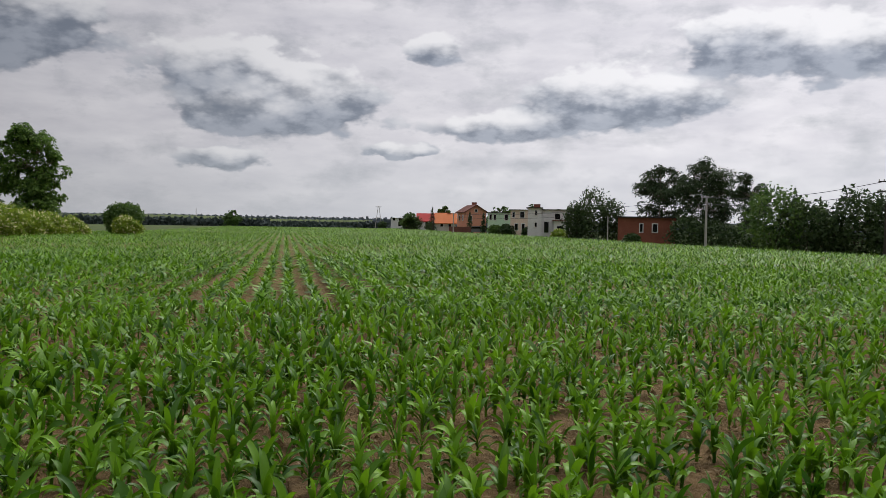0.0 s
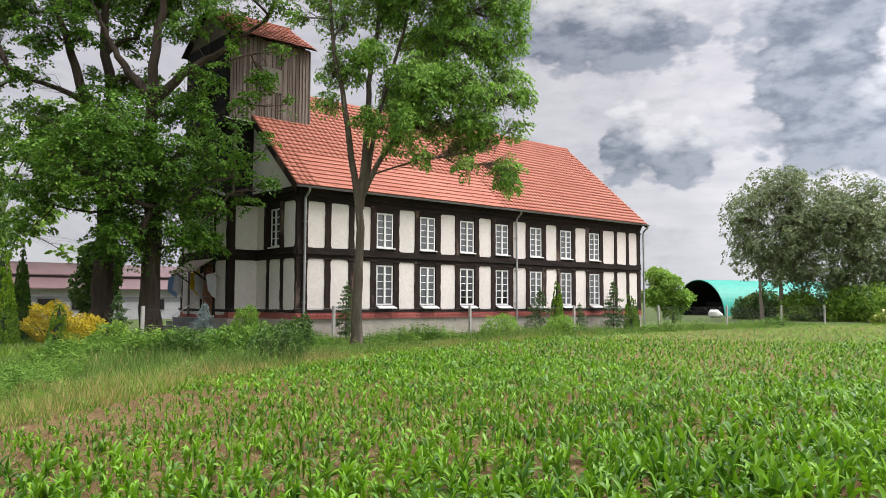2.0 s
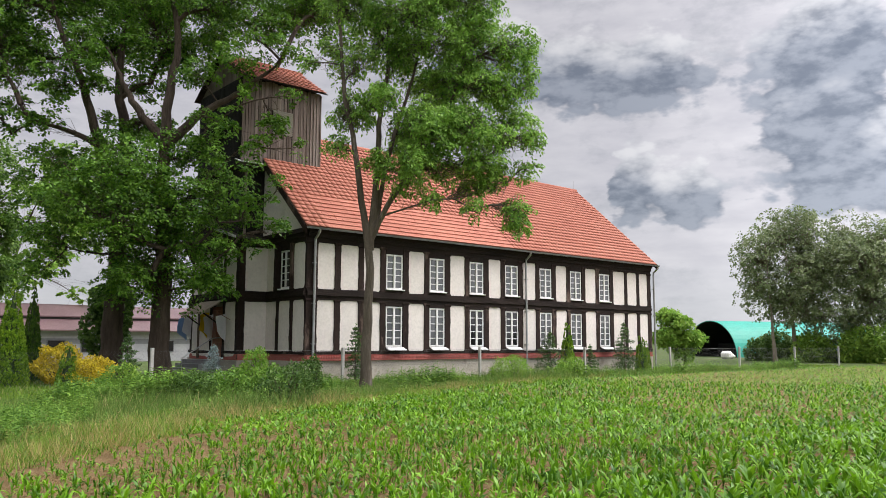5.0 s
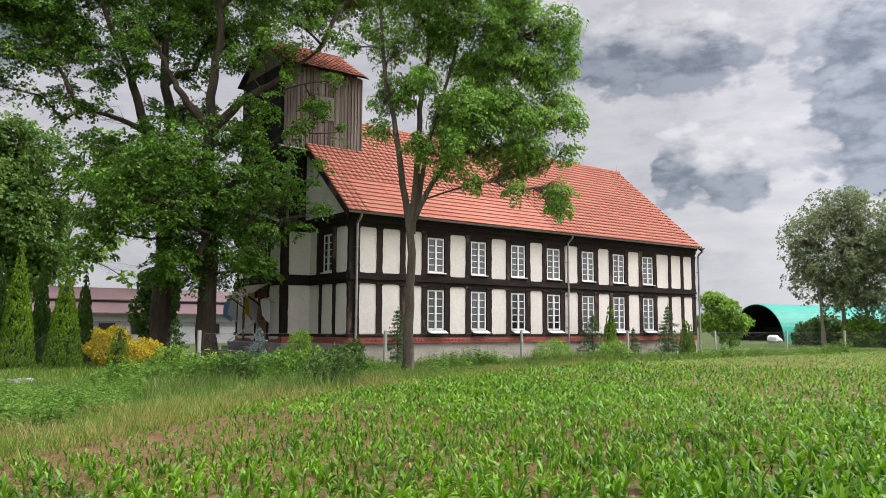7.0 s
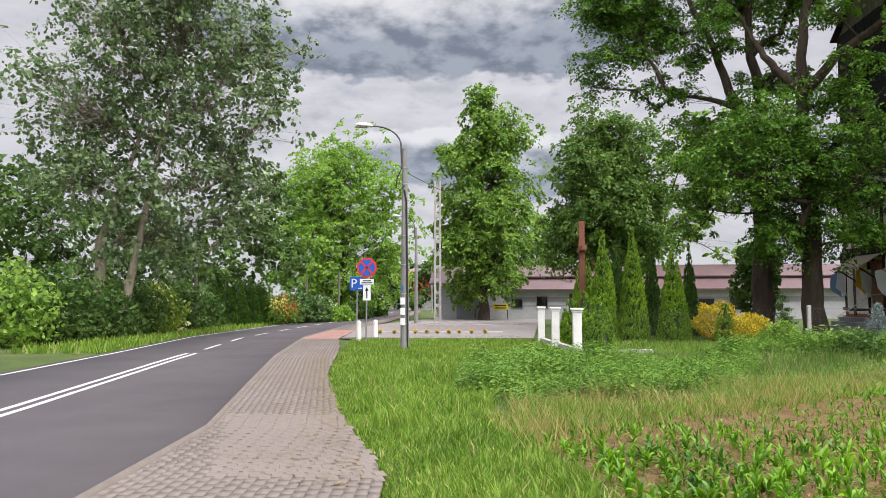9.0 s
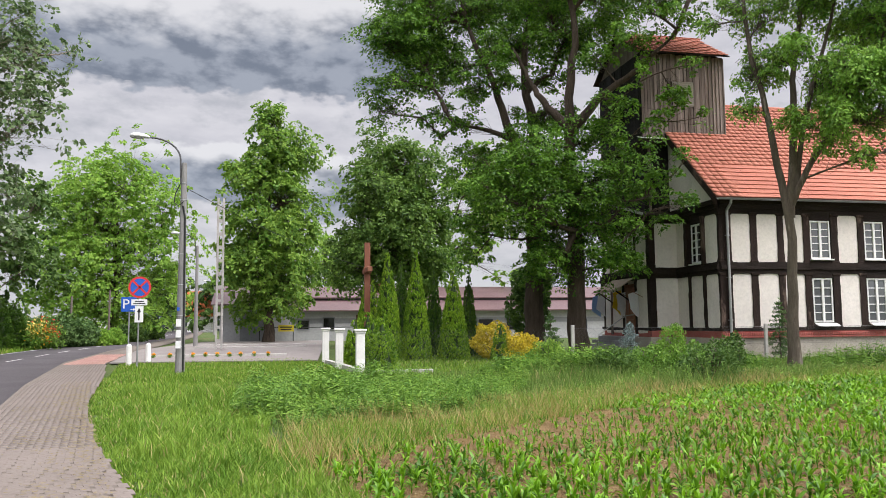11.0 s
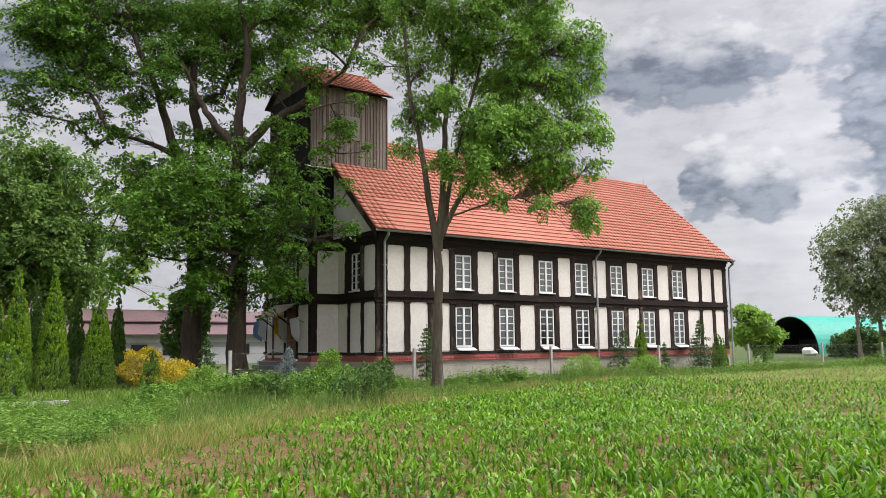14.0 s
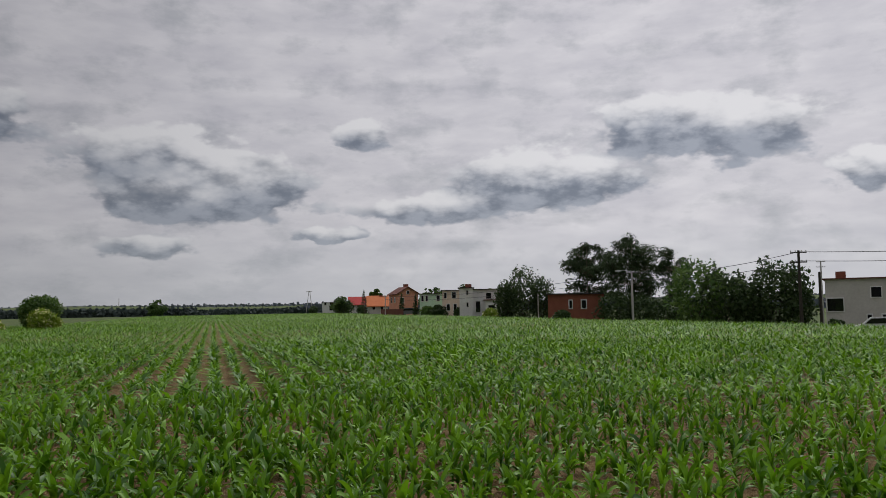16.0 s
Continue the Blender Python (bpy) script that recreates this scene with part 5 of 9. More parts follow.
OAK_EAST_HIGH = [
    (-26.3, 33.5, 12.8, 0.9), (-28.7, 33.5, 14.2, 0.9), (-26.5, 34.5, 14.9, 1.7), (-20.1, 36.5, 15.0, 1.9), (-30.8, 34.5, 16.0, 1.4), (-26.9, 34.5, 16.1, 1.5),
    (-23.5, 35.5, 16.4, 1.9), (-29.1, 36.5, 16.8, 1.9), (-31.2, 36.5, 17.1, 1.9), (-29.8, 34.5, 17.3, 1.7), (-25.6, 35.5, 17.5, 2.5), (-21.7, 35.5, 19.4, 2.4),
    (-27.8, 35.5, 19.4, 2.3),
]
OAK_EAST_LOW = [(a, d, z, r * 1.25) for a, d, z, r in OAK_EAST_LOW] + [(-25.2, 32.8, 5.4, 1.0), (-23.0, 33.2, 5.6, 1.2), (-27.0, 32.6, 7.2, 0.8), (-16.2, 36.0, 10.0, 1.2), (-13.6, 36.5, 9.4, 1.1), (-23.4, 33.8, 10.6, 1.2), (-24.6, 33.6, 13.4, 1.3), (-22.6, 34.0, 12.9, 1.2)]
OAK_EAST = OAK_EAST_LOW + OAK_EAST_MID + OAK_EAST_HIGH
ASH_LOW = [
    (-46.0, 29.3, 5.9, 0.4), (-42.5, 28.3, 6.4, 0.5), (-45.4, 29.3, 6.6, 0.8), (-39.5, 28.3, 6.8, 0.5), (-43.3, 29.8, 7.4, 1.0), (-38.2, 28.5, 7.9, 1.1),
    (-46.4, 29.3, 8.1, 0.6), (-41.2, 29.3, 8.2, 1.3), (-45.8, 28.7, 9.2, 0.8), (-46.9, 29.3, 9.2, 0.4), (-42.5, 28.3, 9.5, 1.5), (-37.4, 30.3, 9.7, 1.1),
    (-39.0, 28.8, 9.9, 1.4), (-44.6, 30.3, 9.9, 1.2), (-32.9, 29.8, 10.2, 0.6), (-36.5, 28.3, 10.6, 1.0), (-34.5, 29.8, 10.8, 0.8),
]
ASH_MID = [
    (-46.1, 29.8, 11.3, 0.8), (-40.3, 30.3, 11.5, 1.6), (-46.7, 29.3, 11.8, 0.4), (-30.4, 29.8, 12.3, 0.4), (-37.1, 29.8, 12.5, 1.3), (-32.3, 29.8, 12.7, 0.8),
    (-45.0, 29.3, 12.8, 1.2), (-42.0, 29.9, 13.0, 1.7), (-35.5, 30.3, 13.4, 1.1), (-37.6, 28.5, 14.1, 1.5), (-33.1, 29.3, 14.2, 1.1), (-43.3, 30.3, 14.6, 1.6),
    (-40.3, 29.3, 14.9, 1.8), (-35.4, 29.3, 16.1, 1.8), (-31.9, 29.3, 16.2, 1.3), (-43.3, 28.3, 16.3, 1.8), (-39.4, 29.3, 17.1, 2.3),
]
ASH_SIDE = [(-33.4, 29.3, 10.2, 0.9), (-34.2, 29.3, 12.0, 1.0), (-35.0, 29.4, 14.2, 1.2), (-32.6, 29.3, 8.9, 0.6), (-38.6, 28.6, 8.9, 1.3), (-40.4, 28.9, 9.6, 1.3), (-43.6, 29.0, 8.4, 1.0), (-44.6, 29.2, 11.2, 1.2), (-38.8, 29.0, 12.9, 1.4), (-41.8, 29.2, 11.4, 1.3), (-36.0, 28.9, 8.4, 0.8), (-45.0, 29.3, 7.6, 0.8)]
ASH = ASH_LOW + ASH_MID + ASH_SIDE
CHESTNUT = [
    (2.3, 66.0, 3.3, 2.7), (0.4, 66.0, 3.3, 2.7), (1.4, 65.0, 5.2, 3.8), (-0.6, 66.0, 5.2, 2.3), (3.3, 66.0, 7.1, 2.1), (-0.4, 67.0, 7.7, 3.5),
    (1.8, 65.0, 8.5, 4.1), (-1.3, 66.0, 10.0, 2.1), (0.1, 66.0, 11.5, 4.2), (2.6, 65.0, 11.8, 3.0), (3.0, 66.0, 13.9, 1.7), (2.0, 66.0, 14.6, 3.2),
    (-0.5, 67.0, 15.1, 3.1), (1.1, 66.0, 17.1, 2.9), (0.9, 66.0, 18.1, 1.5),
]
MAPLE = [
    (-5.6, 52.0, 4.9, 2.4), (-10.4, 52.0, 5.0, 2.4), (-8.1, 51.0, 5.8, 3.5), (-5.2, 52.0, 7.0, 1.9), (-10.2, 53.0, 7.4, 2.5), (-7.4, 52.0, 8.5, 3.6),
    (-11.1, 52.0, 8.8, 1.3), (-5.3, 51.0, 9.5, 1.8), (-9.4, 52.0, 9.6, 2.9), (-6.2, 52.0, 11.2, 2.9), (-8.3, 53.0, 11.7, 3.1), (-7.0, 52.0, 12.3, 1.5),
]
MIDTREE = [
    (-16.1, 80.0, 3.8, 2.1), (-15.7, 80.0, 5.5, 2.5), (-2.7, 90.0, 6.4, 4.2), (-11.4, 80.0, 7.4, 2.9), (-4.0, 92.0, 9.2, 3.8), (-13.4, 80.0, 9.6, 3.3),
    (-2.7, 90.0, 9.7, 4.6), (-15.5, 82.0, 13.8, 5.1), (-12.7, 80.0, 14.3, 3.3), (-14.4, 80.0, 15.9, 4.9),
]
LINDEN = [
    (12.3, 85.0, 2.7, 4.9), (9.6, 85.0, 2.7, 3.9), (14.3, 85.0, 5.1, 4.9), (11.2, 83.0, 6.2, 7.2), (8.4, 85.0, 6.3, 2.5), (13.9, 86.0, 8.8, 5.0),
    (8.8, 85.0, 9.4, 3.9), (11.6, 85.0, 10.5, 7.4), (13.9, 85.0, 12.3, 4.4), (8.8, 83.0, 13.4, 3.4), (12.4, 87.0, 14.5, 5.5), (10.4, 85.0, 15.4, 5.4),
    (12.8, 88.0, 17.1, 3.1),
]
ASPEN = [
    (26.3, 39.0, 4.2, 2.0), (23.4, 40.0, 5.1, 2.9), (19.9, 39.0, 5.4, 2.0), (21.7, 38.0, 6.8, 2.7), (25.8, 39.0, 7.0, 2.4), (29.6, 39.0, 7.1, 3.2),
    (17.7, 39.0, 7.3, 1.4), (19.2, 40.0, 8.5, 2.5), (23.9, 39.0, 9.2, 2.8), (17.4, 38.0, 10.1, 2.2), (29.7, 39.0, 10.3, 3.6), (21.1, 39.0, 10.9, 3.2),
    (26.0, 39.0, 12.7, 3.2), (16.3, 39.0, 13.7, 2.2), (19.3, 40.0, 13.8, 2.9), (14.4, 39.0, 14.1, 1.4), (22.6, 38.0, 14.2, 3.5), (27.4, 39.0, 14.6, 3.2),
    (16.8, 39.0, 15.6, 0.8), (24.8, 39.0, 16.5, 3.6), (20.5, 39.0, 16.9, 2.8),
]
LEFTBACK = [
    (26.9, 60.0, 1.4, 2.5), (22.6, 58.0, 2.1, 2.7), (32.0, 60.0, 2.2, 4.3), (25.6, 60.0, 2.9, 3.1), (19.8, 60.0, 2.9, 2.5), (18.0, 70.0, 3.1, 2.5),
    (29.4, 60.0, 4.4, 4.9), (23.7, 60.0, 4.5, 3.7), (20.9, 62.0, 5.0, 3.5), (16.6, 72.0, 6.1, 3.7), (18.8, 66.0, 7.1, 3.7), (24.7, 64.0, 7.2, 4.0),
    (31.3, 60.0, 7.3, 5.6), (17.3, 70.0, 8.9, 4.0), (16.2, 74.0, 12.4, 3.4),
]
FARROAD = [
    (5.8, 130.0, 1.8, 2.4), (3.5, 150.0, 2.3, 3.1), (9.6, 150.0, 2.4, 3.4), (4.8, 150.0, 4.4, 3.9), (7.8, 150.0, 4.5, 4.3), (5.6, 150.0, 6.6, 3.4),
    (8.8, 150.0, 6.7, 4.6), (3.9, 150.0, 7.6, 4.6), (8.2, 150.0, 9.9, 4.3),
]
SILVER_WEST = [
    (-66.2, 80.0, 4.4, 2.4), (-64.9, 79.0, 5.0, 3.1), (-63.3, 80.0, 6.2, 3.0), (-62.1, 79.0, 7.9, 2.7), (-65.8, 81.0, 8.0, 3.6), (-64.6, 80.0, 9.7, 3.3),
    (-66.7, 80.0, 10.2, 2.2), (-62.3, 80.0, 10.3, 3.0), (-65.2, 80.0, 12.0, 2.7), (-63.4, 81.0, 12.5, 2.9),
]
SILVER_EAST = [
    (-70.9, 82.0, 3.2, 2.3), (-67.8, 82.0, 3.3, 2.4), (-69.9, 83.0, 4.4, 2.8), (-68.7, 82.0, 6.2, 3.2), (-71.1, 82.0, 6.7, 2.6), (-69.9, 82.0, 8.5, 2.7),
    (-68.3, 81.0, 9.1, 3.4), (-71.0, 83.0, 9.8, 2.0), (-71.6, 82.0, 10.3, 1.1), (-69.2, 82.0, 11.5, 2.9), (-67.7, 82.0, 12.5, 2.4),
]
BACKTREE = [
    (-73.9, 92.0, 4.0, 2.4), (-72.7, 92.0, 4.7, 2.8), (-73.3, 92.0, 6.6, 2.5), (-74.0, 92.0, 7.9, 1.5), (-72.6, 92.0, 8.0, 2.7), (-72.2, 92.0, 9.3, 1.1),
]
POPLAR = [
    (-77.8, 98.0, 2.0, 2.6), (-78.6, 98.0, 4.0, 1.9), (-77.5, 98.0, 4.7, 2.6), (-78.5, 98.0, 6.7, 2.2), (-77.3, 98.0, 7.5, 2.4), (-79.1, 98.0, 8.0, 1.2),
    (-78.3, 98.0, 9.1, 2.1), (-77.0, 98.0, 9.9, 1.2), (-77.6, 98.0, 10.2, 2.2),
]
THINPOPLAR = [
    (-75.6, 98.0, 2.4, 1.4), (-76.0, 98.0, 4.1, 1.4), (-75.5, 98.0, 5.8, 1.3), (-75.9, 98.0, 7.9, 1.2), (-75.4, 98.0, 8.6, 0.8), (-75.6, 98.0, 10.0, 0.9),
]
WALNUT = [
    (-56.7, 56.0, 1.3, 1.2), (-57.7, 56.0, 1.6, 0.9), (-56.3, 56.0, 1.8, 1.2), (-57.3, 56.0, 2.1, 1.3), (-56.0, 56.0, 2.3, 0.7), (-56.5, 56.0, 2.9, 1.3),
]
PINES_WEST = [
    (-121.6, 96.0, 3.6, 1.7), (-120.3, 95.0, 3.9, 1.5), (-121.0, 94.0, 5.2, 2.2), (-120.0, 95.0, 5.6, 1.7), (-121.4, 96.0, 7.0, 2.0), (-120.2, 95.0, 7.6, 1.8),
    (-121.7, 95.0, 8.3, 0.8), (-120.7, 95.0, 8.3, 0.8),
]
PINES_MID = [
    (-124.8, 94.0, 1.7, 1.8), (-123.7, 95.0, 2.0, 2.2), (-122.6, 94.0, 2.6, 1.8), (-125.4, 94.0, 3.3, 1.7), (-124.4, 93.0, 3.9, 2.1), (-123.1, 94.0, 4.3, 2.2),
    (-125.2, 95.0, 5.6, 2.0), (-122.7, 93.0, 6.1, 1.8), (-123.8, 94.0, 6.2, 2.3), (-124.9, 94.0, 7.5, 1.8), (-123.1, 94.0, 7.7, 1.8), (-124.0, 95.0, 8.4, 1.5),
]
PINES_EAST = [
    (-126.7, 93.0, 1.1, 1.5), (-126.3, 93.0, 2.4, 1.6), (-127.2, 93.0, 2.4, 1.3), (-126.8, 92.0, 3.9, 1.6), (-127.5, 93.0, 4.0, 1.0), (-126.3, 93.0, 5.5, 1.3),
    (-127.2, 94.0, 5.6, 1.3), (-126.6, 93.0, 6.8, 1.2),
]

tree("oak_tree", bearing(-17.7, 38.0), OAK_WEST, 0.44, 7.0, 96000, 0.145, M_BARK_OAK, L_OAK, "tall old oak with dark furrowed trunk on the churchyard lawn", group="churchyard oaks", squash=0.62, clump=0.9, per=32, level=0.8,
     boles=[(0.52, 0.05, (-17.7, 38, -0.2), (-17.8, 38, 3.3), (-17.95, 38, 6.2), (-18.0, 38, 9.1), (-18.1, 38, 11.1), (-17.5, 38.3, 12.6), (-17.3, 38.5, 14.5), (-17.9, 38.5, 17.1), (-18.2, 38.5, 20)),
            (0.30, 0.05, (-17.98, 38, 7.4), (-17.0, 37.8, 9.1), (-16.5, 37.6, 10.3), (-15.5, 37.3, 12.2), (-14.8, 37, 13.6), (-13.5, 36.8, 15.2), (-12.5, 36.5, 17.5))])
tree("oak_tree", bearing(-20.9, 35.5), OAK_EAST, 0.40, 4.4, 98000, 0.145, M_BARK_OAK, L_OAK, "broad old oak with low dark boughs before the church porch", group="churchyard oaks", squash=0.62, clump=0.9, per=32, level=0.8,
     boles=[(0.46, 0.05, (-20.95, 35.5, -0.2), (-20.84, 35.5, 3.2), (-20.74, 35.5, 6.4), (-20.63, 35.5, 8.9), (-20.3, 35.5, 10.6), (-20.87, 35.3, 12.9), (-21.27, 35.2, 14.6), (-20.5, 35.2, 16.9), (-20.5, 35.2, 19.5)),
            (0.25, 0.05, (-20.4, 35.5, 9.9), (-22.77, 34.8, 11.4), (-25.3, 34.3, 12.3), (-28.0, 34, 13.6)),
            (0.22, 0.05, (-20.38, 35.5, 10.4), (-18.9, 35.6, 11.4), (-17.9, 35.8, 12.5), (-16.6, 36, 14.3))])
tree("ash_tree", bearing(-34.9, 29.5), ASH, 0.215, 6.0, 110000, 0.14, M_BARK_ASH, L_ASH, "slender ash with grey forked trunk before the church wall", aspect=0.46, squash=0.9, droop=0.6, per=20, clump=0.8, level=0.5,
     boles=[(0.21, 0.03, (-34.85, 29.5, -0.2), (-34.97, 29.5, 2.9), (-35.1, 29.5, 4.8), (-34.73, 29.5, 6.0), (-34.15, 29.4, 7.8), (-33.9, 29.4, 9.1), (-32.9, 29.3, 11.1), (-32.7, 29.3, 13.4), (-32.3, 29.3, 16)),
            (0.16, 0.035, (-35.05, 29.5, 5.1), (-35.34, 29.5, 7.1), (-35.6, 29.6, 8.4), (-35.6, 29.7, 10.2), (-36.3, 29.8, 12.4), (-36.2, 29.8, 16)),
            (0.12, 0.03, (-35.13, 29.5, 5.5), (-36.1, 29.4, 6.6), (-37.1, 29.3, 7.4), (-38.7, 29.2, 8.6), (-40.6, 29.2, 10.3), (-42.2, 29.4, 12.6)),
            (0.10, 0.03, (-35.5, 29.5, 6.2), (-35.85, 29.6, 7.5), (-36.8, 29.6, 9.7), (-38.2, 29.5, 11.9), (-39.0, 29.4, 15.5))])
tree("chestnut_tree", bearing(1.25, 66.0), CHESTNUT, 0.42, 3.0, 42000, 0.32, M_BARK_OAK, L_CHESTNUT, "tall dense horse chestnut at the yard of the outbuilding")
tree("maple_tree", bearing(-9.5, 52.0), MAPLE, 0.30, 3.0, 46000, 0.25, M_BARK_OAK, L_MAPLE_DEEP, "rounded maple behind the row of thujas")
tree("linden_tree", bearing(-7.0, 84.0), MIDTREE, 0.30, 3.0, 16000, 0.42, M_BARK_OAK, L_LINDEN, "pale green lindens behind the outbuilding")
tree("linden_tree", bearing(11.4, 85.0), LINDEN, 0.40, 3.0, 44000, 0.36, M_BARK_OAK, L_LINDEN, "bright green linden beside the village road")
tree("aspen_tree", bearing(27.6, 39.0), ASPEN, 0.26, 5.0, 34000, 0.22, M_BARK_PALE, L_ASPEN, "tall aspen with two pale leaning stems by the road", aspect=0.75, clump=0.75, per=12, squash=1.0, droop=0.1, level=0.2, stems=[(0, 0, 1.0, 1.0, 1.0), (0.75, 0.1, 2.0, 0, 0.8)])
tree("roadside_trees", bearing(24.0, 62.0), LEFTBACK, 0.25, 2.0, 20000, 0.45, M_BARK_OAK, L_DARK, "dense dark green roadside trees behind the hedge")
tree("roadside_tree", bearing(8.6, 150.0), FARROAD, 0.30, 2.0, 12000, 0.75, M_BARK_OAK, L_DARK, "dark trees where the road disappears")
tree("silver_poplar", bearing(-64.4, 80.0), [(a, d, z * 0.93, r) for a, d, z, r in SILVER_WEST], 0.26, 2.0, 38000, 0.21, M_BARK_PALE, L_SILVER, "greyish silver poplar at the edge of the field", group="field edge poplars", aspect=0.75, clump=0.75, per=12, squash=1.0, droop=0.1, level=0.2, stems=[(0, 0, -1.5, 0, 1.0), (2.0, -1.0, 1.5, -1.0, 0.8), (-2.0, 1.0, -3, 1, 0.7)])
tree("silver_poplar", bearing(-68.6, 82.0), [(a, d, z * 0.93, r) for a, d, z, r in SILVER_EAST], 0.26, 2.0, 34000, 0.21, M_BARK_PALE, L_SILVER, "greyish silver poplar at the edge of the field", group="field edge poplars", aspect=0.75, clump=0.75, per=12, squash=1.0, droop=0.1, level=0.2, stems=[(0, 0, 0, 0, 1.0), (1.5, -1.0, 2.0, -2.0, 0.8)])
tree("poplar_tree", bearing(-73.0, 92.0), BACKTREE, 0.22, 1.0, 9000, 0.45, M_BARK_PALE, L_MAPLE, "mid-green tree behind the elder bushes")
tree("poplar_tree", bearing(-78.2, 98.0), POPLAR, 0.28, 1.0, 20000, 0.32, M_BARK_PALE, L_MAPLE_DEEP, "dark upright poplar beyond the elder bushes")
tree("poplar_tree", bearing(-75.6, 98.0), THINPOPLAR, 0.16, 1.0, 5200, 0.32, M_BARK_PALE, L_MAPLE_DEEP, "thin sparse young poplar beyond the elder bushes")
tree("walnut_tree", bearing(-57.3, 56.0), WALNUT, 0.14, 0.8, 15000, 0.2, M_BARK_OAK, L_LINDEN, "bright green leafy walnut past the church corner")
for az, dist, r, z in ((-64.6, 86, 2.2, 0.7), (-66.5, 84, 2.3, 0.8), (-69.8, 80, 2.6, 1.4), (-71.3, 77, 2.3, 1.2), (-62.4, 86, 1.5, 0.8), (-63.4, 84, 1.6, 1.1), (-65.4, 80, 1.6, 1.0), (-68.2, 80, 1.8, 1.2)):
    shrub("undergrowth", bearing(az, dist), [(0, 0, z, r, z + 0.9), (1.0, -0.5, z * 0.7, r * 0.7, z + 0.4), (-1.0, 0.4, z * 0.8, r * 0.7, z + 0.5)], 3600, 0.3, L_DARK if dist > 83 else L_MAPLE, "tangled dark green undergrowth below the poplars", group="undergrowth")
for az, dist, r, z in ((-73.3, 72, 1.9, 0.9), (-74.8, 73, 2.0, 1.1), (-76.2, 75, 2.1, 1.1), (-77.5, 77, 1.9, 0.9), (-78.7, 79, 1.7, 0.8), (-80.0, 82, 1.4, 0.6), (-70.8, 70, 1.2, 0.3)):
    shrub("elder_bush", bearing(az, dist), [(0, 0, z, r, z + 0.7), (1.0, -0.6, z * 0.7, r * 0.75, z + 0.3), (-0.9, 0.5, z * 0.8, r * 0.7, z + 0.4)], 4200, 0.26, L_ELDER, "broad elder bush covered in creamy flower heads", group="elder bushes")
shrub("hawthorn_bush", bearing(-83.3, 90), [(0, 0, 1.7, 1.9, 1.7), (1.0, -0.6, 2.1, 1.3, 1.3), (-0.9, 0.5, 1.7, 1.3, 1.5)], 6500, 0.26, L_DARK, "dark round hawthorn standing at the field edge")
shrub("elder_bush", bearing(-83.4, 86), [(0, 0, 0.9, 1.2, 1.2), (0.4, -0.8, 0.6, 1.0, 0.9)], 3200, 0.24, L_ELDER, "small pale flowering elder before the hawthorn", group="elder bushes")

# ---- by the road: lamp, signs, gate posts, thujas ----
M_SIGN_RED = mat("sign_red", (0.62, 0.03, 0.035), (0.56, 0.03, 0.03), 6, 0.45, 0.02)
M_SIGN_BLUE = mat("sign_blue", (0.015, 0.10, 0.47), (0.012, 0.085, 0.42), 6, 0.45, 0.02)
M_SIGN_WHITE = mat("sign_white", (0.78, 0.78, 0.78), (0.72, 0.72, 0.72), 6, 0.45, 0.02)
M_SIGN_BLACK = mat("sign_black", (0.02, 0.02, 0.02), (0.03, 0.03, 0.03), 6, 0.5, 0.02)
M_GALV = mat("galvanised_steel", (0.36, 0.36, 0.37), (0.46, 0.46, 0.47), 5, 0.4, 0.05, metal=0.7)
M_BLACK_CABLE = mat("black_cable", (0.012, 0.012, 0.013), (0.02, 0.02, 0.02), 5, 0.6, 0.02)
M_LAMP_HEAD = mat("lamp_housing", (0.52, 0.52, 0.51), (0.60, 0.60, 0.58), 4, 0.5, 0.05)
M_CROSS = mat("stained_cross_wood", (0.17, 0.065, 0.04), (0.24, 0.10, 0.065), 3, 0.7, 0.3, stretch=(1, 1, 0.2))
M_MAROON = mat("maroon_sheet_roof", (0.115, 0.068, 0.070), (0.155, 0.092, 0.094), 0.5, 0.55, 0.15, fine=8)
M_WALL_GREY = mat("pale_grey_render", (0.36, 0.36, 0.375), (0.43, 0.43, 0.44), 0.7, 0.9, 0.1, spots=(0.66, (0.42, 0.42, 0.43)))
M_STEEL_DOOR = mat("grey_steel_door", (0.16, 0.165, 0.18), (0.20, 0.205, 0.22), 1, 0.5, 0.05)
M_DARK_RED = mat("dark_red_gate", (0.075, 0.022, 0.022), (0.10, 0.032, 0.03), 2, 0.6, 0.1)
M_FLAG_Y = mat("yellow_cloth", (0.75, 0.55, 0.04), (0.68, 0.48, 0.04), 3, 0.8, 0.1)
M_FLAG_W = mat("white_cloth", (0.72, 0.72, 0.72), (0.66, 0.66, 0.67), 3, 0.8, 0.1)
M_FLAG_B = mat("pale_blue_cloth", (0.28, 0.40, 0.58), (0.24, 0.35, 0.52), 3, 0.8, 0.1)
M_MARIGOLD = leaf_mat("marigold_petal", (0.75, 0.30, 0.01), (0.85, 0.48, 0.02), 0.2)


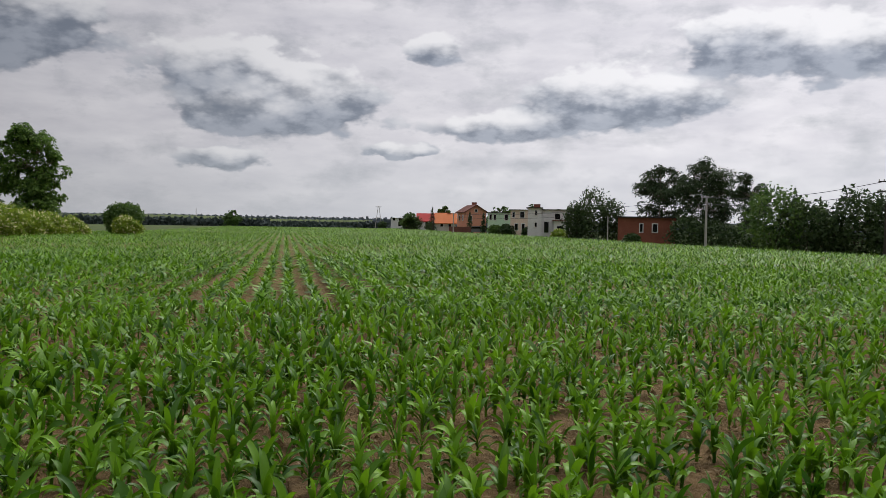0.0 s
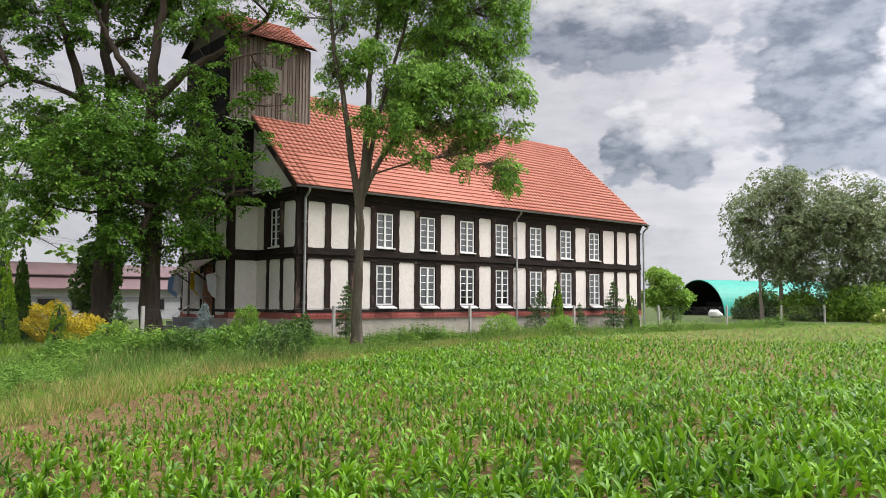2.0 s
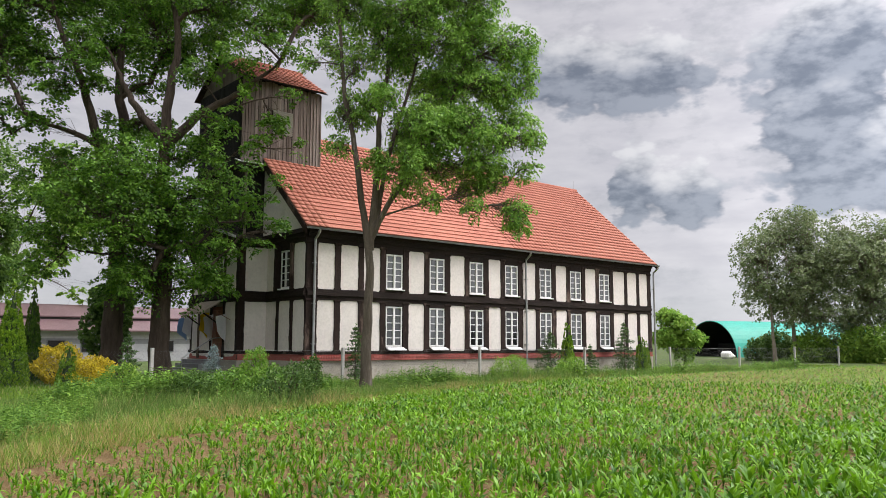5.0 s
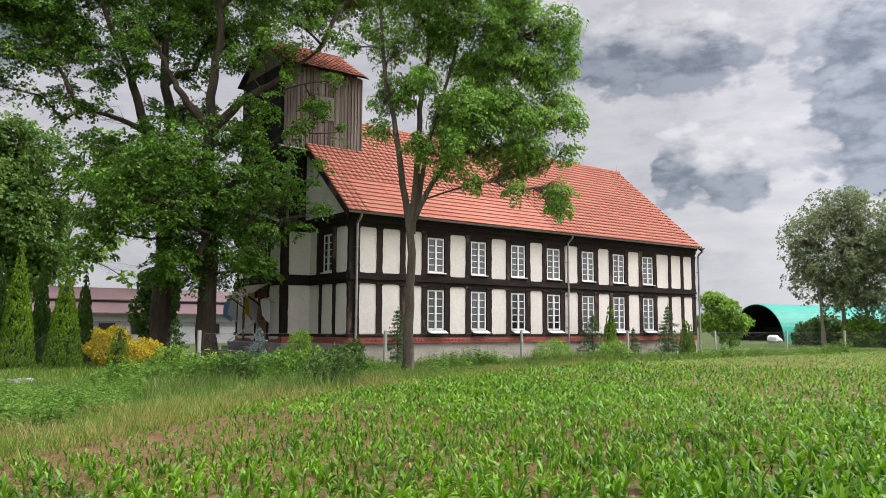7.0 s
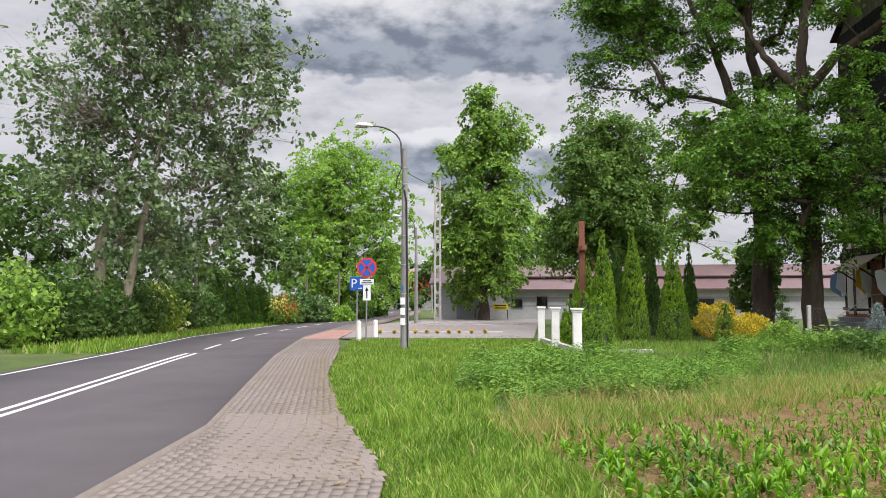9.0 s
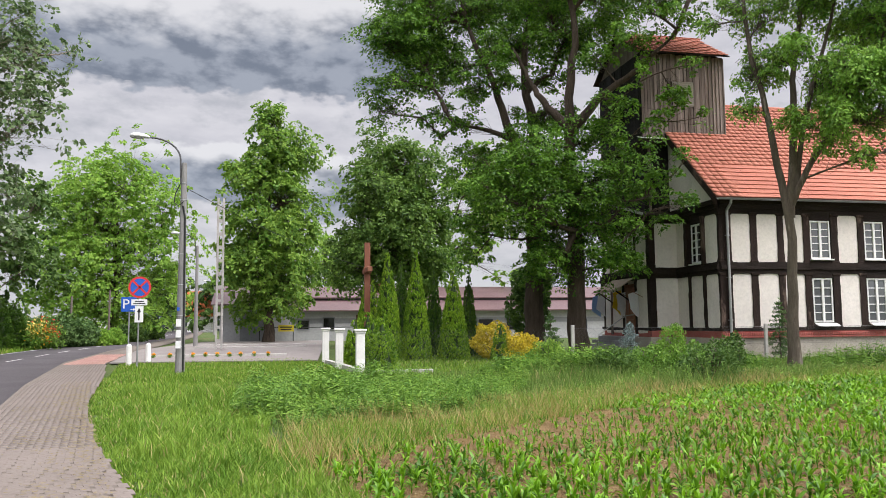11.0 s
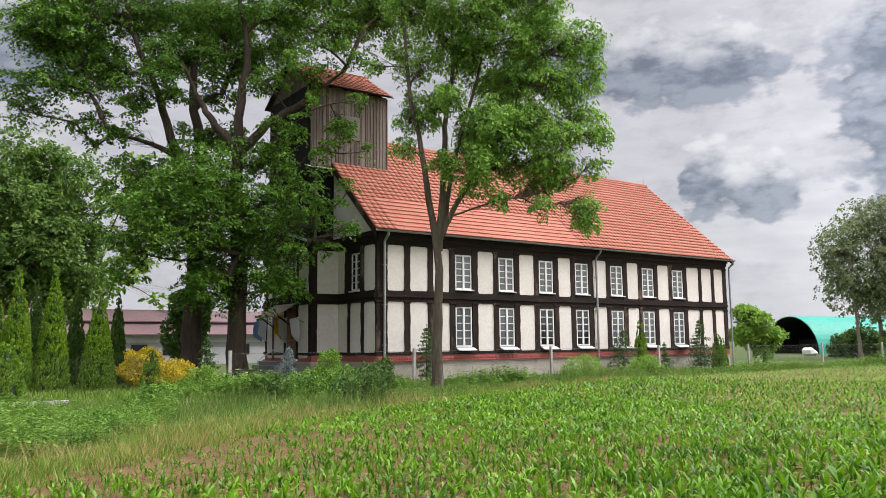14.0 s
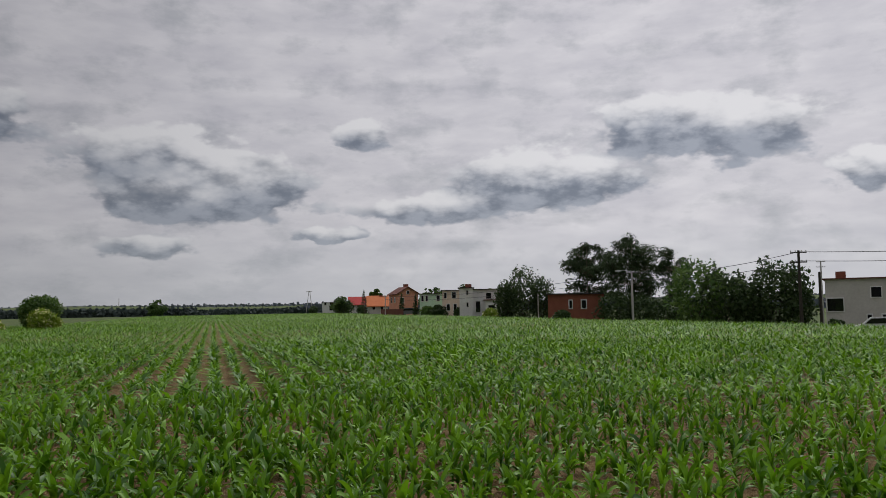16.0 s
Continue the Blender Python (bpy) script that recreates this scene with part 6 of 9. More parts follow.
def ring_disc(name, r0, r1, z0, z1, material, sides=32):
    """A flat ring or disc facing -y, standing in the xz plane."""
    bm = bmesh.new()
    out, inn = [], []
    for k in range(sides):
        a = 2 * math.pi * k / sides
        out.append((math.cos(a) * r1, math.sin(a) * r1))
        inn.append((math.cos(a) * r0, math.sin(a) * r0))
    if r0 <= 0:
        prism(bm, [(a, z0, b) for a, b in out], (0, z1 - z0, 0))
    else:
        vs = [[bm.verts.new((a, y, b)) for a, b in ring] for y in (z0, z1) for ring in (out, inn)]
        for k in range(sides):
            n = (k + 1) % sides
            for a, b in ((0, 1), (3, 2), (2, 0), (1, 3)):
                bm.faces.new((vs[a][k], vs[a][n], vs[b][n], vs[b][k]))
        bmesh.ops.recalc_face_normals(bm, faces=bm.faces)
    return mesh_of(name, bm, material)


LAMP_AT = (-3.3, 27.2)


M_POLE = mat("weathered_pole_concrete", (0.20, 0.195, 0.19), (0.30, 0.29, 0.28), 1.8, 0.9, 0.3, fine=20, stretch=(1, 1, 0.25), spots=(0.60, (0.13, 0.125, 0.12)))
M_ARM = mat("dull_dark_steel", (0.075, 0.075, 0.08), (0.11, 0.11, 0.115), 5, 0.6, 0.05, metal=0.4)


def street_lamp(at, h, label, arm=True, bands=True, s=1.0):
    lp = thing("street_lamp", (at[0], at[1], 0), label, "street lamp", "street lamps")
    bm = bmesh.new()
    r = bmesh.ops.create_cone(bm, cap_ends=True, segments=12, radius1=0.155 * s, radius2=0.085 * s, depth=h)
    bmesh.ops.translate(bm, verts=r["verts"], vec=(0, 0, h / 2 - 0.05))
    part("pole", bm, M_POLE, lp, "grey concrete pole")
    if arm:
        pts = [(-0.10, -0.02, h - 0.75), (-0.12, -0.02, h - 0.05)]
        for a in np.linspace(0, 78, 8):
            pts.append((-0.12 - 1.0 * (1 - math.cos(radians(a))), -0.02, h + 0.05 + 0.72 * math.sin(radians(a))))
        pts.append((pts[-1][0] - 0.28, -0.02, pts[-1][2] + 0.02))
        under("arm", tube_mesh("arm", pts, [0.03] * len(pts), M_ARM, 8), lp, "curved steel arm")
        x_, z_ = pts[-1][0], pts[-1][2]
        hb = bmesh.new()
        bmesh.ops.create_uvsphere(hb, u_segments=14, v_segments=8, radius=0.5)
        for v in hb.verts:
            v.co = Vector((v.co.x * 0.66 * (1 + 0.2 * v.co.x), v.co.y * 0.28, max(v.co.z, -0.12) * 0.24))
        hd = under("lamp_head", mesh_of("lamp_head", hb, M_LAMP_HEAD), lp, "pale oval lamp head", pose(x_ - 0.26, -0.02, z_ + 0.02, 0, 5))
        under("lens", mesh_of("lens", boxes((-0.26, 0.14, -0.1, 0.1, -0.075, -0.03), bev=0.02), M_ZINC), hd)
    if bands:
        for zz in (0.9, 1.9, 2.9, 3.9, h - 1.3, h - 0.75):
            b_ = bmesh.new()
            cyl(b_, 0, 0, zz, zz + 0.03, 0.165 - 0.0095 * zz, None, 12)
            part("band", b_, M_GALV, lp)
        under("cable", tube_mesh("cable", [(0.11, -0.12, 0.0), (0.10, -0.115, 2.5), (0.07, -0.10, h - 1.9), (0.0, -0.1, h - 1.5)], [0.034] * 4, M_BLACK_CABLE, 6), lp, "black cable down the pole")
        under("cable_loop", tube_mesh("cable_loop", [(-0.08, -0.05, h - 0.7), (-0.25, -0.1, h - 1.1), (-0.28, -0.12, h - 1.4), (-0.15, -0.12, h - 1.5), (0.02, -0.1, h - 1.35)], [0.018] * 5, M_BLACK_CABLE, 5), lp)
        for zz, c_ in ((1.55, M_SIGN_WHITE), (1.2, M_SIGN_WHITE), (0.85, M_SIGN_WHITE)):
            part("paper_notice", boxes((-0.13, 0.03, -0.16, -0.145, zz, zz + 0.24)), c_, lp, "torn white paper notice")
        part("blue_plate", boxes((-0.11, -0.03, -0.155, -0.14, 2.05, 2.17)), M_SIGN_BLUE, lp)
    return lp


street_lamp(LAMP_AT, 7.0, "grey concrete street lamp pole with a curved arm, standing in grass")
for px_, py_, hh in ((-6.0, 56.0, 7.0), (-10.3, 118.0, 7.0), (-12.0, 165.0, 7.0)):
    street_lamp((px_, py_), hh, "distant concrete street lamp along the road", bands=False)
lat = thing("lattice_pole", (-3.9, 49.0, 0), "pale open lattice concrete pole by the car park", "utility pole")
for xx in (-0.16, 0.16):
    part("leg", boxes((xx - 0.06, xx + 0.06, -0.09, 0.09, -0.1, 9.2), bev=0.01), M_CONCRETE, lat)
for k in range(11):
    part("rung", boxes((-0.1, 0.1, -0.06, 0.06, 0.5 + k * 0.8, 0.7 + k * 0.8)), M_CONCRETE, lat)
wire_at = thing("overhead_cable", (0, 0, 0), "thin black overhead cable from the street lamp", "cable")
p0_, p1_ = np.array([LAMP_AT[0], LAMP_AT[1], 6.15]), np.array([14.0, 70.0, 6.2])
t_ = np.linspace(0, 1, 24)[:, None]
cp = p0_ + (p1_ - p0_) * t_
cp[:, 2] -= 1.3 * 4 * (t_ * (1 - t_))[:, 0]
v_, q_ = tube_arrays(cp, [0.012] * 24, 4)
under("wire", mesh_from("wire", v_, q_, M_BLACK_CABLE), wire_at)

# traffic signs
SIGN_AT = (-5.35, 31.2)
sg = thing("traffic_sign", (*SIGN_AT, 0), "round blue and red no-stopping sign with plates on a steel post", "traffic sign")
under("post", tube_mesh("post", [(0.02, 0, -0.1), (0.06, 0, 3.3)], [0.033, 0.033], M_GALV, 8), sg)
disc = under("disc", ring_disc("disc", 0, 0.40, -0.07, -0.05, M_SIGN_RED), sg, "red rimmed blue disc with red cross", pose(0.06, 0, 3.0))
under("blue_field", ring_disc("blue_field", 0, 0.325, -0.078, -0.069, M_SIGN_BLUE), disc)
for a in (45, -45):
    under("red_bar", mesh_of("red_bar", boxes((-0.325, 0.325, -0.085, -0.077, -0.035, 0.035)), M_SIGN_RED), disc, "", pose(0, 0, 0, 0, a))
plate = under("plate", mesh_of("plate", boxes((-0.28, 0.28, -0.07, -0.055, -0.11, 0.11), bev=0.004), M_SIGN_WHITE), sg, "white plate with unreadable lines", pose(0.06, 0, 2.44))
for zz, w_ in ((0.04, 0.16), (-0.04, 0.21)):
    under("text_bar", mesh_of("text_bar", boxes((-w_, w_, -0.076, -0.069, zz - 0.018, zz + 0.018)), M_SIGN_BLACK), plate)
arrow = under("arrow_plate", mesh_of("arrow_plate", boxes((-0.15, 0.15, -0.07, -0.055, -0.3, 0.3), bev=0.004), M_SIGN_WHITE), sg, "white plate with black arrow up", pose(0.06, 0, 2.0))
ab = boxes((-0.025, 0.025, -0.077, -0.069, -0.22, 0.12))
prism(ab, [(-0.07, -0.077, 0.08), (0.07, -0.077, 0.08), (0, -0.077, 0.24)], (0, 0.008, 0))
under("arrow", mesh_of("arrow", ab, M_SIGN_BLACK), arrow)
ps = thing("parking_sign", (-8.85, 48.3, 0), "blue square parking sign with white letter and arrow", "traffic sign")
under("post", tube_mesh("post", [(0, 0, -0.1), (0, 0, 3.25)], [0.04, 0.04], M_GALV, 8), ps)
pl_ = under("sign_board", mesh_of("sign_board", boxes((-0.42, 0.42, -0.07, -0.05, 0, 0.84), bev=0.006), M_SIGN_BLUE), ps, "", pose(-0.02, 0, 2.35))
fc = bpy.data.curves.new("letter", "FONT")
fc.body, fc.size, fc.extrude = "P", 0.78, 0.004
fo = new("letter_source", fc)
dg = bpy.context.evaluated_depsgraph_get()
lm = bpy.data.meshes.new_from_object(fo.evaluated_get(dg))
bpy.data.objects.remove(fo)
lm.materials.clear()
lm.materials.append(M_SIGN_WHITE)
under("letter", lm, pl_, "white letter P", pose(-0.36, -0.078, 0.18, 90))
aw = boxes((0.1, 0.28, -0.078, -0.069, 0.1, 0.16))
prism(aw, [(0.26, -0.078, 0.05), (0.26, -0.078, 0.21), (0.37, -0.078, 0.13)], (0, 0.008, 0))
under("arrow", mesh_of("arrow", aw, M_SIGN_WHITE), pl_)
for at_ in ((-5.95, 33.0), (-5.5, 34.6)):
    cb = bmesh.new()
    cyl(cb, 0, 0, -0.1, 0.80, 0.115, 0.10, 14)
    cyl(cb, 0, 0, 0.80, 0.86, 0.10, 0.05, 14)
    solo("concrete_bollard", mesh_of("concrete_bollard", cb, M_WHITE_POST), "short pale concrete bollard beside the footpath", "bollard", "bollards", at=(*at_, 0))

# white gate posts and the low kerb that runs from them
GATE = [(2.33, 24.95), (1.92, 28.6), (1.62, 32.4)]
for gx, gy in GATE:
    gp = thing("gate_post", (gx, gy, 0), "white painted concrete post with a flat cap", "post", "white gate posts")
    part("shaft", boxes((-0.135, 0.135, -0.135, 0.135, -0.1, 1.36), bev=0.012), M_WHITE_POST, gp)
    part("flute", boxes((-0.05, 0.05, -0.142, -0.13, 0.15, 1.25), bev=0.004), M_WHITE_POST, gp)
    part("cap", boxes((-0.19, 0.19, -0.19, 0.19, 1.36, 1.43), bev=0.02), M_WHITE_POST, gp, "flat white cap")
    part("neck", boxes((-0.16, 0.16, -0.16, 0.16, 1.30, 1.36), bev=0.01), M_WHITE_POST, gp)
kb = bmesh.new()
prism(kb, [(2.42, 24.7, 0), (1.5, 33.0, 0), (1.7, 33.0, 0), (2.62, 24.7, 0)], (0, 0, 0.16))
box(kb, 2.4, 4.6, 24.75, 25.05, 0, 0.16)
solo("kerb", mesh_of("kerb", kb, M_CONCRETE), "low pale concrete kerb under the wire fence", "kerb", kind="structure")

# wire fence
M_WIRE = mat("fence_wire", (0.13, 0.13, 0.13), (0.19, 0.19, 0.19), 5, 0.6, 0.02, metal=0.4)


def chain_mesh(length, h, pitch=0.15, w=0.0018):
    vs, qs, n = [], [], 0
    rows_c = []
    for sgn in (1, -1):
        x0 = -h
        while x0 < length + h:
            a, b = (x0, 0.05), (x0 + h, h)
            if sgn < 0:
                a, b = (x0 + h, 0.05), (x0, h)
            rows_c.append((a, b))
            x0 += pitch
    for (ax, az_), (bx, bz_) in rows_c:
        d = (bx - ax, bz_ - az_)
        t0, t1 = 0.0, 1.0
        for lim, sg_ in ((0.0, 1), (length, -1)):
            if abs(d[0]) > 1e-6:
                tt = (lim - ax) / d[0]
                if (d[0] > 0) == (sg_ > 0):
                    t0 = max(t0, tt)
                else:
                    t1 = min(t1, tt)
        if t1 - t0 < 0.02:
            continue
        p, q = np.array([ax + d[0] * t0, az_ + d[1] * t0]), np.array([ax + d[0] * t1, az_ + d[1] * t1])
        nrm = np.array([-(q - p)[1], (q - p)[0]]) / np.linalg.norm(q - p) * w / 2
        c4 = [p + nrm, q + nrm, q - nrm, p - nrm]
        vs += [(c[0], -w / 2, c[1]) for c in c4] + [(c[0], w / 2, c[1]) for c in c4]
        qs += [(n, n + 1, n + 2, n + 3), (n + 7, n + 6, n + 5, n + 4), (n, n + 4, n + 5, n + 1), (n + 2, n + 6, n + 7, n + 3)]
        n += 8
    return np.array(vs), np.array(qs)


fence = thing("wire_fence", (2.4, 26.9, 0), "chain-link wire fence on pale concrete posts along the churchyard", "fence")
FENCE_X = [10.0, 17.55, 25.1, 32.7, 40.4, 48.0, 55.6, 63.0]
POST_ME = mesh_of("post", boxes((-0.055, 0.055, -0.055, 0.055, -0.2, 1.48), bev=0.01), M_CONCRETE)
cv, cq = chain_mesh(7.6, 1.3)
CHAIN = mesh_from("wire_netting", cv, cq, M_WIRE)
for k, fx in enumerate(FENCE_X):
    under("post", POST_ME, fence, "pale concrete fence post", pose(fx - 2.4, 0.1 * math.sin(fx), 0, 0, rng.uniform(-1.5, 1.5)))
    if k:
        under("wire_netting", CHAIN, fence, "", pose(FENCE_X[k - 1] - 2.4, 0.1, 0.08))
under("wire_netting", CHAIN, fence, "", pose(0, -1.9, 0.08, 0, 0, math.degrees(math.atan2(1.95, 7.6))))
for zz in (0.12, 0.75, 1.37):
    under("strand", tube_mesh("strand", [(7.6, 0, zz), (60.6, 0, zz)], [0.004, 0.004], M_WIRE, 4), fence)

# the wayside cross
cr = thing("wayside_cross", (3.4, 33.5, 0), "tall reddish brown wooden wayside cross behind thujas", "cross")
part("upright", boxes((-0.12, 0.12, -0.1, 0.1, -0.2, 5.0), bev=0.015), M_CROSS, cr)
part("crosspiece", boxes((-0.1, 0.1, -1.1, 1.1, 3.72, 3.92), bev=0.015), M_CROSS, cr)
part("crosspiece_end", boxes((-0.16, 0.16, -0.16, 0.0, 3.68, 3.96), bev=0.02), M_CROSS, cr)

# thujas
TH_A = thuja_meshes(5.0, 0.88, 16500, 0.10, L_THUJA, 0.8)
TH_B = thuja_meshes(4.5, 0.85, 15000, 0.10, L_THUJA, 0.8)
TH_D = thuja_meshes(4.5, 0.80, 11000, 0.11, L_THUJA_SHADED, 0.8)
TH_C = thuja_meshes(2.2, 0.55, 4000, 0.10, L_THUJA, 0.55)
for (az, dist, sz, s, me) in ((-7.25, 33.0, 1.02, 0.80, TH_B), (-9.3, 33.0, 0.93, 0.76, TH_A), (-12.0, 33.0, 0.86, 0.82, TH_B), (-8.2, 36.5, 1.02, 0.62, TH_D), (-10.6, 36.5, 0.97, 0.62, TH_D), (-13.1, 36.5, 0.91, 0.6, TH_D), (-6.2, 36.0, 0.8, 0.65, TH_B), (-5.6, 35.5, 0.74, 0.6, TH_B)):
    p_ = bearing(az, dist)
    thuja(me, (p_[0], p_[1], 0), "tall narrow pointed green thuja in a row", s, sz)
for x_, y_, s, sz in ((3.2, 26.6, 0.95, 0.82), (3.0, 29.3, 1.0, 0.95), (3.4, 28.0, 0.95, 0.9), (3.0, 27.6, 0.8, 0.85), (2.75, 31.5, 0.9, 0.85)):
    thuja(TH_C, (x_, y_, 0), "low rounded clipped thuja by the gate posts", s, sz, "clipped_thuja", "clipped thujas")
thuja(TH_C, (*bearing(-15.35, 32.0)[:2], 0), "small dark conical thuja by the golden shrubs", 0.75, 0.72, "small_thuja", "clipped thujas")
shrub("golden_shrub", bearing(-14.7, 33.6), [(0, 0, 0.75, 0.85, 0.85)], 5600, 0.10, L_GOLD, "bright golden yellow evergreen shrub behind the fence", group="golden shrubs")
shrub("golden_shrub", bearing(-16.35, 32.4), [(0, 0, 0.5, 0.85, 0.65), (0.4, -0.1, 0.45, 0.7, 0.6)], 6500, 0.10, L_GOLD, "bright golden yellow evergreen shrub behind the fence", group="golden shrubs")
shrub("dark_shrub", bearing(-17.4, 44.0), [(0, 0, 2.4, 1.2, 2.2), (0.3, 0, 3.4, 1.0, 1.5)], 5000, 0.24, L_DARK, "tall dark leafy shrub behind the oaks")
conifer("blue_spruce", bearing(-24.4, 30.2), 1.6, 0.58, 16, L_BLUE, "young silvery blue spruce beside the wire fence", 30, 0.10)
conifer("spruce_sapling", bearing(-18.9, 29.5), 1.9, 0.7, 12, L_SPRUCE, "thin young spruce with a long leader", 44, 0.11, "young spruces")
conifer("spruce_sapling", (18.9, 27.9, 0), 2.4, 0.75, 13, L_SPRUCE, "thin young spruce against the plinth", 48, 0.11, "young spruces")
conifer("spruce_sapling", (30.9, 27.8, 0), 2.3, 1.15, 15, L_SPRUCE, "young dark spruce against the church wall", 34, 0.12, "young spruces")
conifer("spruce_sapling", (37.2, 27.8, 0), 2.9, 1.0, 14, L_SPRUCE, "young spruce with drooping tips by the wall", 60, 0.12, "young spruces")
conifer("spruce_sapling", (34.0, 27.7, 0), 1.6, 0.6, 10, L_SPRUCE, "small young spruce by the church wall", 48, 0.1, "young spruces")
thuja(TH_C, (32.4, 27.9, 0), "narrow dark thuja against the church wall", 0.75, 1.3, "columnar_thuja")
thuja(TH_C, (38.9, 27.9, 0), "narrow dark thuja against the church wall", 0.72, 1.0, "columnar_thuja")
thuja(TH_C, (39.4, 28.0, 0), "narrow dark thuja against the church wall", 0.7, 0.9, "columnar_thuja")

# flags beside the church door
for k, (yy, c_, lz) in enumerate(((33.05, M_FLAG_W, 2.95), (34.4, M_FLAG_W, 2.95), (34.85, M_FLAG_Y, 3.05), (36.7, M_FLAG_W, 3.0), (37.3, M_FLAG_B, 2.95))):
    fb = bmesh.new()
    nrow = 7
    grid = [[fb.verts.new((PX0 - 0.30 - 0.52 * u_ + 0.04 * math.sin(0.5 * w_ + u_ * 5 + k), yy - 0.22 * u_ + 0.02 * math.sin(w_ * 0.8 + k), lz - 0.15 * u_ - w_ * 0.2 * (1 - 0.45 * u_))) for u_ in np.linspace(0, 1, 5)] for w_ in range(nrow)]
    for a in range(nrow - 1):
        for b in range(4):
            fb.faces.new((grid[a][b], grid[a][b + 1], grid[a + 1][b + 1], grid[a + 1][b]))
    bmesh.ops.solidify(fb, geom=fb.faces, thickness=0.01)
    fl_ = thing("church_flag", (PX0, yy, 0), ("yellow" if c_ is M_FLAG_Y else "pale blue" if c_ is M_FLAG_B else "white") + " cloth flag hanging beside the church door", "flag", "flags at the porch")
    fl_.matrix_basis = Matrix.Identity(4)
    part("cloth", fb, c_, fl_)
    under("staff", tube_mesh("staff", [(PX0 + 0.02, yy + 0.1, lz - 0.30), (PX0 - 0.85, yy - 0.25, lz + 0.05)], [0.015, 0.012], M_CROSS, 6), fl_)

# ---- the outbuilding behind the trees ----
BX0, BX1, BY = -5.6, 42.0, 71.5
ob_ = thing("outbuilding", (0, BY, 0), "long low grey outbuilding with maroon sheet roofs", "building")
part("wall", boxes((0.4, BX1 - 3, 0.0, 6.0, -0.1, 2.75), (BX0, 0.4, -1.4, 6.0, -0.1, 3.2)), M_WALL_GREY, ob_)
part("wall_band", boxes((0.41, BX1 - 3, -0.02, 0.0, 1.55, 2.0)), M_WALL_BAND, ob_, "darker grey painted band")
rl = bmesh.new()
prism(rl, [(-2.0, -0.7, 2.62), (-2.0, -0.7, 2.72), (-2.0, 2.4, 3.75), (-2.0, 2.4, 3.62)], (BX1 + 2, 0, 0))
part("lower_roof", rl, M_MAROON, ob_, "maroon sheet metal lower roof")
ru = bmesh.new()
prism(ru, [(-1.0, 2.0, 3.85), (-1.0, 2.0, 3.95), (-1.0, 5.5, 5.1), (-1.0, 5.5, 4.9)], (BX1 - 1, 0, 0))
part("upper_roof", ru, M_MAROON, ob_, "maroon sheet metal upper roof")
part("clerestory", boxes((-0.8, BX1 - 2, 2.2, 2.5, 3.6, 3.88)), M_SIGN_BLACK, ob_)
rg = bmesh.new()
prism(rg, [(BX0 - 0.7, -2.0, 3.15), (BX0 - 0.7, -2.0, 3.25), (BX0 - 0.7, 3.0, 5.0), (BX0 - 0.7, 3.0, 4.85)], (6.2, 0, 0))
part("end_roof", rg, M_MAROON, ob_)
part("steel_door", boxes((-3.9, -1.9, -1.46, -1.38, 0.0, 2.55), bev=0.01), M_STEEL_DOOR, ob_, "grey double steel door")
part("barn_gate", boxes((6.2, 10.8, -0.06, 0.02, 0.0, 2.3), bev=0.01), M_DARK_RED, ob_, "dark red barn gate")
for x_, w_, z0, z1 in ((0.95, 1.1, 1.0, 1.9), (3.2, 1.1, 0.95, 2.1), (17.5, 1.5, 0.8, 1.9), (20.2, 1.5, 0.8, 1.9), (15.0, 1.2, 0.8, 1.9), (27.0, 1.3, 0.8, 1.9)):
    wd = part("window", boxes((x_, x_ + w_, -0.07, -0.01, z0, z1), bev=0.01), M_STEEL_DOOR, ob_)
    under("pane", mesh_of("pane", boxes((x_ + 0.08, x_ + w_ - 0.08, -0.08, -0.06, z0 + 0.08, z1 - 0.08)), M_GLASS_DARK), wd)
part("chimney", boxes((8.0, 9.1, 3.6, 4.4, 4.4, 5.5), (7.9, 9.2, 3.5, 4.5, 5.35, 5.5)), M_BRICK, ob_, "small brick chimney")
part("barrier_rail", boxes((-2.2, 6.0, -3.0, -2.95, 1.2, 1.26), *[(x_ - 0.04, x_ + 0.04, -3.0, -2.95, -0.1, 1.25) for x_ in (-2.2, 0.6, 3.3, 5.9)]), M_SIGN_BLACK, ob_)
part("yellow_board", boxes((-0.65, 0.65, -3.06, -3.0, 0.9, 1.45)), mat("yellow_board", (0.75, 0.62, 0.03), (0.7, 0.58, 0.03), 4, 0.5, 0.02), ob_, "yellow board with unreadable black lines")
part("text_bar", boxes((-0.5, 0.5, -3.075, -3.058, 1.22, 1.32), (-0.45, 0.45, -3.075, -3.058, 1.02, 1.12)), M_SIGN_BLACK, ob_)
barrow = thing("garden_tractor", (7.7, BY - 2.2, 0), "small red garden machine before the barn gate", "machine")
bb = boxes((-0.45, 0.5, -0.25, 0.25, 0.45, 0.75), (0.1, 0.5, -0.22, 0.22, 0.7, 1.05), bev=0.05)
part("body", bb, M_SIGN_RED, barrow)
for wx in (-0.35, 0.4):
    wb = bmesh.new()
    cyl(wb, 0, 0, -0.06, 0.06, 0.28, None, 16)
    under("wheel", mesh_of("wheel", wb, M_SIGN_BLACK), barrow, "", pose(wx, -0.26, 0.28, 90))

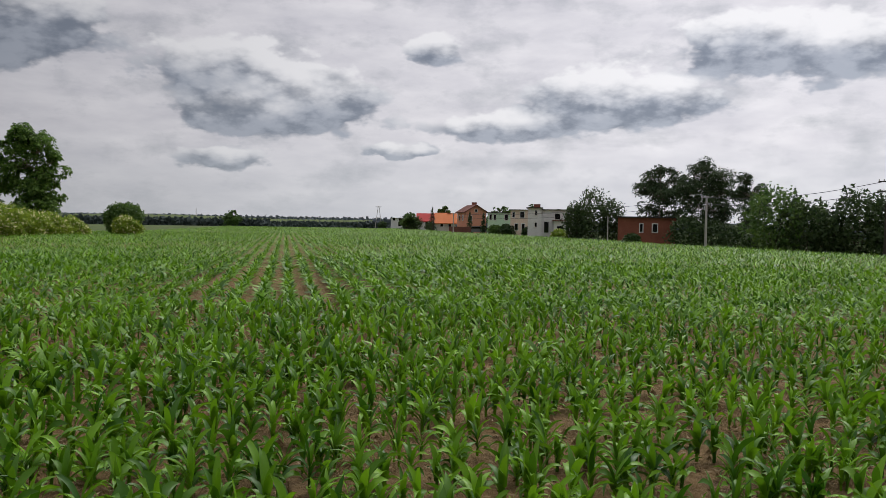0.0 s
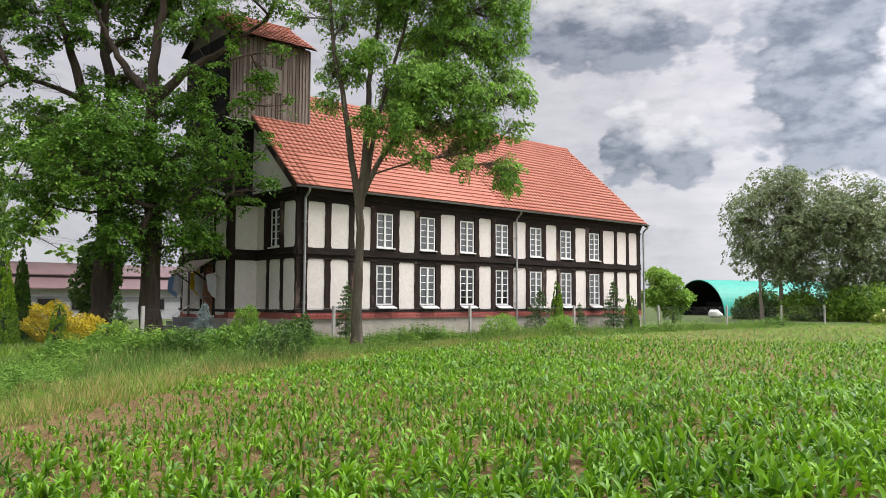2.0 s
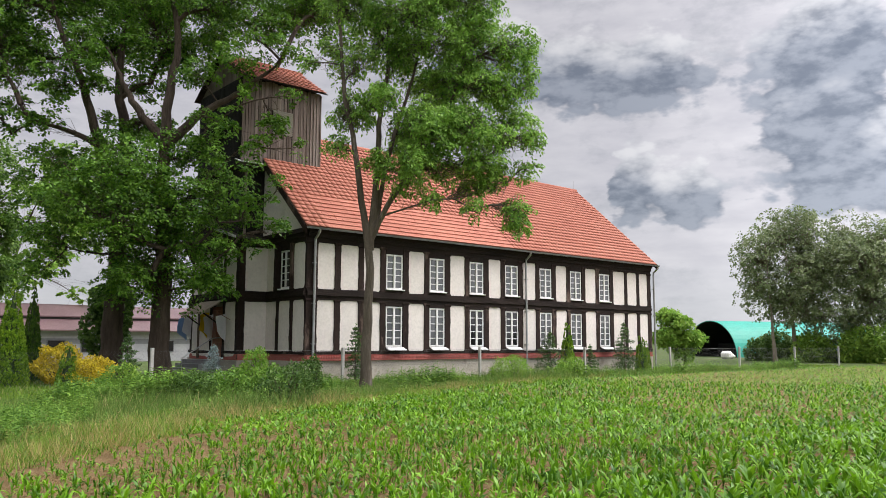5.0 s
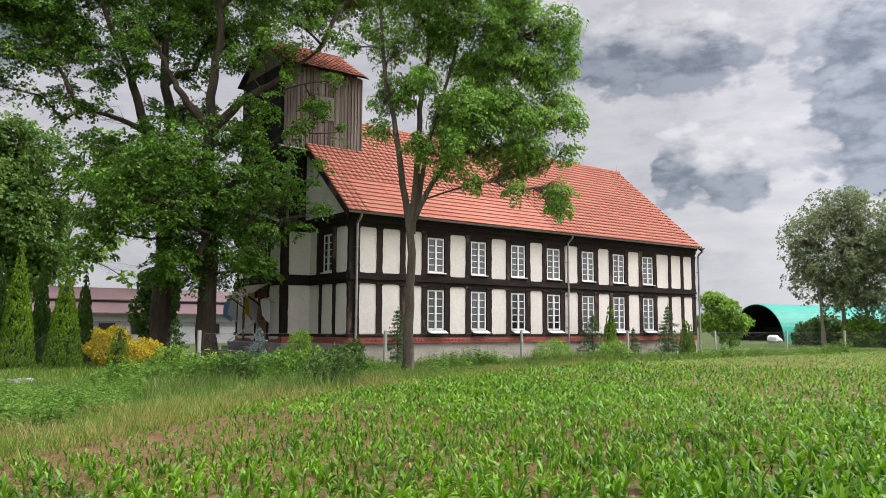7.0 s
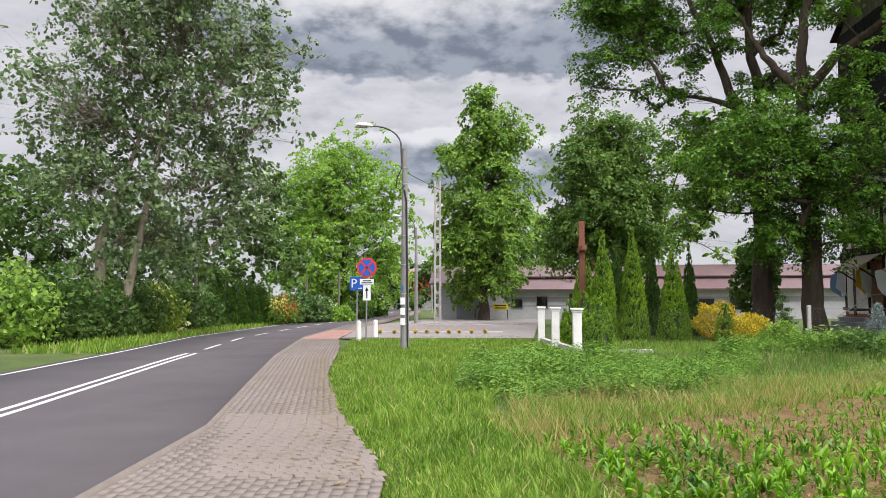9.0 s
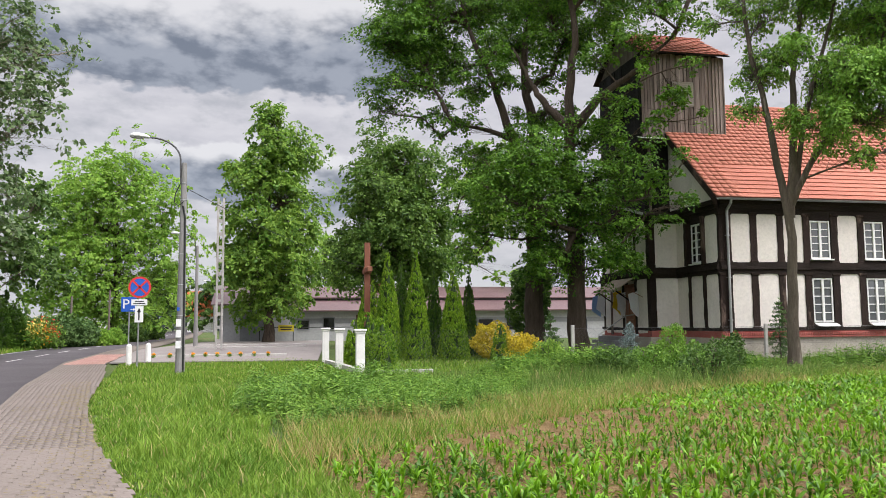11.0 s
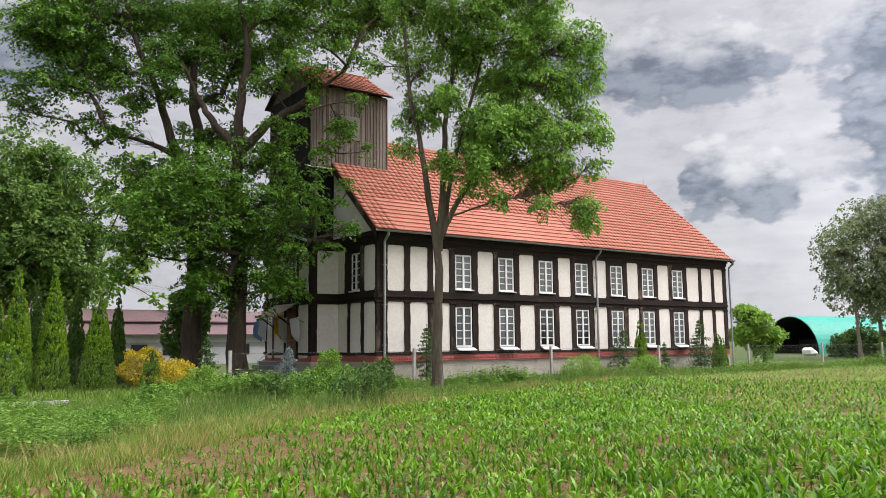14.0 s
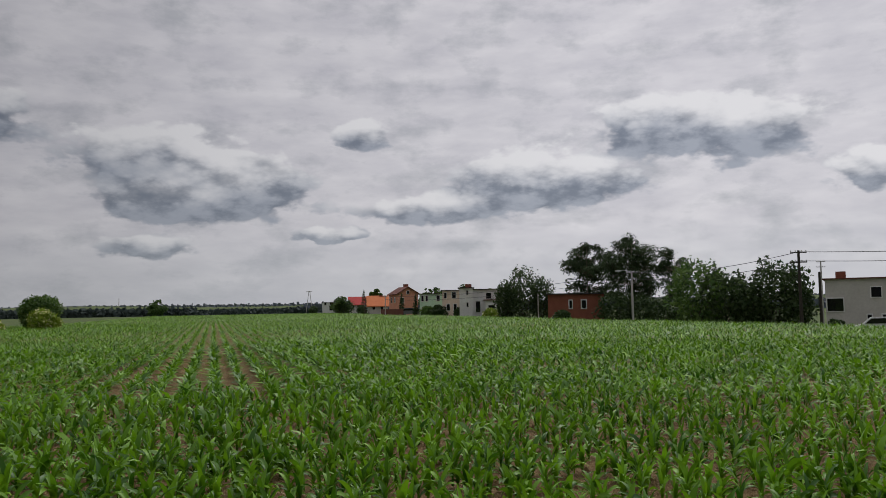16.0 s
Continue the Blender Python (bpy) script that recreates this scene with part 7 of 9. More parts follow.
# ---- car park, kerb with marigolds ----
pk = bmesh.new()
prism(pk, [(-6.9, 34.2, 0.05), (1.35, 33.6, 0.05), (3.4, 69.0, 0.05), (-6.6, 69.0, 0.05), (-8.6, 50, 0.05)], (0, 0, 0.055))
solo("car_park", mesh_of("car_park", pk, M_PAVER_GREY), "pale grey paved car park before the outbuilding", "pavement", kind="structure")
kk = boxes((-6.2, 0.1, 38.2, 38.35, 0.05, 0.22), (-5.6, 1.3, 52.0, 52.15, 0.05, 0.17), (-6.5, 2.2, 58.0, 58.12, 0.05, 0.15), bev=0.01)
solo("kerb", mesh_of("kerb", kk, M_CONCRETE), "low grey kerbs dividing the car park", "kerb", kind="structure")
MG_LEAF, MG_HEAD = None, None
for k, fx in enumerate((-5.8, -5.1, -4.1, -3.55, -3.05, -2.5, -2.0, -1.4, -0.75)):
    mg = thing("marigold", (fx, 37.9, 0.1), "orange marigold plant by the car park kerb", "flower", "marigolds")
    if MG_LEAF is None:
        v_, q_ = leaves(rng.normal(size=(90, 3)) * [0.045, 0.045, 0.035] + [0, 0, 0.08], 0.07)
        MG_LEAF = mesh_from("foliage", v_, q_, L_HERB)
        v_, q_ = leaves(rng.normal(size=(120, 3)) * [0.04, 0.04, 0.025] + [0, 0, 0.17], 0.05)
        MG_HEAD = mesh_from("blossoms", v_, q_, M_MARIGOLD)
    under("foliage", MG_LEAF, mg, "", pose(0, 0, 0, 0, 0, 40 * k))
    under("blossoms", MG_HEAD, mg, "orange blossoms", pose(0, 0, 0, 0, 0, 40 * k))

# ---- beyond the field: hangar, houses, street poles, woods ----
M_TEAL = mat("teal_tarpaulin", (0.005, 0.285, 0.21), (0.008, 0.33, 0.25), 0.4, 0.55, 0.1, fine=5)
M_INSIDE = mat("dark_interior", (0.015, 0.016, 0.017), (0.025, 0.025, 0.026), 1, 0.9, 0.05)
hg = thing("arched_hangar", tuple(bearing(-59.05, 108)), "teal tarpaulin arched hangar, open and dark inside", "shed")
hm = pose(0, 0, 0, 0, 0, -109)
HR, HL = 4.9, 24.0
for nm, r0, r1, mt in (("cover", HR - 0.08, HR, M_TEAL), ("lining", HR - 0.14, HR - 0.09, M_INSIDE)):
    bm = bmesh.new()
    a_ = [radians(k * 180 / 24) for k in range(25)]
    prism(bm, [(math.cos(a) * r1, 0, math.sin(a) * r1 * 0.95) for a in a_] + [(math.cos(a) * r0, 0, math.sin(a) * r0 * 0.95) for a in a_[::-1]], (0, HL, 0))
    under(nm, mesh_of(nm, bm, mt), hg, "teal tarpaulin cover" if mt is M_TEAL else "dark inner lining", hm)
bm = bmesh.new()
prism(bm, [(math.cos(radians(k * 7.5)) * (HR - 0.15), HL - 0.4, math.sin(radians(k * 7.5)) * (HR - 0.15) * 0.95) for k in range(25)], (0, 0.1, 0))
under("rear_wall", mesh_of("rear_wall", bm, M_INSIDE), hg, "", hm)
stack = boxes((-3.4, 0.2, 4.0, 7.0, 0, 1.8), (1.2, 2.8, 3.0, 6.0, 0, 1.5), bev=0.25)
st_ = solo("covered_load", mesh_of("covered_load", stack, M_INSIDE), "dark covered load stored inside the hangar", "stack", at=tuple(bearing(-59.05, 108)))
st_.matrix_basis = Matrix.Translation(bearing(-59.05, 108)) @ hm
hp = boxes((-1.0, 0.2, -0.5, 0.5, 0, 0.9), (0.3, 1.0, -0.4, 0.4, 0, 0.6), bev=0.25)
solo("rubble_heap", mesh_of("rubble_heap", hp, M_WHITE_POST), "pale heap of rubble before the hangar", "heap", at=tuple(bearing(-60.2, 92)))

M_W_WHITE = mat("white_render", (0.80, 0.79, 0.78), (0.72, 0.71, 0.70), 0.5, 0.9, 0.1)
M_W_MINT = mat("mint_render", (0.60, 0.80, 0.60), (0.54, 0.73, 0.55), 0.5, 0.9, 0.1)
M_W_PEACH = mat("peach_render", (0.78, 0.63, 0.52), (0.70, 0.56, 0.46), 0.5, 0.9, 0.1)
M_W_ORANGE = mat("orange_render", (0.70, 0.33, 0.23), (0.64, 0.29, 0.20), 0.5, 0.9, 0.1)
M_W_BRICK = mat("dark_brickwork", (0.24, 0.085, 0.055), (0.30, 0.115, 0.075), 1.5, 0.9, 0.2, fine=9)
M_W_CREAM = mat("cream_render", (0.62, 0.59, 0.55), (0.55, 0.52, 0.48), 0.5, 0.9, 0.1)
M_R_RED = mat("bright_red_roof", (0.42, 0.035, 0.03), (0.36, 0.03, 0.025), 1, 0.7, 0.1)
M_R_ORANGE = mat("orange_tile_roof", (0.58, 0.19, 0.07), (0.52, 0.16, 0.06), 1, 0.8, 0.1)
M_R_BROWN = mat("brown_tile_roof", (0.13, 0.05, 0.038), (0.17, 0.07, 0.05), 1, 0.8, 0.1)
M_R_DARK = mat("dark_flat_roof", (0.05, 0.045, 0.045), (0.07, 0.062, 0.06), 1, 0.8, 0.1)


def house(az, dist, w, d, h, wall, roof, label, turn, kind="flat", wins=(), rise=2.2, chimney=None, ridge_x=True, base=None, over=0.4):
    p = bearing(az, dist)
    p[2] = height(p[0], p[1]) if base is None else base
    hs = thing("house", tuple(p), label, "house", "houses along the far street")
    hs.rotation_euler = (0, 0, radians(turn))
    bm = boxes((-w / 2, w / 2, 0, d, -0.6, h))
    if kind == "gable_front":
        prism(bm, [(-w / 2, 0.01, h), (w / 2, 0.01, h), (0, 0.01, h + rise)], (0, d - 0.02, 0))
    elif kind == "gable_side":
        prism(bm, [(-w / 2 + 0.01, 0, h), (-w / 2 + 0.01, d, h), (-w / 2 + 0.01, d / 2, h + rise)], (w - 0.02, 0, 0))
    part("wall", bm, wall, hs)
    if kind == "flat":
        part("roof", boxes((-w / 2 - 0.25, w / 2 + 0.25, -0.25, d + 0.25, h, h + 0.13)), roof, hs)
    elif kind == "gable_front":
        for s_ in (-1, 1):
            rb_ = bmesh.new()
            e = w / 2 + over
            prism(rb_, [(s_ * e, -over, h - rise * over / (w / 2)), (0, -over, h + rise), (0, -over, h + rise + 0.2), (s_ * e, -over, h - rise * over / (w / 2) + 0.2)], (0, d + 2 * over, 0))
            part("roof", rb_, roof, hs)
    else:
        for s_ in (0, 1):
            rb_ = bmesh.new()
            ya, yb = (-over, d / 2) if s_ == 0 else (d + over, d / 2)
            prism(rb_, [(-w / 2 - over, ya, h - rise * over / (d / 2)), (-w / 2 - over, yb, h + rise), (-w / 2 - over, yb, h + rise + 0.2), (-w / 2 - over, ya, h - rise * over / (d / 2) + 0.2)], (w + 2 * over, 0, 0))
            part("roof", rb_, roof, hs)
    if chimney:
        cx_, cy_, ch = chimney
        part("chimney", boxes((cx_ - 0.5, cx_ + 0.5, cy_ - 0.35, cy_ + 0.35, h - 0.2, h + ch)), M_W_BRICK, hs)
    for face, a, z, ww, hh in wins:
        wf = boxes((-ww / 2, ww / 2, -0.05, 0.05, 0, hh), bev=0.01)
        m_ = pose(a, -0.02, z) if face == "f" else (pose(-w / 2 - 0.02, a, z, 0, 0, -90) if face == "l" else pose(w / 2 + 0.02, a, z, 0, 0, 90))
        wi = under("window", mesh_of("window", wf, M_FRAME), hs, "", m_)
        under("pane", mesh_of("pane", boxes((-ww / 2 + 0.1, ww / 2 - 0.1, -0.07, -0.04, 0.1, hh - 0.1)), M_GLASS_DARK), wi)
    return hs


def rises(az, dist, top):
    """How far a roofline at that height stands over the ground there."""
    p = bearing(az, dist)
    return float(top - height(p[0], p[1]))


house(-113.7, 124, 5.1, 6, rises(-113.7, 124, 4.2), M_W_WHITE, M_R_DARK, "white two-storey flat-roofed house behind the maize", -112, "flat", (("f", 0.1, 3.3, 1.0, 1.1), ("f", -1.6, 1.2, 0.9, 1.9), ("f", 1.9, 3.3, 0.8, 1.1), ("l", 2.0, 3.3, 0.9, 1.1)))
house(-113.95, 121.5, 1.9, 2.4, rises(-113.9, 121.5, 2.5), M_W_WHITE, M_R_BROWN, "small white porch annexe of the flat-roofed house", -112, "flat", (("f", 0.0, 1.3, 1.2, 1.1),))
house(-112.1, 123, 2.1, 5, rises(-112.1, 123, 4.45), M_W_WHITE, M_R_DARK, "white stair tower beside the flat-roofed house", -112, "flat", (("f", 0.2, 3.4, 0.5, 0.9), ("f", 0.2, 1.5, 0.5, 0.9)), chimney=(0.4, 2.5, 0.7))
house(-111.0, 138, 3.1, 7, rises(-111.0, 138, 4.4), M_W_PEACH, M_R_DARK, "peach two-storey flat-roofed house", -111, "flat", (("f", -1.0, 3.4, 0.6, 1.1), ("f", 0.5, 3.4, 0.9, 1.2), ("f", -0.5, 1.2, 0.7, 1.3), ("f", 0.7, 1.2, 0.7, 1.3)))
house(-109.6, 150, 4.7, 8, rises(-109.6, 150, 4.05), M_W_MINT, M_R_DARK, "mint green two-storey flat-roofed house", -109, "flat", (("f", -1.8, 3.0, 0.6, 1.2), ("f", -1.0, 3.0, 0.6, 1.2), ("f", -1.8, 0.8, 0.6, 1.2), ("f", 1.2, 3.0, 0.8, 1.2)))
house(-107.85, 172, 4.6, 8, rises(-107.8, 172, 4.6), M_W_ORANGE, M_R_BROWN, "salmon rendered house with a brown gabled roof", -107 + 14, "gable_front", (("f", 0, 4.9, 0.7, 0.8), ("f", -1.3, 3.0, 0.9, 1.2), ("l", 2.5, 3.0, 1.0, 1.3), ("l", 5.5, 3.0, 1.0, 1.3)), rise=1.4, chimney=(0.6, 4, 2.2))
house(-105.65, 195, 4.9, 7, rises(-105.65, 195, 2.1), M_W_CREAM, M_R_ORANGE, "small house with a steep orange tiled roof", -105, "gable_side", (("f", -1.0, 1.2, 0.9, 1.2), ("f", 1.0, 1.2, 0.9, 1.2)), rise=2.35, chimney=(0.9, 3.5, 2.6))
house(-104.25, 225, 5.2, 7, rises(-104.25, 225, 2.6), M_W_WHITE, M_R_RED, "white house with a bright red roof", -104, "gable_side", (("f", 0, 1.9, 1.0, 1.0), ("f", -1.6, 1.9, 1.0, 1.0)), rise=2.1)
house(-102.1, 287, 4.4, 6, rises(-102.1, 287, 3.7), M_W_WHITE, M_R_DARK, "white flat-roofed house at the end of the street", -100, "flat", (("f", 1.0, 2.9, 1.2, 1.2), ("f", 0.8, 0.9, 1.2, 1.2), ("f", -1.2, 2.9, 0.9, 1.2)))
house(-120.0, 92, 6.4, 8, 4.4, M_W_BRICK, M_R_DARK, "dark brick flat-roofed building half hidden by trees", -120, "flat", (("f", -0.6, 2.7, 0.5, 1.1), ("f", 0.9, 2.7, 0.7, 1.1), ("f", -2.2, 0.2, 1.0, 1.0)), base=-1.6)
part("lower_wall", boxes((-3.25, 1.5, -0.06, 0.1, -0.5, 1.4)), M_W_CREAM, house(-120.05, 91.6, 0.3, 0.3, 1.0, M_W_CREAM, M_R_DARK, "pale low wall before the brick building", -120, base=-1.6))
house(-138.9, 92, 8.2, 9, 5.6, M_W_CREAM, M_R_BROWN, "cream two-storey house with a shallow roof behind the maize", -138, "flat",
      (("f", -3.2, 2.2, 1.7, 1.5), ("f", 0.6, 3.6, 1.1, 1.2), ("f", -0.1, 0.9, 0.6, 1.1), ("f", 3.6, 1.2, 1.4, 1.1), ("f", 1.4, -0.1, 0.9, 2.1)), chimney=(-2.6, 3, 0.9), base=-1.8)

# a car and a van by the houses
M_CAR_WHITE = mat("white_car_paint", (0.70, 0.70, 0.70), (0.66, 0.66, 0.66), 2, 0.3, 0.02)
M_CAR_GREY = mat("grey_car_paint", (0.20, 0.20, 0.21), (0.23, 0.23, 0.24), 2, 0.3, 0.02)


def car(az, dist, paint, label, turn, base, s=1.0):
    p = bearing(az, dist, base)
    c_ = thing("parked_car", tuple(p), label, "car", "parked cars")
    c_.rotation_euler = (0, 0, radians(turn))
    prof = [(-2.1, 0.35), (-2.15, 0.8), (-1.5, 0.95), (-0.9, 1.5), (0.9, 1.55), (1.9, 1.0), (2.1, 0.85), (2.1, 0.35)]
    bm = bmesh.new()
    prism(bm, [(a * s, -0.85, b * s) for a, b in prof], (0, 1.7, 0))
    bmesh.ops.bevel(bm, geom=list(bm.edges), offset=0.06, segments=2, affect="EDGES")
    part("body", bm, paint, c_)
    for y_ in (-0.87, 0.82):
        g = bmesh.new()
        prism(g, [(-1.3 * s, y_, 1.0 * s), (-0.85 * s, y_, 1.42 * s), (0.8 * s, y_, 1.46 * s), (1.5 * s, y_, 1.05 * s)], (0, 0.05, 0))
        part("side_window", g, M_GLASS_DARK, c_)
    for wx in (-1.35, 1.35):
        for y_ in (-0.86, 0.68):
            wb = bmesh.new()
            cyl(wb, 0, 0, -0.0, 0.18, 0.32, None, 16)
            under("wheel", mesh_of("wheel", wb, M_SIGN_BLACK), c_, "", pose(wx * s, y_ + 0.18, 0.32, 90))
    return c_


car(-139.55, 84, M_CAR_WHITE, "white van parked beside the cream house", -138, -1.75, 1.15)
car(-107.9, 158, M_CAR_GREY, "grey car parked along the far street", -107, float(height(*bearing(-107.9, 158)[:2])))

# utility poles and wires along the far street
M_POLE_DARK = mat("dark_wood_pole", (0.045, 0.038, 0.034), (0.07, 0.06, 0.05), 3, 0.9, 0.2)


def utility_pole(az, dist, top, material, label, arms=2, r=0.13):
    p = bearing(az, dist)
    p[2] = height(p[0], p[1])
    u_ = thing("utility_pole", tuple(p), label, "utility pole", "utility poles")
    h = top - p[2]
    bm = bmesh.new()
    cyl(bm, 0, 0, -0.2, h, r, r * 0.65, 10)
    part("pole", bm, material, u_)
    for k in range(arms):
        ar = under("crossarm", mesh_of("crossarm", boxes((-0.55, 0.55, -0.04, 0.04, -0.04, 0.04)), material), u_, "", pose(0, 0, h - 0.15 - k * 0.7, 0, 0, 180 + az))
        for xx in (-0.5, -0.2, 0.2, 0.5):
            ib = bmesh.new()
            cyl(ib, xx, 0, 0.04, 0.16, 0.035, 0.03, 8)
            under("insulator", mesh_of("insulator", ib, M_WHITE_POST), ar)
    return p + [0, 0, h - 0.1]


TOPS = [utility_pole(-123.95, 82, 4.9, M_CONCRETE, "pale concrete pole with lamp arm before dark pines", 1),
        utility_pole(-134.8, 62, 5.25, M_POLE_DARK, "dark wooden utility pole with crossarms at the field edge", 2),
        utility_pole(-136.0, 66, 3.8, M_POLE_DARK, "short dark wooden pole beside the cream house", 0),
        utility_pole(-136.2, 118, 7.0, M_CONCRETE, "distant pole with two crossarms", 2),
        utility_pole(-106.2, 150, 3.9, M_CONCRETE, "pale pole beside the orange house", 1),
        utility_pole(-117.3, 88, 2.9, M_CONCRETE, "thin pale pole before dark bushes", 0, 0.07),
        utility_pole(-104.75, 180, 4.0, M_POLE_DARK, "wooden pole along the far street", 0, 0.09)]
wires = thing("overhead_wires", (0, 0, 0), "thin dark overhead wires between the poles", "cable")
far_end = bearing(-160, 66, 5.6)
for k, (a, b, sag) in enumerate(((TOPS[0], TOPS[1], 0.55), (TOPS[1], far_end, 0.5), (TOPS[4], TOPS[0], 0.8))):
    for dz in (0.0, -0.65):
        t_ = np.linspace(0, 1, 20)[:, None]
        cp = a + (b - a) * t_ + [0, 0, dz]
        cp[:, 2] -= sag * 4 * (t_ * (1 - t_))[:, 0]
        v_, q_ = tube_arrays(cp, [0.022] * 20, 4)
        under("wire", mesh_from("wire", v_, q_, M_BLACK_CABLE), wires)
lamp2 = bpy.data.objects["utility_pole"]
lt = TOPS[0][2] - lamp2.location.z
arm2 = under("lamp_arm", tube_mesh("lamp_arm", [(0, 0, lt), (0.6, 0.5, lt + 0.25), (1.0, 0.8, lt + 0.2)], [0.03] * 3, M_GALV, 6), lamp2)
part("lamp_head", boxes((0.9, 1.4, 0.7, 1.05, lt + 0.12, lt + 0.24), bev=0.03), M_LAMP_HEAD, arm2)

# pines, bushes and garden trees by the far street
for grp, n in ((PINES_WEST, 16000), (PINES_MID, 25000), (PINES_EAST, 14000)):
    a0 = sum(g[0] for g in grp) / len(grp)
    b0 = bearing(a0, 95)
    b0[2] = -1.7
    tree("pine_tree", b0, grp, 0.20, 2.2, n, 0.30, M_BARK_PALE, L_PINE, "tall dark pines with bare lower stems", group="pines by the far street", aspect=0.3, stems=[(0, 0, 0, 0, 1), (1.4, -0.6, 1.0, -0.8, 0.8), (-1.3, 0.8, -1, 0.6, 0.8)])
# most bushes stand against the light, so L_SHADE darkens their colour
for az, dist, r, z, lf in ((-115.0, 100, 1.6, 2.2, L_SHADE), (-116.3, 100, 2.4, 3.2, L_SHADE), (-117.6, 100, 1.8, 2.6, L_SHADE), (-128.3, 66, 2.4, 2.4, L_DARK), (-130.0, 66, 2.2, 2.0, L_SHADE), (-131.6, 66, 1.6, 1.6, L_SHADE), (-133.2, 66, 2.0, 2.6, L_SHADE), (-134.6, 67, 1.4, 2.6, L_SHADE),
                       (-102.9, 225, 2.6, 2.2, L_SHADE), (-103.4, 215, 2.2, 1.8, L_SHADE), (-101.0, 290, 1.8, 1.2, L_SHADE), (-109.3, 140, 1.5, 0.7, L_DARK), (-110.1, 138, 1.5, 0.8, L_SHADE), (-111.6, 128, 0.9, 0.6, L_SHADE), (-113.9, 112, 1.2, 0.5, L_ELDER), (-119.0, 84, 0.9, 0.3, L_SHADE), (-136.9, 88, 0.8, 0.5, L_SHADE), (-122.8, 90, 2.4, 1.9, L_SHADE), (-124.4, 90, 2.4, 1.8, L_SHADE), (-126.0, 88, 2.3, 1.7, L_SHADE), (-127.3, 86, 1.8, 1.5, L_SHADE), (-104.5, 205, 1.4, 1.0, L_SHADE)):
    p = bearing(az, dist)
    p[2] = height(p[0], p[1])
    shrub("garden_bush", p, [(0, 0, z, r, z + 0.4), (r * 0.5, -0.4, z * 1.2, r * 0.7, z * 0.6 + 0.4), (-r * 0.5, 0.4, z * 0.8, r * 0.7, z * 0.7 + 0.4)], 2200, 0.34, lf, "dense dark green garden bush beside the far street", group="garden bushes")
for az, dist, h in ((-107.4, 158, 4.4), (-108.4, 155, 4.2), (-104.65, 190, 6.0), (-129.5, 80, 7.0), (-116.0, 104, 6.0)):
    p = bearing(az, dist)
    p[2] = height(p[0], p[1])
    conifer("garden_conifer", p, h, h * 0.2, 16, L_PINE, "narrow dark garden conifer", 16, 0.32, "garden conifers")
for az, dist, z, r in ((-105.55, 205, 5.6, 1.1), (-109.75, 190, 5.2, 2.2), (-111.9, 170, 4.6, 1.5), (-110.9, 180, 4.6, 1.5), (-103.1, 215, 3.4, 1.9), (-102.8, 216, 2.6, 1.6), (-114.0, 150, 3.4, 1.8), (-115.3, 150, 3.2, 1.8), (-130.9, 84, 3.5, 0.6), (-109.2, 195, 3.6, 1.8)):
    b0 = bearing(az, dist)
    b0[2] = height(b0[0], b0[1])
    tree("garden_tree", b0, [(az, dist, z, r), (az + 0.3, dist, z - r * 0.6, r * 0.8), (az - 0.3, dist, z - r * 0.5, r * 0.8)], 0.12, 1.0, 1800, 0.5, M_BARK_OAK, L_DARK, "dark green garden tree behind the far houses", group="garden trees")
b0 = bearing(-90.3, 300)
b0[2] = height(b0[0], b0[1])
tree("lone_tree", b0, [(-90.3, 300, 3.6, 2.2), (-89.95, 300, 2.6, 1.9), (-90.65, 300, 2.6, 2.0), (-90.3, 298, 1.8, 2.4)], 0.3, 0.6, 7000, 0.55, M_BARK_OAK, L_DARK, "lone round dark tree on the field's horizon")
# wooden fence along the gardens
gf = thing("garden_fence", tuple(bearing(-106.8, 152)), "dark reddish picket fence along the gardens", "fence")
gf.location.z = float(height(*bearing(-106.8, 152)[:2]))
gf.rotation_euler = (0, 0, radians(-4))
for k in range(40):
    part("picket", boxes((k * 0.5 - 8, k * 0.5 - 7.65, -0.02, 0.02, 0, 1.3)), M_R_BROWN, gf)
# A-shaped power pylon and a mast
py_ = thing("power_pylon", tuple(bearing(-100.72, 320)), "thin A-shaped power pylon at the horizon", "pylon")
py_.location.z = float(height(*bearing(-100.72, 320)[:2]))
for sgn in (-1, 1):
    under("leg", tube_mesh("leg", [(sgn * 0.1, sgn * 1.4, 0), (0, sgn * 0.15, 9.3)], [0.13, 0.10], M_CONCRETE, 6), py_)
part("crossarm", boxes((-0.1, 0.1, -1.2, 1.2, 8.9, 9.1), (-0.08, 0.08, -0.8, 0.8, 4.5, 4.65)), M_CONCRETE, py_)
ma = thing("radio_mast", tuple(bearing(-87.9, 800)), "thin far radio mast on the horizon", "mast")
under("mast", tube_mesh("mast", [(0, 0, -10), (0, 0, 14.3)], [0.45, 0.25], M_CONCRETE, 6), ma)

# far woods along the horizon, each a ragged strip of crowns
# the air is clear here: distance haze is tinted into both leaf colours
L_FAR = leaf_mat("far_woods", (0.040, 0.062, 0.052), (0.062, 0.088, 0.070), 0.1, 0.9)
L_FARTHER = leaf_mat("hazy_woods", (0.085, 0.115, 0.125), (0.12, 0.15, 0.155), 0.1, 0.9)


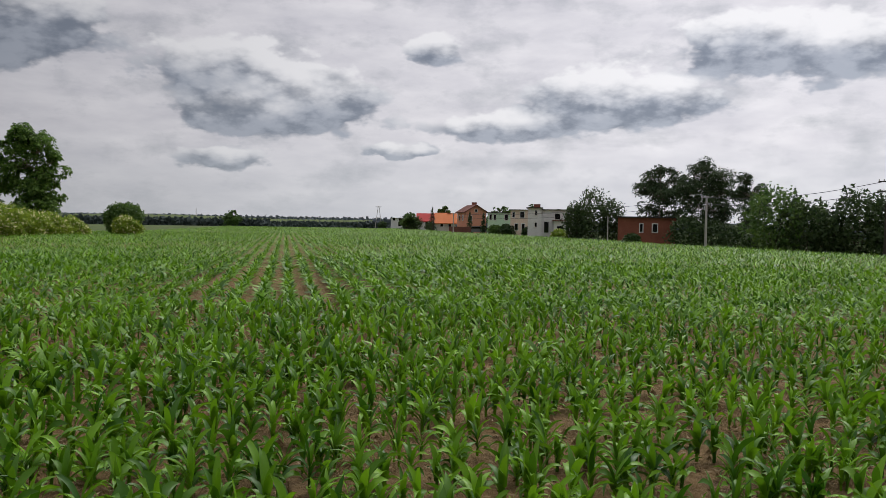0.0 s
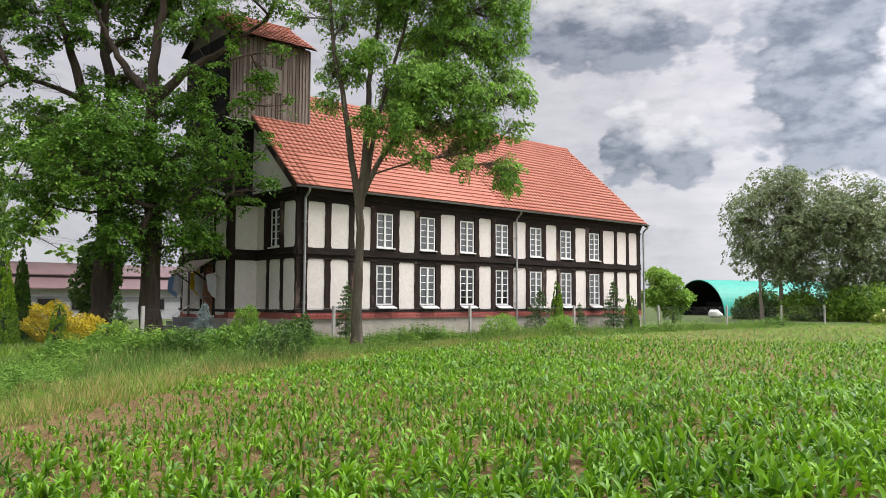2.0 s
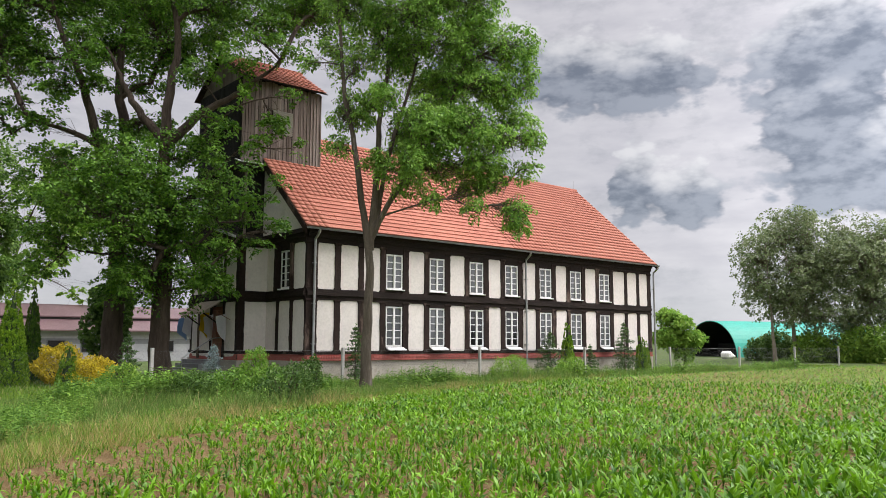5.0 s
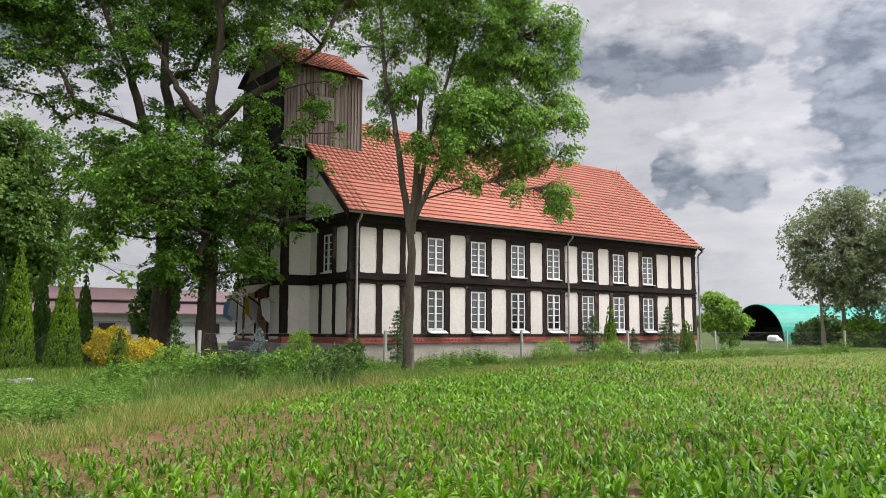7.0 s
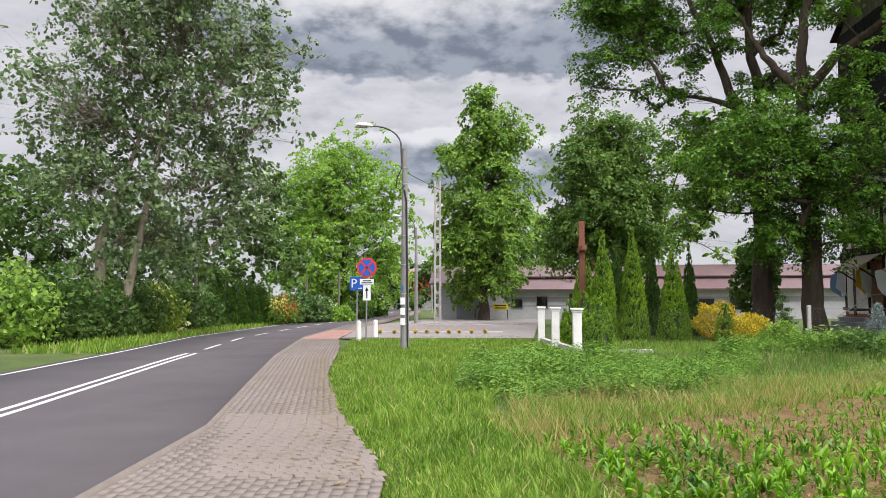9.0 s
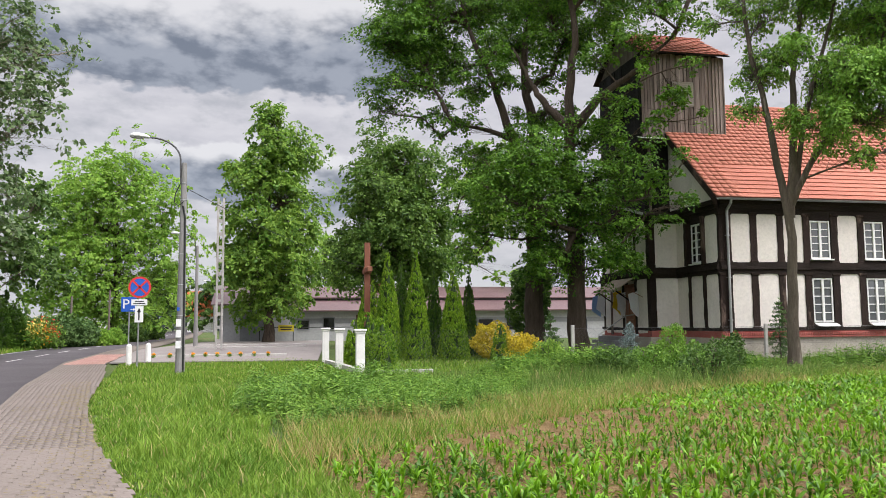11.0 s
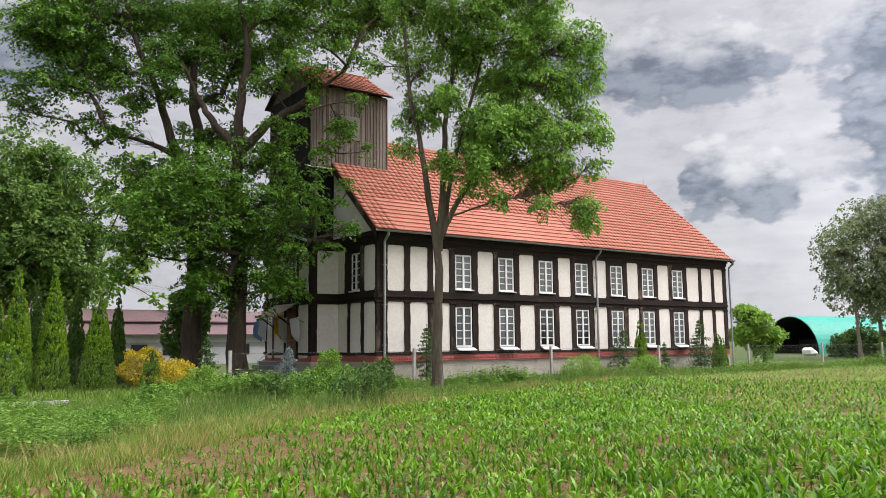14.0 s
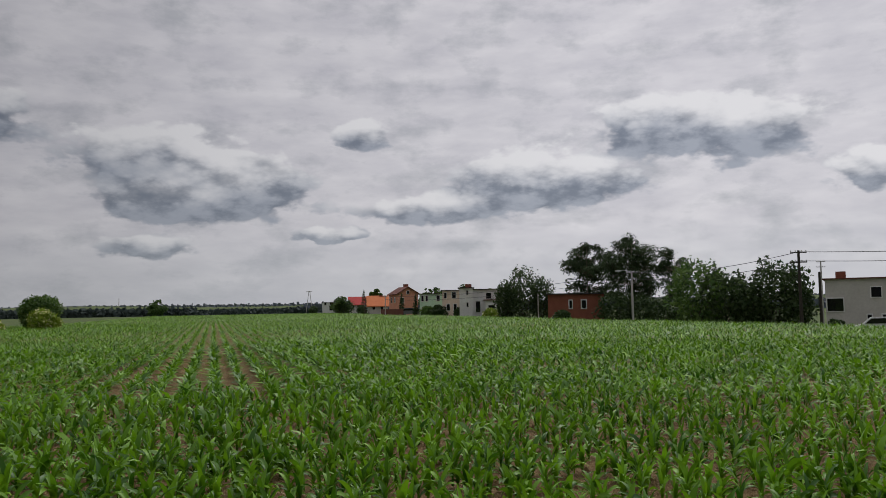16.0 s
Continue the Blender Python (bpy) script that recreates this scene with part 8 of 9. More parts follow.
def woods(name, spans, leaf, label, size):
    pos = []
    for a0, a1, dist, z_top, n, dep in spans:
        az = rng.uniform(min(a0, a1), max(a0, a1), n)
        dd = dist + rng.uniform(0, dep, n)
        x_, y_ = -np.sin(np.radians(az)) * dd, np.cos(np.radians(az)) * dd
        g = height(x_, y_)
        crown = z_top * (0.72 + 0.28 * np.sin(az * 9.1) * np.sin(az * 23.7 + 1.0)) + rng.normal(size=n) * 0.05 * abs(z_top)
        u_ = rng.uniform(0, 1, n) ** 0.7
        pos.append(np.stack([x_, y_, g + (crown - g) * u_], 1))
    v_, q_ = leaves(np.concatenate(pos), size, 0, 0.9, 0.1)
    solo(name, mesh_from(name, v_, q_, leaf), label, "woods", kind="stuff")


woods("far_woods", [(-79.5, -92.9, 640, 4.4, 5200, 40), (-92.9, -98.5, 760, 2.0, 1500, 60), (-94.0, -101.5, 980, 3.6, 1800, 60), (-99.0, -101.5, 560, 2.6, 800, 30), (-62.0, -80.0, 520, 4.0, 2600, 40)], L_FAR, "dark strip of far woods along the horizon", 3.2)
woods("hazy_woods", [(-60.0, -140.0, 2300, 19.0, 5000, 500), (-100, -150, 700, 2.0, 2600, 60), (-90, -102, 2600, 23.0, 500, 60)], L_FARTHER, "woods and hedges on the far hills, coloured bluish for haze", 9.0)
woods("far_woods_north", [(35.0, 60.0, 120, 14.0, 2500, 30), (-50.0, -30.0, 150, 7.0, 2600, 30), (10.0, -30.0, 160, 9.0, 2600, 30), (60, 150, 90, 10, 5000, 30)], L_FAR, "dark woods closing the view behind the village", 1.6)

# ---- left of the road ----
for az, dist, s, sz in ((19.6, 55, 1.3, 0.75), (18.8, 56, 1.3, 0.8), (18.0, 57, 1.3, 0.78), (17.2, 58, 1.3, 0.75), (20.4, 54, 1.2, 0.72)):
    p = bearing(az, dist)
    thuja(TH_D, (p[0], p[1], 0), "tall dense thuja in the roadside hedge", s, sz, "hedge_thuja", "hedge thujas")
for az, dist, r, z, lf in ((15.9, 60, 1.3, 1.0, L_DARK), (14.6, 62, 1.5, 1.1, L_SPRUCE), (13.6, 63, 1.2, 0.9, L_SPRUCE), (22.0, 50, 1.6, 1.2, L_DARK), (23.4, 47, 1.8, 1.4, L_DARK), (24.8, 44, 1.7, 1.2, L_ELDER), (26.5, 41, 1.8, 1.3, L_DARK), (28.5, 38, 1.8, 1.2, L_DARK), (31, 36, 2.0, 1.5, L_DARK), (34, 34, 2.0, 1.5, L_MAPLE), (11.5, 66, 0.9, 0.5, L_LINDEN), (10.4, 75, 1.2, 0.7, L_DARK), (12.6, 64, 1.0, 0.5, L_LINDEN), (9.3, 85, 1.3, 0.8, L_DARK)):
    shrub("hedge_shrub", bearing(az, dist), [(0, 0, z, r, z + 0.3), (r * 0.6, 0.3, z * 0.8, r * 0.7, z * 0.9), (-r * 0.6, -0.3, z * 0.8, r * 0.7, z * 0.9)], 3000, 0.25, lf, "leafy green shrub in the hedge across the road", group="hedge shrubs")
for k, (c_, az) in enumerate(((M_MARIGOLD, 15.6), (leaf_mat("red_rose_petal", (0.45, 0.02, 0.02), (0.6, 0.04, 0.03), 0.2), 15.2), (leaf_mat("yellow_petal", (0.7, 0.6, 0.08), (0.8, 0.75, 0.3), 0.2), 15.9))):
    fl2 = thing("flowering_bush", tuple(bearing(az, 57.0)), "flowering garden bush with bright blossoms", "shrub", "flowering bushes")
    v_, q_ = leaves(rng.normal(size=(160, 3)) * [0.35, 0.2, 0.4] + [0, 0, 1.0 + 0.2 * k], 0.16)
    under("blossoms", mesh_from("blossoms", v_, q_, c_), fl2)
    v_, q_ = leaves(rng.normal(size=(500, 3)) * [0.4, 0.25, 0.45] + [0, 0.1, 0.8], 0.18)
    under("foliage", mesh_from("foliage", v_, q_, L_HERB), fl2)
house(20.6, 72, 5.0, 6, 4.4, M_W_WHITE, M_R_DARK, "white flat-roofed house behind the roadside hedge", 20, "flat", (("f", 0.5, 2.3, 1.2, 1.2),), base=0.0)
house(12.9, 110, 7.0, 6, 2.8, M_W_WHITE, M_R_DARK, "low white building behind the roadside trees", 12, "flat", (("f", 0.5, 1.0, 1.0, 1.0),), base=0.0)
house(5.9, 150, 4.6, 6, 3.4, M_W_WHITE, M_R_ORANGE, "far roadside house with an orange tiled roof", 6, "gable_side", (("f", 0.5, 1.0, 1.0, 1.0),), rise=4.0, base=0.0)
for az, dist, h, lean_ in ((21.6, 47.5, 4.6, 1.0), (14.0, 73, 4.0, 0.0), (11.7, 74, 4.6, 0.0)):
    wp = thing("wooden_post", tuple(bearing(az, dist)), "old weathered wooden post across the road", "post", "wooden posts")
    under("post", tube_mesh("post", [(0, 0, -0.1), (lean_ * 0.1, 0, h)], [0.11, 0.08], M_BOARD_GREY, 8), wp)

# ---- maize ----


def maize_plant(nl, segs, r, fold=True):
    """One young maize plant about one metre in its own units: short stalk and arching leaves on two sides."""
    pieces = []
    h = 0.40
    st = np.array([[0, 0, 0], [r.normal() * 0.012, r.normal() * 0.012, h * 0.5], [r.normal() * 0.02, r.normal() * 0.02, h]])
    if segs >= 3:
        pieces.append(tube_arrays(st, [0.036, 0.034, 0.022], 5))
    base_a = r.uniform(0, np.pi)
    t = np.linspace(0, 1, segs + 1)
    for k in range(nl):
        u = (k + 0.5) / nl
        a = base_a + np.pi * k + r.normal() * 0.4
        ln = (0.64 - 0.4 * abs(u - 0.55) ** 1.5) * r.uniform(0.8, 1.15)
        th0 = np.radians(r.uniform(56, 72) + 15 * u)
        th1 = np.radians(-62 + 112 * u ** 1.3 + r.normal() * 20)
        tm = (t[1:] + t[:-1]) / 2
        th = th0 + (th1 - th0) * tm ** 1.25
        rad = np.concatenate([[0.0], np.cumsum(np.cos(th))]) * ln / segs
        z = 0.08 + h * u * 0.85 + np.concatenate([[0.0], np.cumsum(np.sin(th))]) * ln / segs
        wd = 0.066 * np.sin(np.pi * np.clip(0.22 + 0.78 * t, 0, 1)) ** 0.75 * r.uniform(0.8, 1.2) + 0.003
        dirv, side = np.array([np.cos(a), np.sin(a), 0]), np.array([-np.sin(a), np.cos(a), 0])
        curl = r.normal() * 0.12 * t ** 2
        mid = dirv * rad[:, None] + side * curl[:, None] + np.stack([0 * t, 0 * t, np.maximum(z, 0.03)], 1)
        tw = r.normal() * 0.7 * t
        sd = side * np.cos(tw)[:, None] + np.array([0, 0, 1.0]) * np.sin(tw)[:, None]
        lft, rgt = mid + sd * wd[:, None], mid - sd * wd[:, None]
        if fold:
            lft[:, 2] += wd * 0.5
            rgt[:, 2] += wd * 0.5
            v = np.stack([lft, mid, rgt], 1).reshape(-1, 3)
            i = np.arange(segs) * 3
            q = np.vstack([np.stack([i, i + 1, i + 4, i + 3], 1), np.stack([i + 1, i + 2, i + 5, i + 4], 1)])
        else:
            v = np.stack([lft, rgt], 1).reshape(-1, 3)
            i = np.arange(segs) * 2
            q = np.stack([i, i + 1, i + 3, i + 2], 1)
        pieces.append((v, q))
    return joined(pieces)


def scatter(templates, x, y, z, s, sz):
    """Many plants in one pair of arrays."""
    which = rng.integers(0, len(templates), len(x))
    vs, qs, n = [], [], 0
    for k, (tv_, tq_) in enumerate(templates):
        sel = np.where(which == k)[0]
        if not len(sel):
            continue
        a = rng.uniform(0, 2 * np.pi, len(sel))
        ca, sa = np.cos(a)[:, None], np.sin(a)[:, None]
        px_ = (tv_[None, :, 0] * ca - tv_[None, :, 1] * sa) * s[sel][:, None] + x[sel][:, None]
        py2 = (tv_[None, :, 0] * sa + tv_[None, :, 1] * ca) * s[sel][:, None] + y[sel][:, None]
        pz_ = tv_[None, :, 2] * sz[sel][:, None] + z[sel][:, None]
        vs.append(np.stack([px_, py2, pz_], -1).reshape(-1, 3))
        qs.append((tq_[None] + (np.arange(len(sel)) * len(tv_))[:, None, None]).reshape(-1, 4) + n)
        n += len(sel) * len(tv_)
    return np.concatenate(vs), np.concatenate(qs)


def bumps(x, y, f):
    return 0.5 + 0.5 * np.sin(x * f + 1.3 * np.sin(y * f * 0.7)) * np.sin(y * f * 1.1 + 0.8 * np.sin(x * f * 0.6))


ROW_DIR = np.array([0.9976, -0.0699])
ROW_NRM = np.array([0.0699, 0.9976])
GAP = 0.52
# rows across the headland, parallel to the road, then the long rows
hx, hy = [], []
for x0 in np.arange(0.5, 14.6, 0.52):
    ys_ = np.arange(-38, 26, 0.135)
    hx.append(x0 + rng.normal(size=len(ys_)) * 0.06)
    hy.append(ys_ + rng.normal(size=len(ys_)) * 0.03)
lx, ly = [], []
for o in np.arange(-60, 32, GAP):
    for a, b, st in ((14.6, 44, 0.13), (44, 100, 0.22), (100, 240, 0.6)):
        us = np.arange(a, b, st)
        p = us[:, None] * ROW_DIR + o * ROW_NRM
        lx.append(p[:, 0] + rng.normal(size=len(us)) * 0.03)
        ly.append(p[:, 1] + rng.normal(size=len(us)) * (0.035 if b < 101 else 0.15))
fx_, fy_ = np.concatenate(hx + lx), np.concatenate(hy + ly)
n_rows = len(fx_)
stray = np.vstack([rng.uniform([0.6, -14], [17, 3], (2400, 2)), rng.uniform([0.6, 3], [17, 21], (9000, 2))])
fx_, fy_ = np.append(fx_, stray[:, 0]), np.append(fy_, stray[:, 1])
late = np.where(np.arange(len(fx_)) >= n_rows, 0.85, 1.0)
keep = inside(FIELD, fx_, fy_)
dist_ = np.hypot(fx_, fy_)
az_ = np.degrees(np.arctan2(fx_, fy_))
keep &= (az_ > -6) & (az_ < 152) & (dist_ > 2.2)
thin = np.ones(len(fx_))
for cx_, cy_, rx_, ry_, dp in ((15.4, 4.6, 1.6, 0.7, 0.85), (15.8, 3.0, 1.5, 0.4, 0.8), (1.4, 11.6, 2.0, 0.9, 1.0), (15.5, 0.4, 3.4, 0.22, 0.8), (15.5, -0.62, 3.5, 0.16, 0.75), (15.5, -2.0, 4.0, 0.24, 0.8), (4.0, 13.2, 2.5, 0.8, 0.7), (7.5, 15.5, 2.5, 0.6, 0.5)):
    thin -= dp * np.exp(-(((fx_ - cx_) / rx_) ** 2 + ((fy_ - cy_) / ry_) ** 2))
thin *= 0.80 + 0.2 * bumps(fx_, fy_, 0.33)
keep &= rng.uniform(0, 1, len(fx_)) < thin
fx_, fy_, dist_, late = fx_[keep], fy_[keep], dist_[keep], late[keep]
fz_ = height(fx_, fy_) + 0.03
vigour = late * (1 - 0.5 * np.exp(-((fx_ - 2.8) / 3.6) ** 2 - ((fy_ - 12.4) / 2.4) ** 2)) * (0.80 + 0.3 * bumps(fx_, fy_, 0.21)) * (1 - 0.40 * smooth01(fy_ - 0.2 * fx_, 0.0, 7.0))
grow = 0.37 * vigour * rng.uniform(0.7, 1.2, len(fx_))
tall = 0.385 * vigour * rng.uniform(0.75, 1.2, len(fx_))
pr_ = np.random.default_rng(3)
NEAR = [maize_plant(8, 5, pr_) for _ in range(12)]
HALF = [maize_plant(6, 3, pr_, False) for _ in range(10)]
MID = [maize_plant(5, 2, pr_, False) for _ in range(6)]
FARP = [maize_plant(3, 1, pr_, False) for _ in range(5)]
order_ = np.argsort(dist_)
own = order_[:220]
near_mask = dist_ < 8.5
half_mask = (dist_ >= 8.5) & (dist_ < 14)
mid_mask = (dist_ >= 14) & (dist_ < 34)
far_mask = dist_ >= 34
near_mask[own] = False
near_i, half_i, mid_i, far_i = np.where(near_mask)[0], np.where(half_mask)[0], np.where(mid_mask)[0], np.where(far_mask)[0]
far_k = np.where(dist_[far_i] > 100, 3.4, 2.3)
bits = [scatter(NEAR, fx_[near_i], fy_[near_i], fz_[near_i], grow[near_i], tall[near_i]),
        scatter(HALF, fx_[half_i], fy_[half_i], fz_[half_i], grow[half_i] * 1.05, tall[half_i]),
        scatter(MID, fx_[mid_i], fy_[mid_i], fz_[mid_i], grow[mid_i] * 1.5, tall[mid_i] * 1.0),
        scatter(FARP, fx_[far_i], fy_[far_i], fz_[far_i], grow[far_i] * far_k, tall[far_i] * 1.0)]
v_, q_ = joined(bits)
solo("maize_crop", mesh_from("maize_crop", v_, q_, L_CORN, True), "wide field of young bright green maize in rows", "maize", kind="stuff")
near_me = [mesh_from("maize_plant", v, q, L_CORN, True) for v, q in NEAR]
for k, i in enumerate(own):
    o_ = solo("maize_plant", near_me[k % len(near_me)], "young green maize plant with arching leaves", "maize", "nearest maize plants", at=(float(fx_[i]), float(fy_[i]), float(fz_[i])))
    o_.rotation_euler = (0, 0, float(rng.uniform(0, 6.28)))
    o_.scale = (float(grow[i]), float(grow[i]), float(tall[i]))

# ---- grass ----


def blades(x, y, h, w, lean=0.45, two=False):
    n = len(x)
    a = rng.uniform(0, 2 * np.pi, n)
    b = rng.uniform(0, 2 * np.pi, n)
    base = np.stack([x, y, height(x, y)], 1)
    side = np.stack([np.cos(a), np.sin(a), 0 * a], 1) * w[:, None] / 2
    off = np.stack([np.cos(b), np.sin(b), 0 * b], 1) * (h * lean * rng.uniform(0.2, 1.2, n))[:, None]
    tip = base + off + np.stack([0 * h, 0 * h, h], 1)
    if not two:
        v = np.stack([base - side, base + side, tip + side * 0.15, tip - side * 0.15], 1).reshape(-1, 3)
        return v, np.arange(4 * n).reshape(-1, 4)
    mid = base + off * 0.32 + np.stack([0 * h, 0 * h, h * 0.62], 1)
    v = np.stack([base - side, base + side, mid - side * 0.8, mid + side * 0.8, tip - side * 0.1, tip + side * 0.1], 1).reshape(-1, 3)
    k = np.arange(n)[:, None] * 6
    return v, np.vstack([k + [0, 1, 3, 2], k + [2, 3, 5, 4]])


def tufts(x, y, n, spread):
    """Each place repeated n times, scattered closely about itself."""
    return np.repeat(x, n) + rng.normal(size=len(x) * n) * spread, np.repeat(y, n) + rng.normal(size=len(y) * n) * spread


def sown(poly, n, near=None):
    poly = np.array(poly, float)
    lo, hi = poly.min(0), poly.max(0)
    out = np.zeros((0, 2))
    while len(out) < n:
        p = rng.uniform(lo, hi, (n * 2, 2))
        p = p[inside(poly, p[:, 0], p[:, 1])]
        if near is not None:
            p = p[rng.uniform(0, 1, len(p)) < np.clip(near / (np.hypot(p[:, 0], p[:, 1]) + 0.1), 0, 1) ** 1.2]
        out = np.vstack([out, p])
    return out[:n, 0], out[:n, 1]


VERGE = [(-0.5, 2), (1.3, 2), (0.9, 7.0), (0.5, 9.2), (0.1, 10.6), (-0.2, 12.2), (-0.2, 14.5), (-0.9, 18.5), (-1.3, 22.5), (-3.6, 26.5), (-5.35, 26), (-3.85, 17), (-2.45, 11.6), (-1.15, 7.5)]
TALL = [(-0.2, 14.2), (-0.1, 12.4), (1.8, 12.9), (4.0, 14.4), (7.4, 16.4), (11.5, 18.3), (16.1, 20.5), (21.6, 22.5), (29.6, 24.3), (40, 25.2), (52, 25.2), (52, 26.8), (30, 26.8), (17, 26.6), (10, 26.2), (4.4, 24.2), (2.2, 23.8), (-1.2, 21.5), (-1.0, 17.5)]
LAWN = [(-3.6, 26.5), (-1.2, 22.0), (2.1, 24.2), (1.4, 32.8), (0.4, 36.2), (-6.5, 34.2), (-5.2, 26)]
YARD = [(2.9, 24.9), (10, 26.6), (17.4, 27.2), (41, 27.2), (62, 26), (62, 30), (43, 32), (42, 29.0), (16.2, 29.0), (14.0, 36), (9, 42), (3.4, 40), (2.0, 32)]
x_, y_ = sown(VERGE, 5200, 9.0)
tall_ = np.repeat(rng.uniform(0.5, 1.35, len(x_)), 9)
x_, y_ = tufts(x_, y_, 9, 0.045)
rim_ = smooth01(x_ - line_at(WALK_R, y_), 0.0, 0.9)
v1 = blades(x_, y_, rng.uniform(0.06, 0.24, len(x_)) * tall_ * (0.35 + 0.65 * rim_) * (0.55 + 1.25 * bumps(x_, y_, 0.9) * bumps(x_, y_, 2.3)), rng.uniform(0.007, 0.014, len(x_)) * (1 + np.hypot(x_, y_) * 0.05), 0.75, True)
x_, y_ = sown(VERGE, 16000, 9.0)
v1 = joined([v1, blades(x_, y_, rng.uniform(0.03, 0.10, len(x_)), rng.uniform(0.010, 0.018, len(x_)) * (1 + np.hypot(x_, y_) * 0.05), 0.9)])
x_, y_ = sown([(-0.6, -14), (1.5, -14), (1.4, 2), (-0.5, 2)], 9000)
v0 = blades(x_, y_, rng.uniform(0.05, 0.2, len(x_)), rng.uniform(0.006, 0.012, len(x_)), 0.7, True)
solo("verge_grass", mesh_from("verge_grass", *joined([v0, v1]), L_GRASS), "lush light green roadside grass, unmown", "grass", kind="stuff")
x_, y_ = sown(LAWN, 22000)
v2 = blades(x_, y_, rng.uniform(0.05, 0.14, len(x_)), rng.uniform(0.025, 0.05, len(x_)), 0.6)
x2, y2 = sown(YARD, 24000, 30.0)
v3 = blades(x2, y2, rng.uniform(0.06, 0.2, len(x2)), rng.uniform(0.03, 0.06, len(x2)), 0.6)
solo("lawn_grass", mesh_from("lawn_grass", *joined([v2, v3]), L_GRASS), "short bright green mown grass", "grass", kind="stuff")
x_, y_ = sown(TALL, 6200, 22.0)
tall_ = np.repeat(rng.uniform(0.45, 1.3, len(x_)), 10)
x_, y_ = tufts(x_, y_, 10, 0.06)
hh = (0.16 + 0.40 * bumps(x_, y_, 0.75) * bumps(x_, y_, 0.31)) * (0.7 + 0.3 * smooth01(x_, 2, 9)) * tall_ * rng.uniform(0.6, 1.2, len(x_))
v4 = blades(x_, y_, hh, rng.uniform(0.012, 0.028, len(x_)), 0.6)
solo("tall_grass", mesh_from("tall_grass", *v4, L_TALL), "tall unmown meadow grass along the field edge", "grass", kind="stuff")
margin = [(0.2, 9.0), (0.9, 9.2), (1.6, 10.6), (3.6, 12.3), (6.0, 14.2), (10, 16.4), (16, 19.2), (23, 21.6), (30, 23.2), (30, 24.6), (22, 23.2), (15.6, 21.2), (10, 18.6), (6, 17.2), (3.0, 15.4), (0.6, 13.2), (-0.2, 11.2)]
x_, y_ = sown(margin, 1500, 16.0)
x_, y_ = tufts(x_, y_, 7, 0.05)
v5 = blades(x_, y_, rng.uniform(0.06, 0.34, len(x_)) * (0.4 + bumps(x_, y_, 1.3)), rng.uniform(0.008, 0.018, len(x_)), 0.8)
x2, y2 = sown(margin, 2600, 16.0)
x2, y2 = tufts(x2, y2, 7, 0.05)
v6 = blades(x2, y2, rng.uniform(0.05, 0.26, len(x2)) * (0.4 + bumps(x2, y2, 1.1)), rng.uniform(0.010, 0.020, len(x2)), 0.8)
solo("margin_grass", mesh_from("margin_grass", *v6, L_GRASS), "ragged green grass where the maize field ends", "grass", kind="stuff")
solo("dry_grass", mesh_from("dry_grass", *v5, L_DRY), "yellowed dry grass at the field corner", "grass", kind="stuff")
# leafy weeds: nettles and herbs before the fence


def herb(pairs, r, wide=0.5, size=0.30):
    """One upright herb a metre high in its own units: a thin stem with opposite leaves, smaller towards the top."""
    pieces = [tube_arrays(np.array([[0, 0, 0], [r.normal() * 0.03, r.normal() * 0.03, 0.55], [r.normal() * 0.05, r.normal() * 0.05, 1.0]]), [0.012, 0.009, 0.004], 3)]
    for k in range(pairs):
        z = 0.18 + 0.82 * (k + 0.5) / pairs
        a0 = k * 1.57 + r.normal() * 0.3
        for sgn in (0, np.pi):
            a = a0 + sgn + r.normal() * 0.25
            ln = size * (1.1 - 0.65 * z) * r.uniform(0.75, 1.25)
            d = np.array([np.cos(a), np.sin(a), r.uniform(-0.35, 0.45)])
            sd = np.array([-np.sin(a), np.cos(a), r.normal() * 0.25]) * ln * wide * 0.5
            b0 = np.array([0, 0, z])
            v = np.array([b0, b0 + d * ln * 0.45 + sd, b0 + d * ln + [0, 0, -0.12 * ln], b0 + d * ln * 0.45 - sd])
            pieces.append((v, np.array([[0, 1, 2, 3]])))
    return joined(pieces)


def herbs(poly, n, low, high, f, near=None, k=1.0):
    x, y = sown(poly, n, near)
    h = (low + (high - low) * bumps(x, y, f) * bumps(x + 3.0, y, f * 2.3)) * rng.uniform(0.55, 1.15, n)
    return scatter(HERBS, x, y, height(x, y), np.maximum(h, 0.25) * k, h)


HERBS = [herb(6, pr_) for _ in range(4)] + [herb(7, pr_, 0.38, 0.34) for _ in range(3)] + [herb(5, pr_, 0.7, 0.30) for _ in range(2)]
w1 = herbs([(-1.0, 15.5), (0.2, 12.8), (2.4, 13.6), (4.4, 16.0), (6, 19), (3, 22.5), (-0.8, 20.5)], 3400, 0.25, 0.80, 0.8)
w2 = herbs([(5, 21.0), (9, 20.6), (14, 22.0), (16.2, 24.6), (15, 26.4), (8, 25.9)], 3300, 0.35, 1.05, 0.75)
w3 = herbs([(15.8, 24.6), (26, 24.6), (40, 25.6), (56, 25.6), (56, 27.5), (30, 26.9), (17, 26.6)], 2100, 0.25, 0.95, 0.6, None, 1.2)
w4 = herbs(TALL, 1800, 0.2, 0.8, 0.7, 22.0)
solo("weeds", mesh_from("weeds", *joined([w1, w2, w3, w4]), L_HERB), "dense leafy green nettles and herbs before the fence", "weeds", kind="stuff")
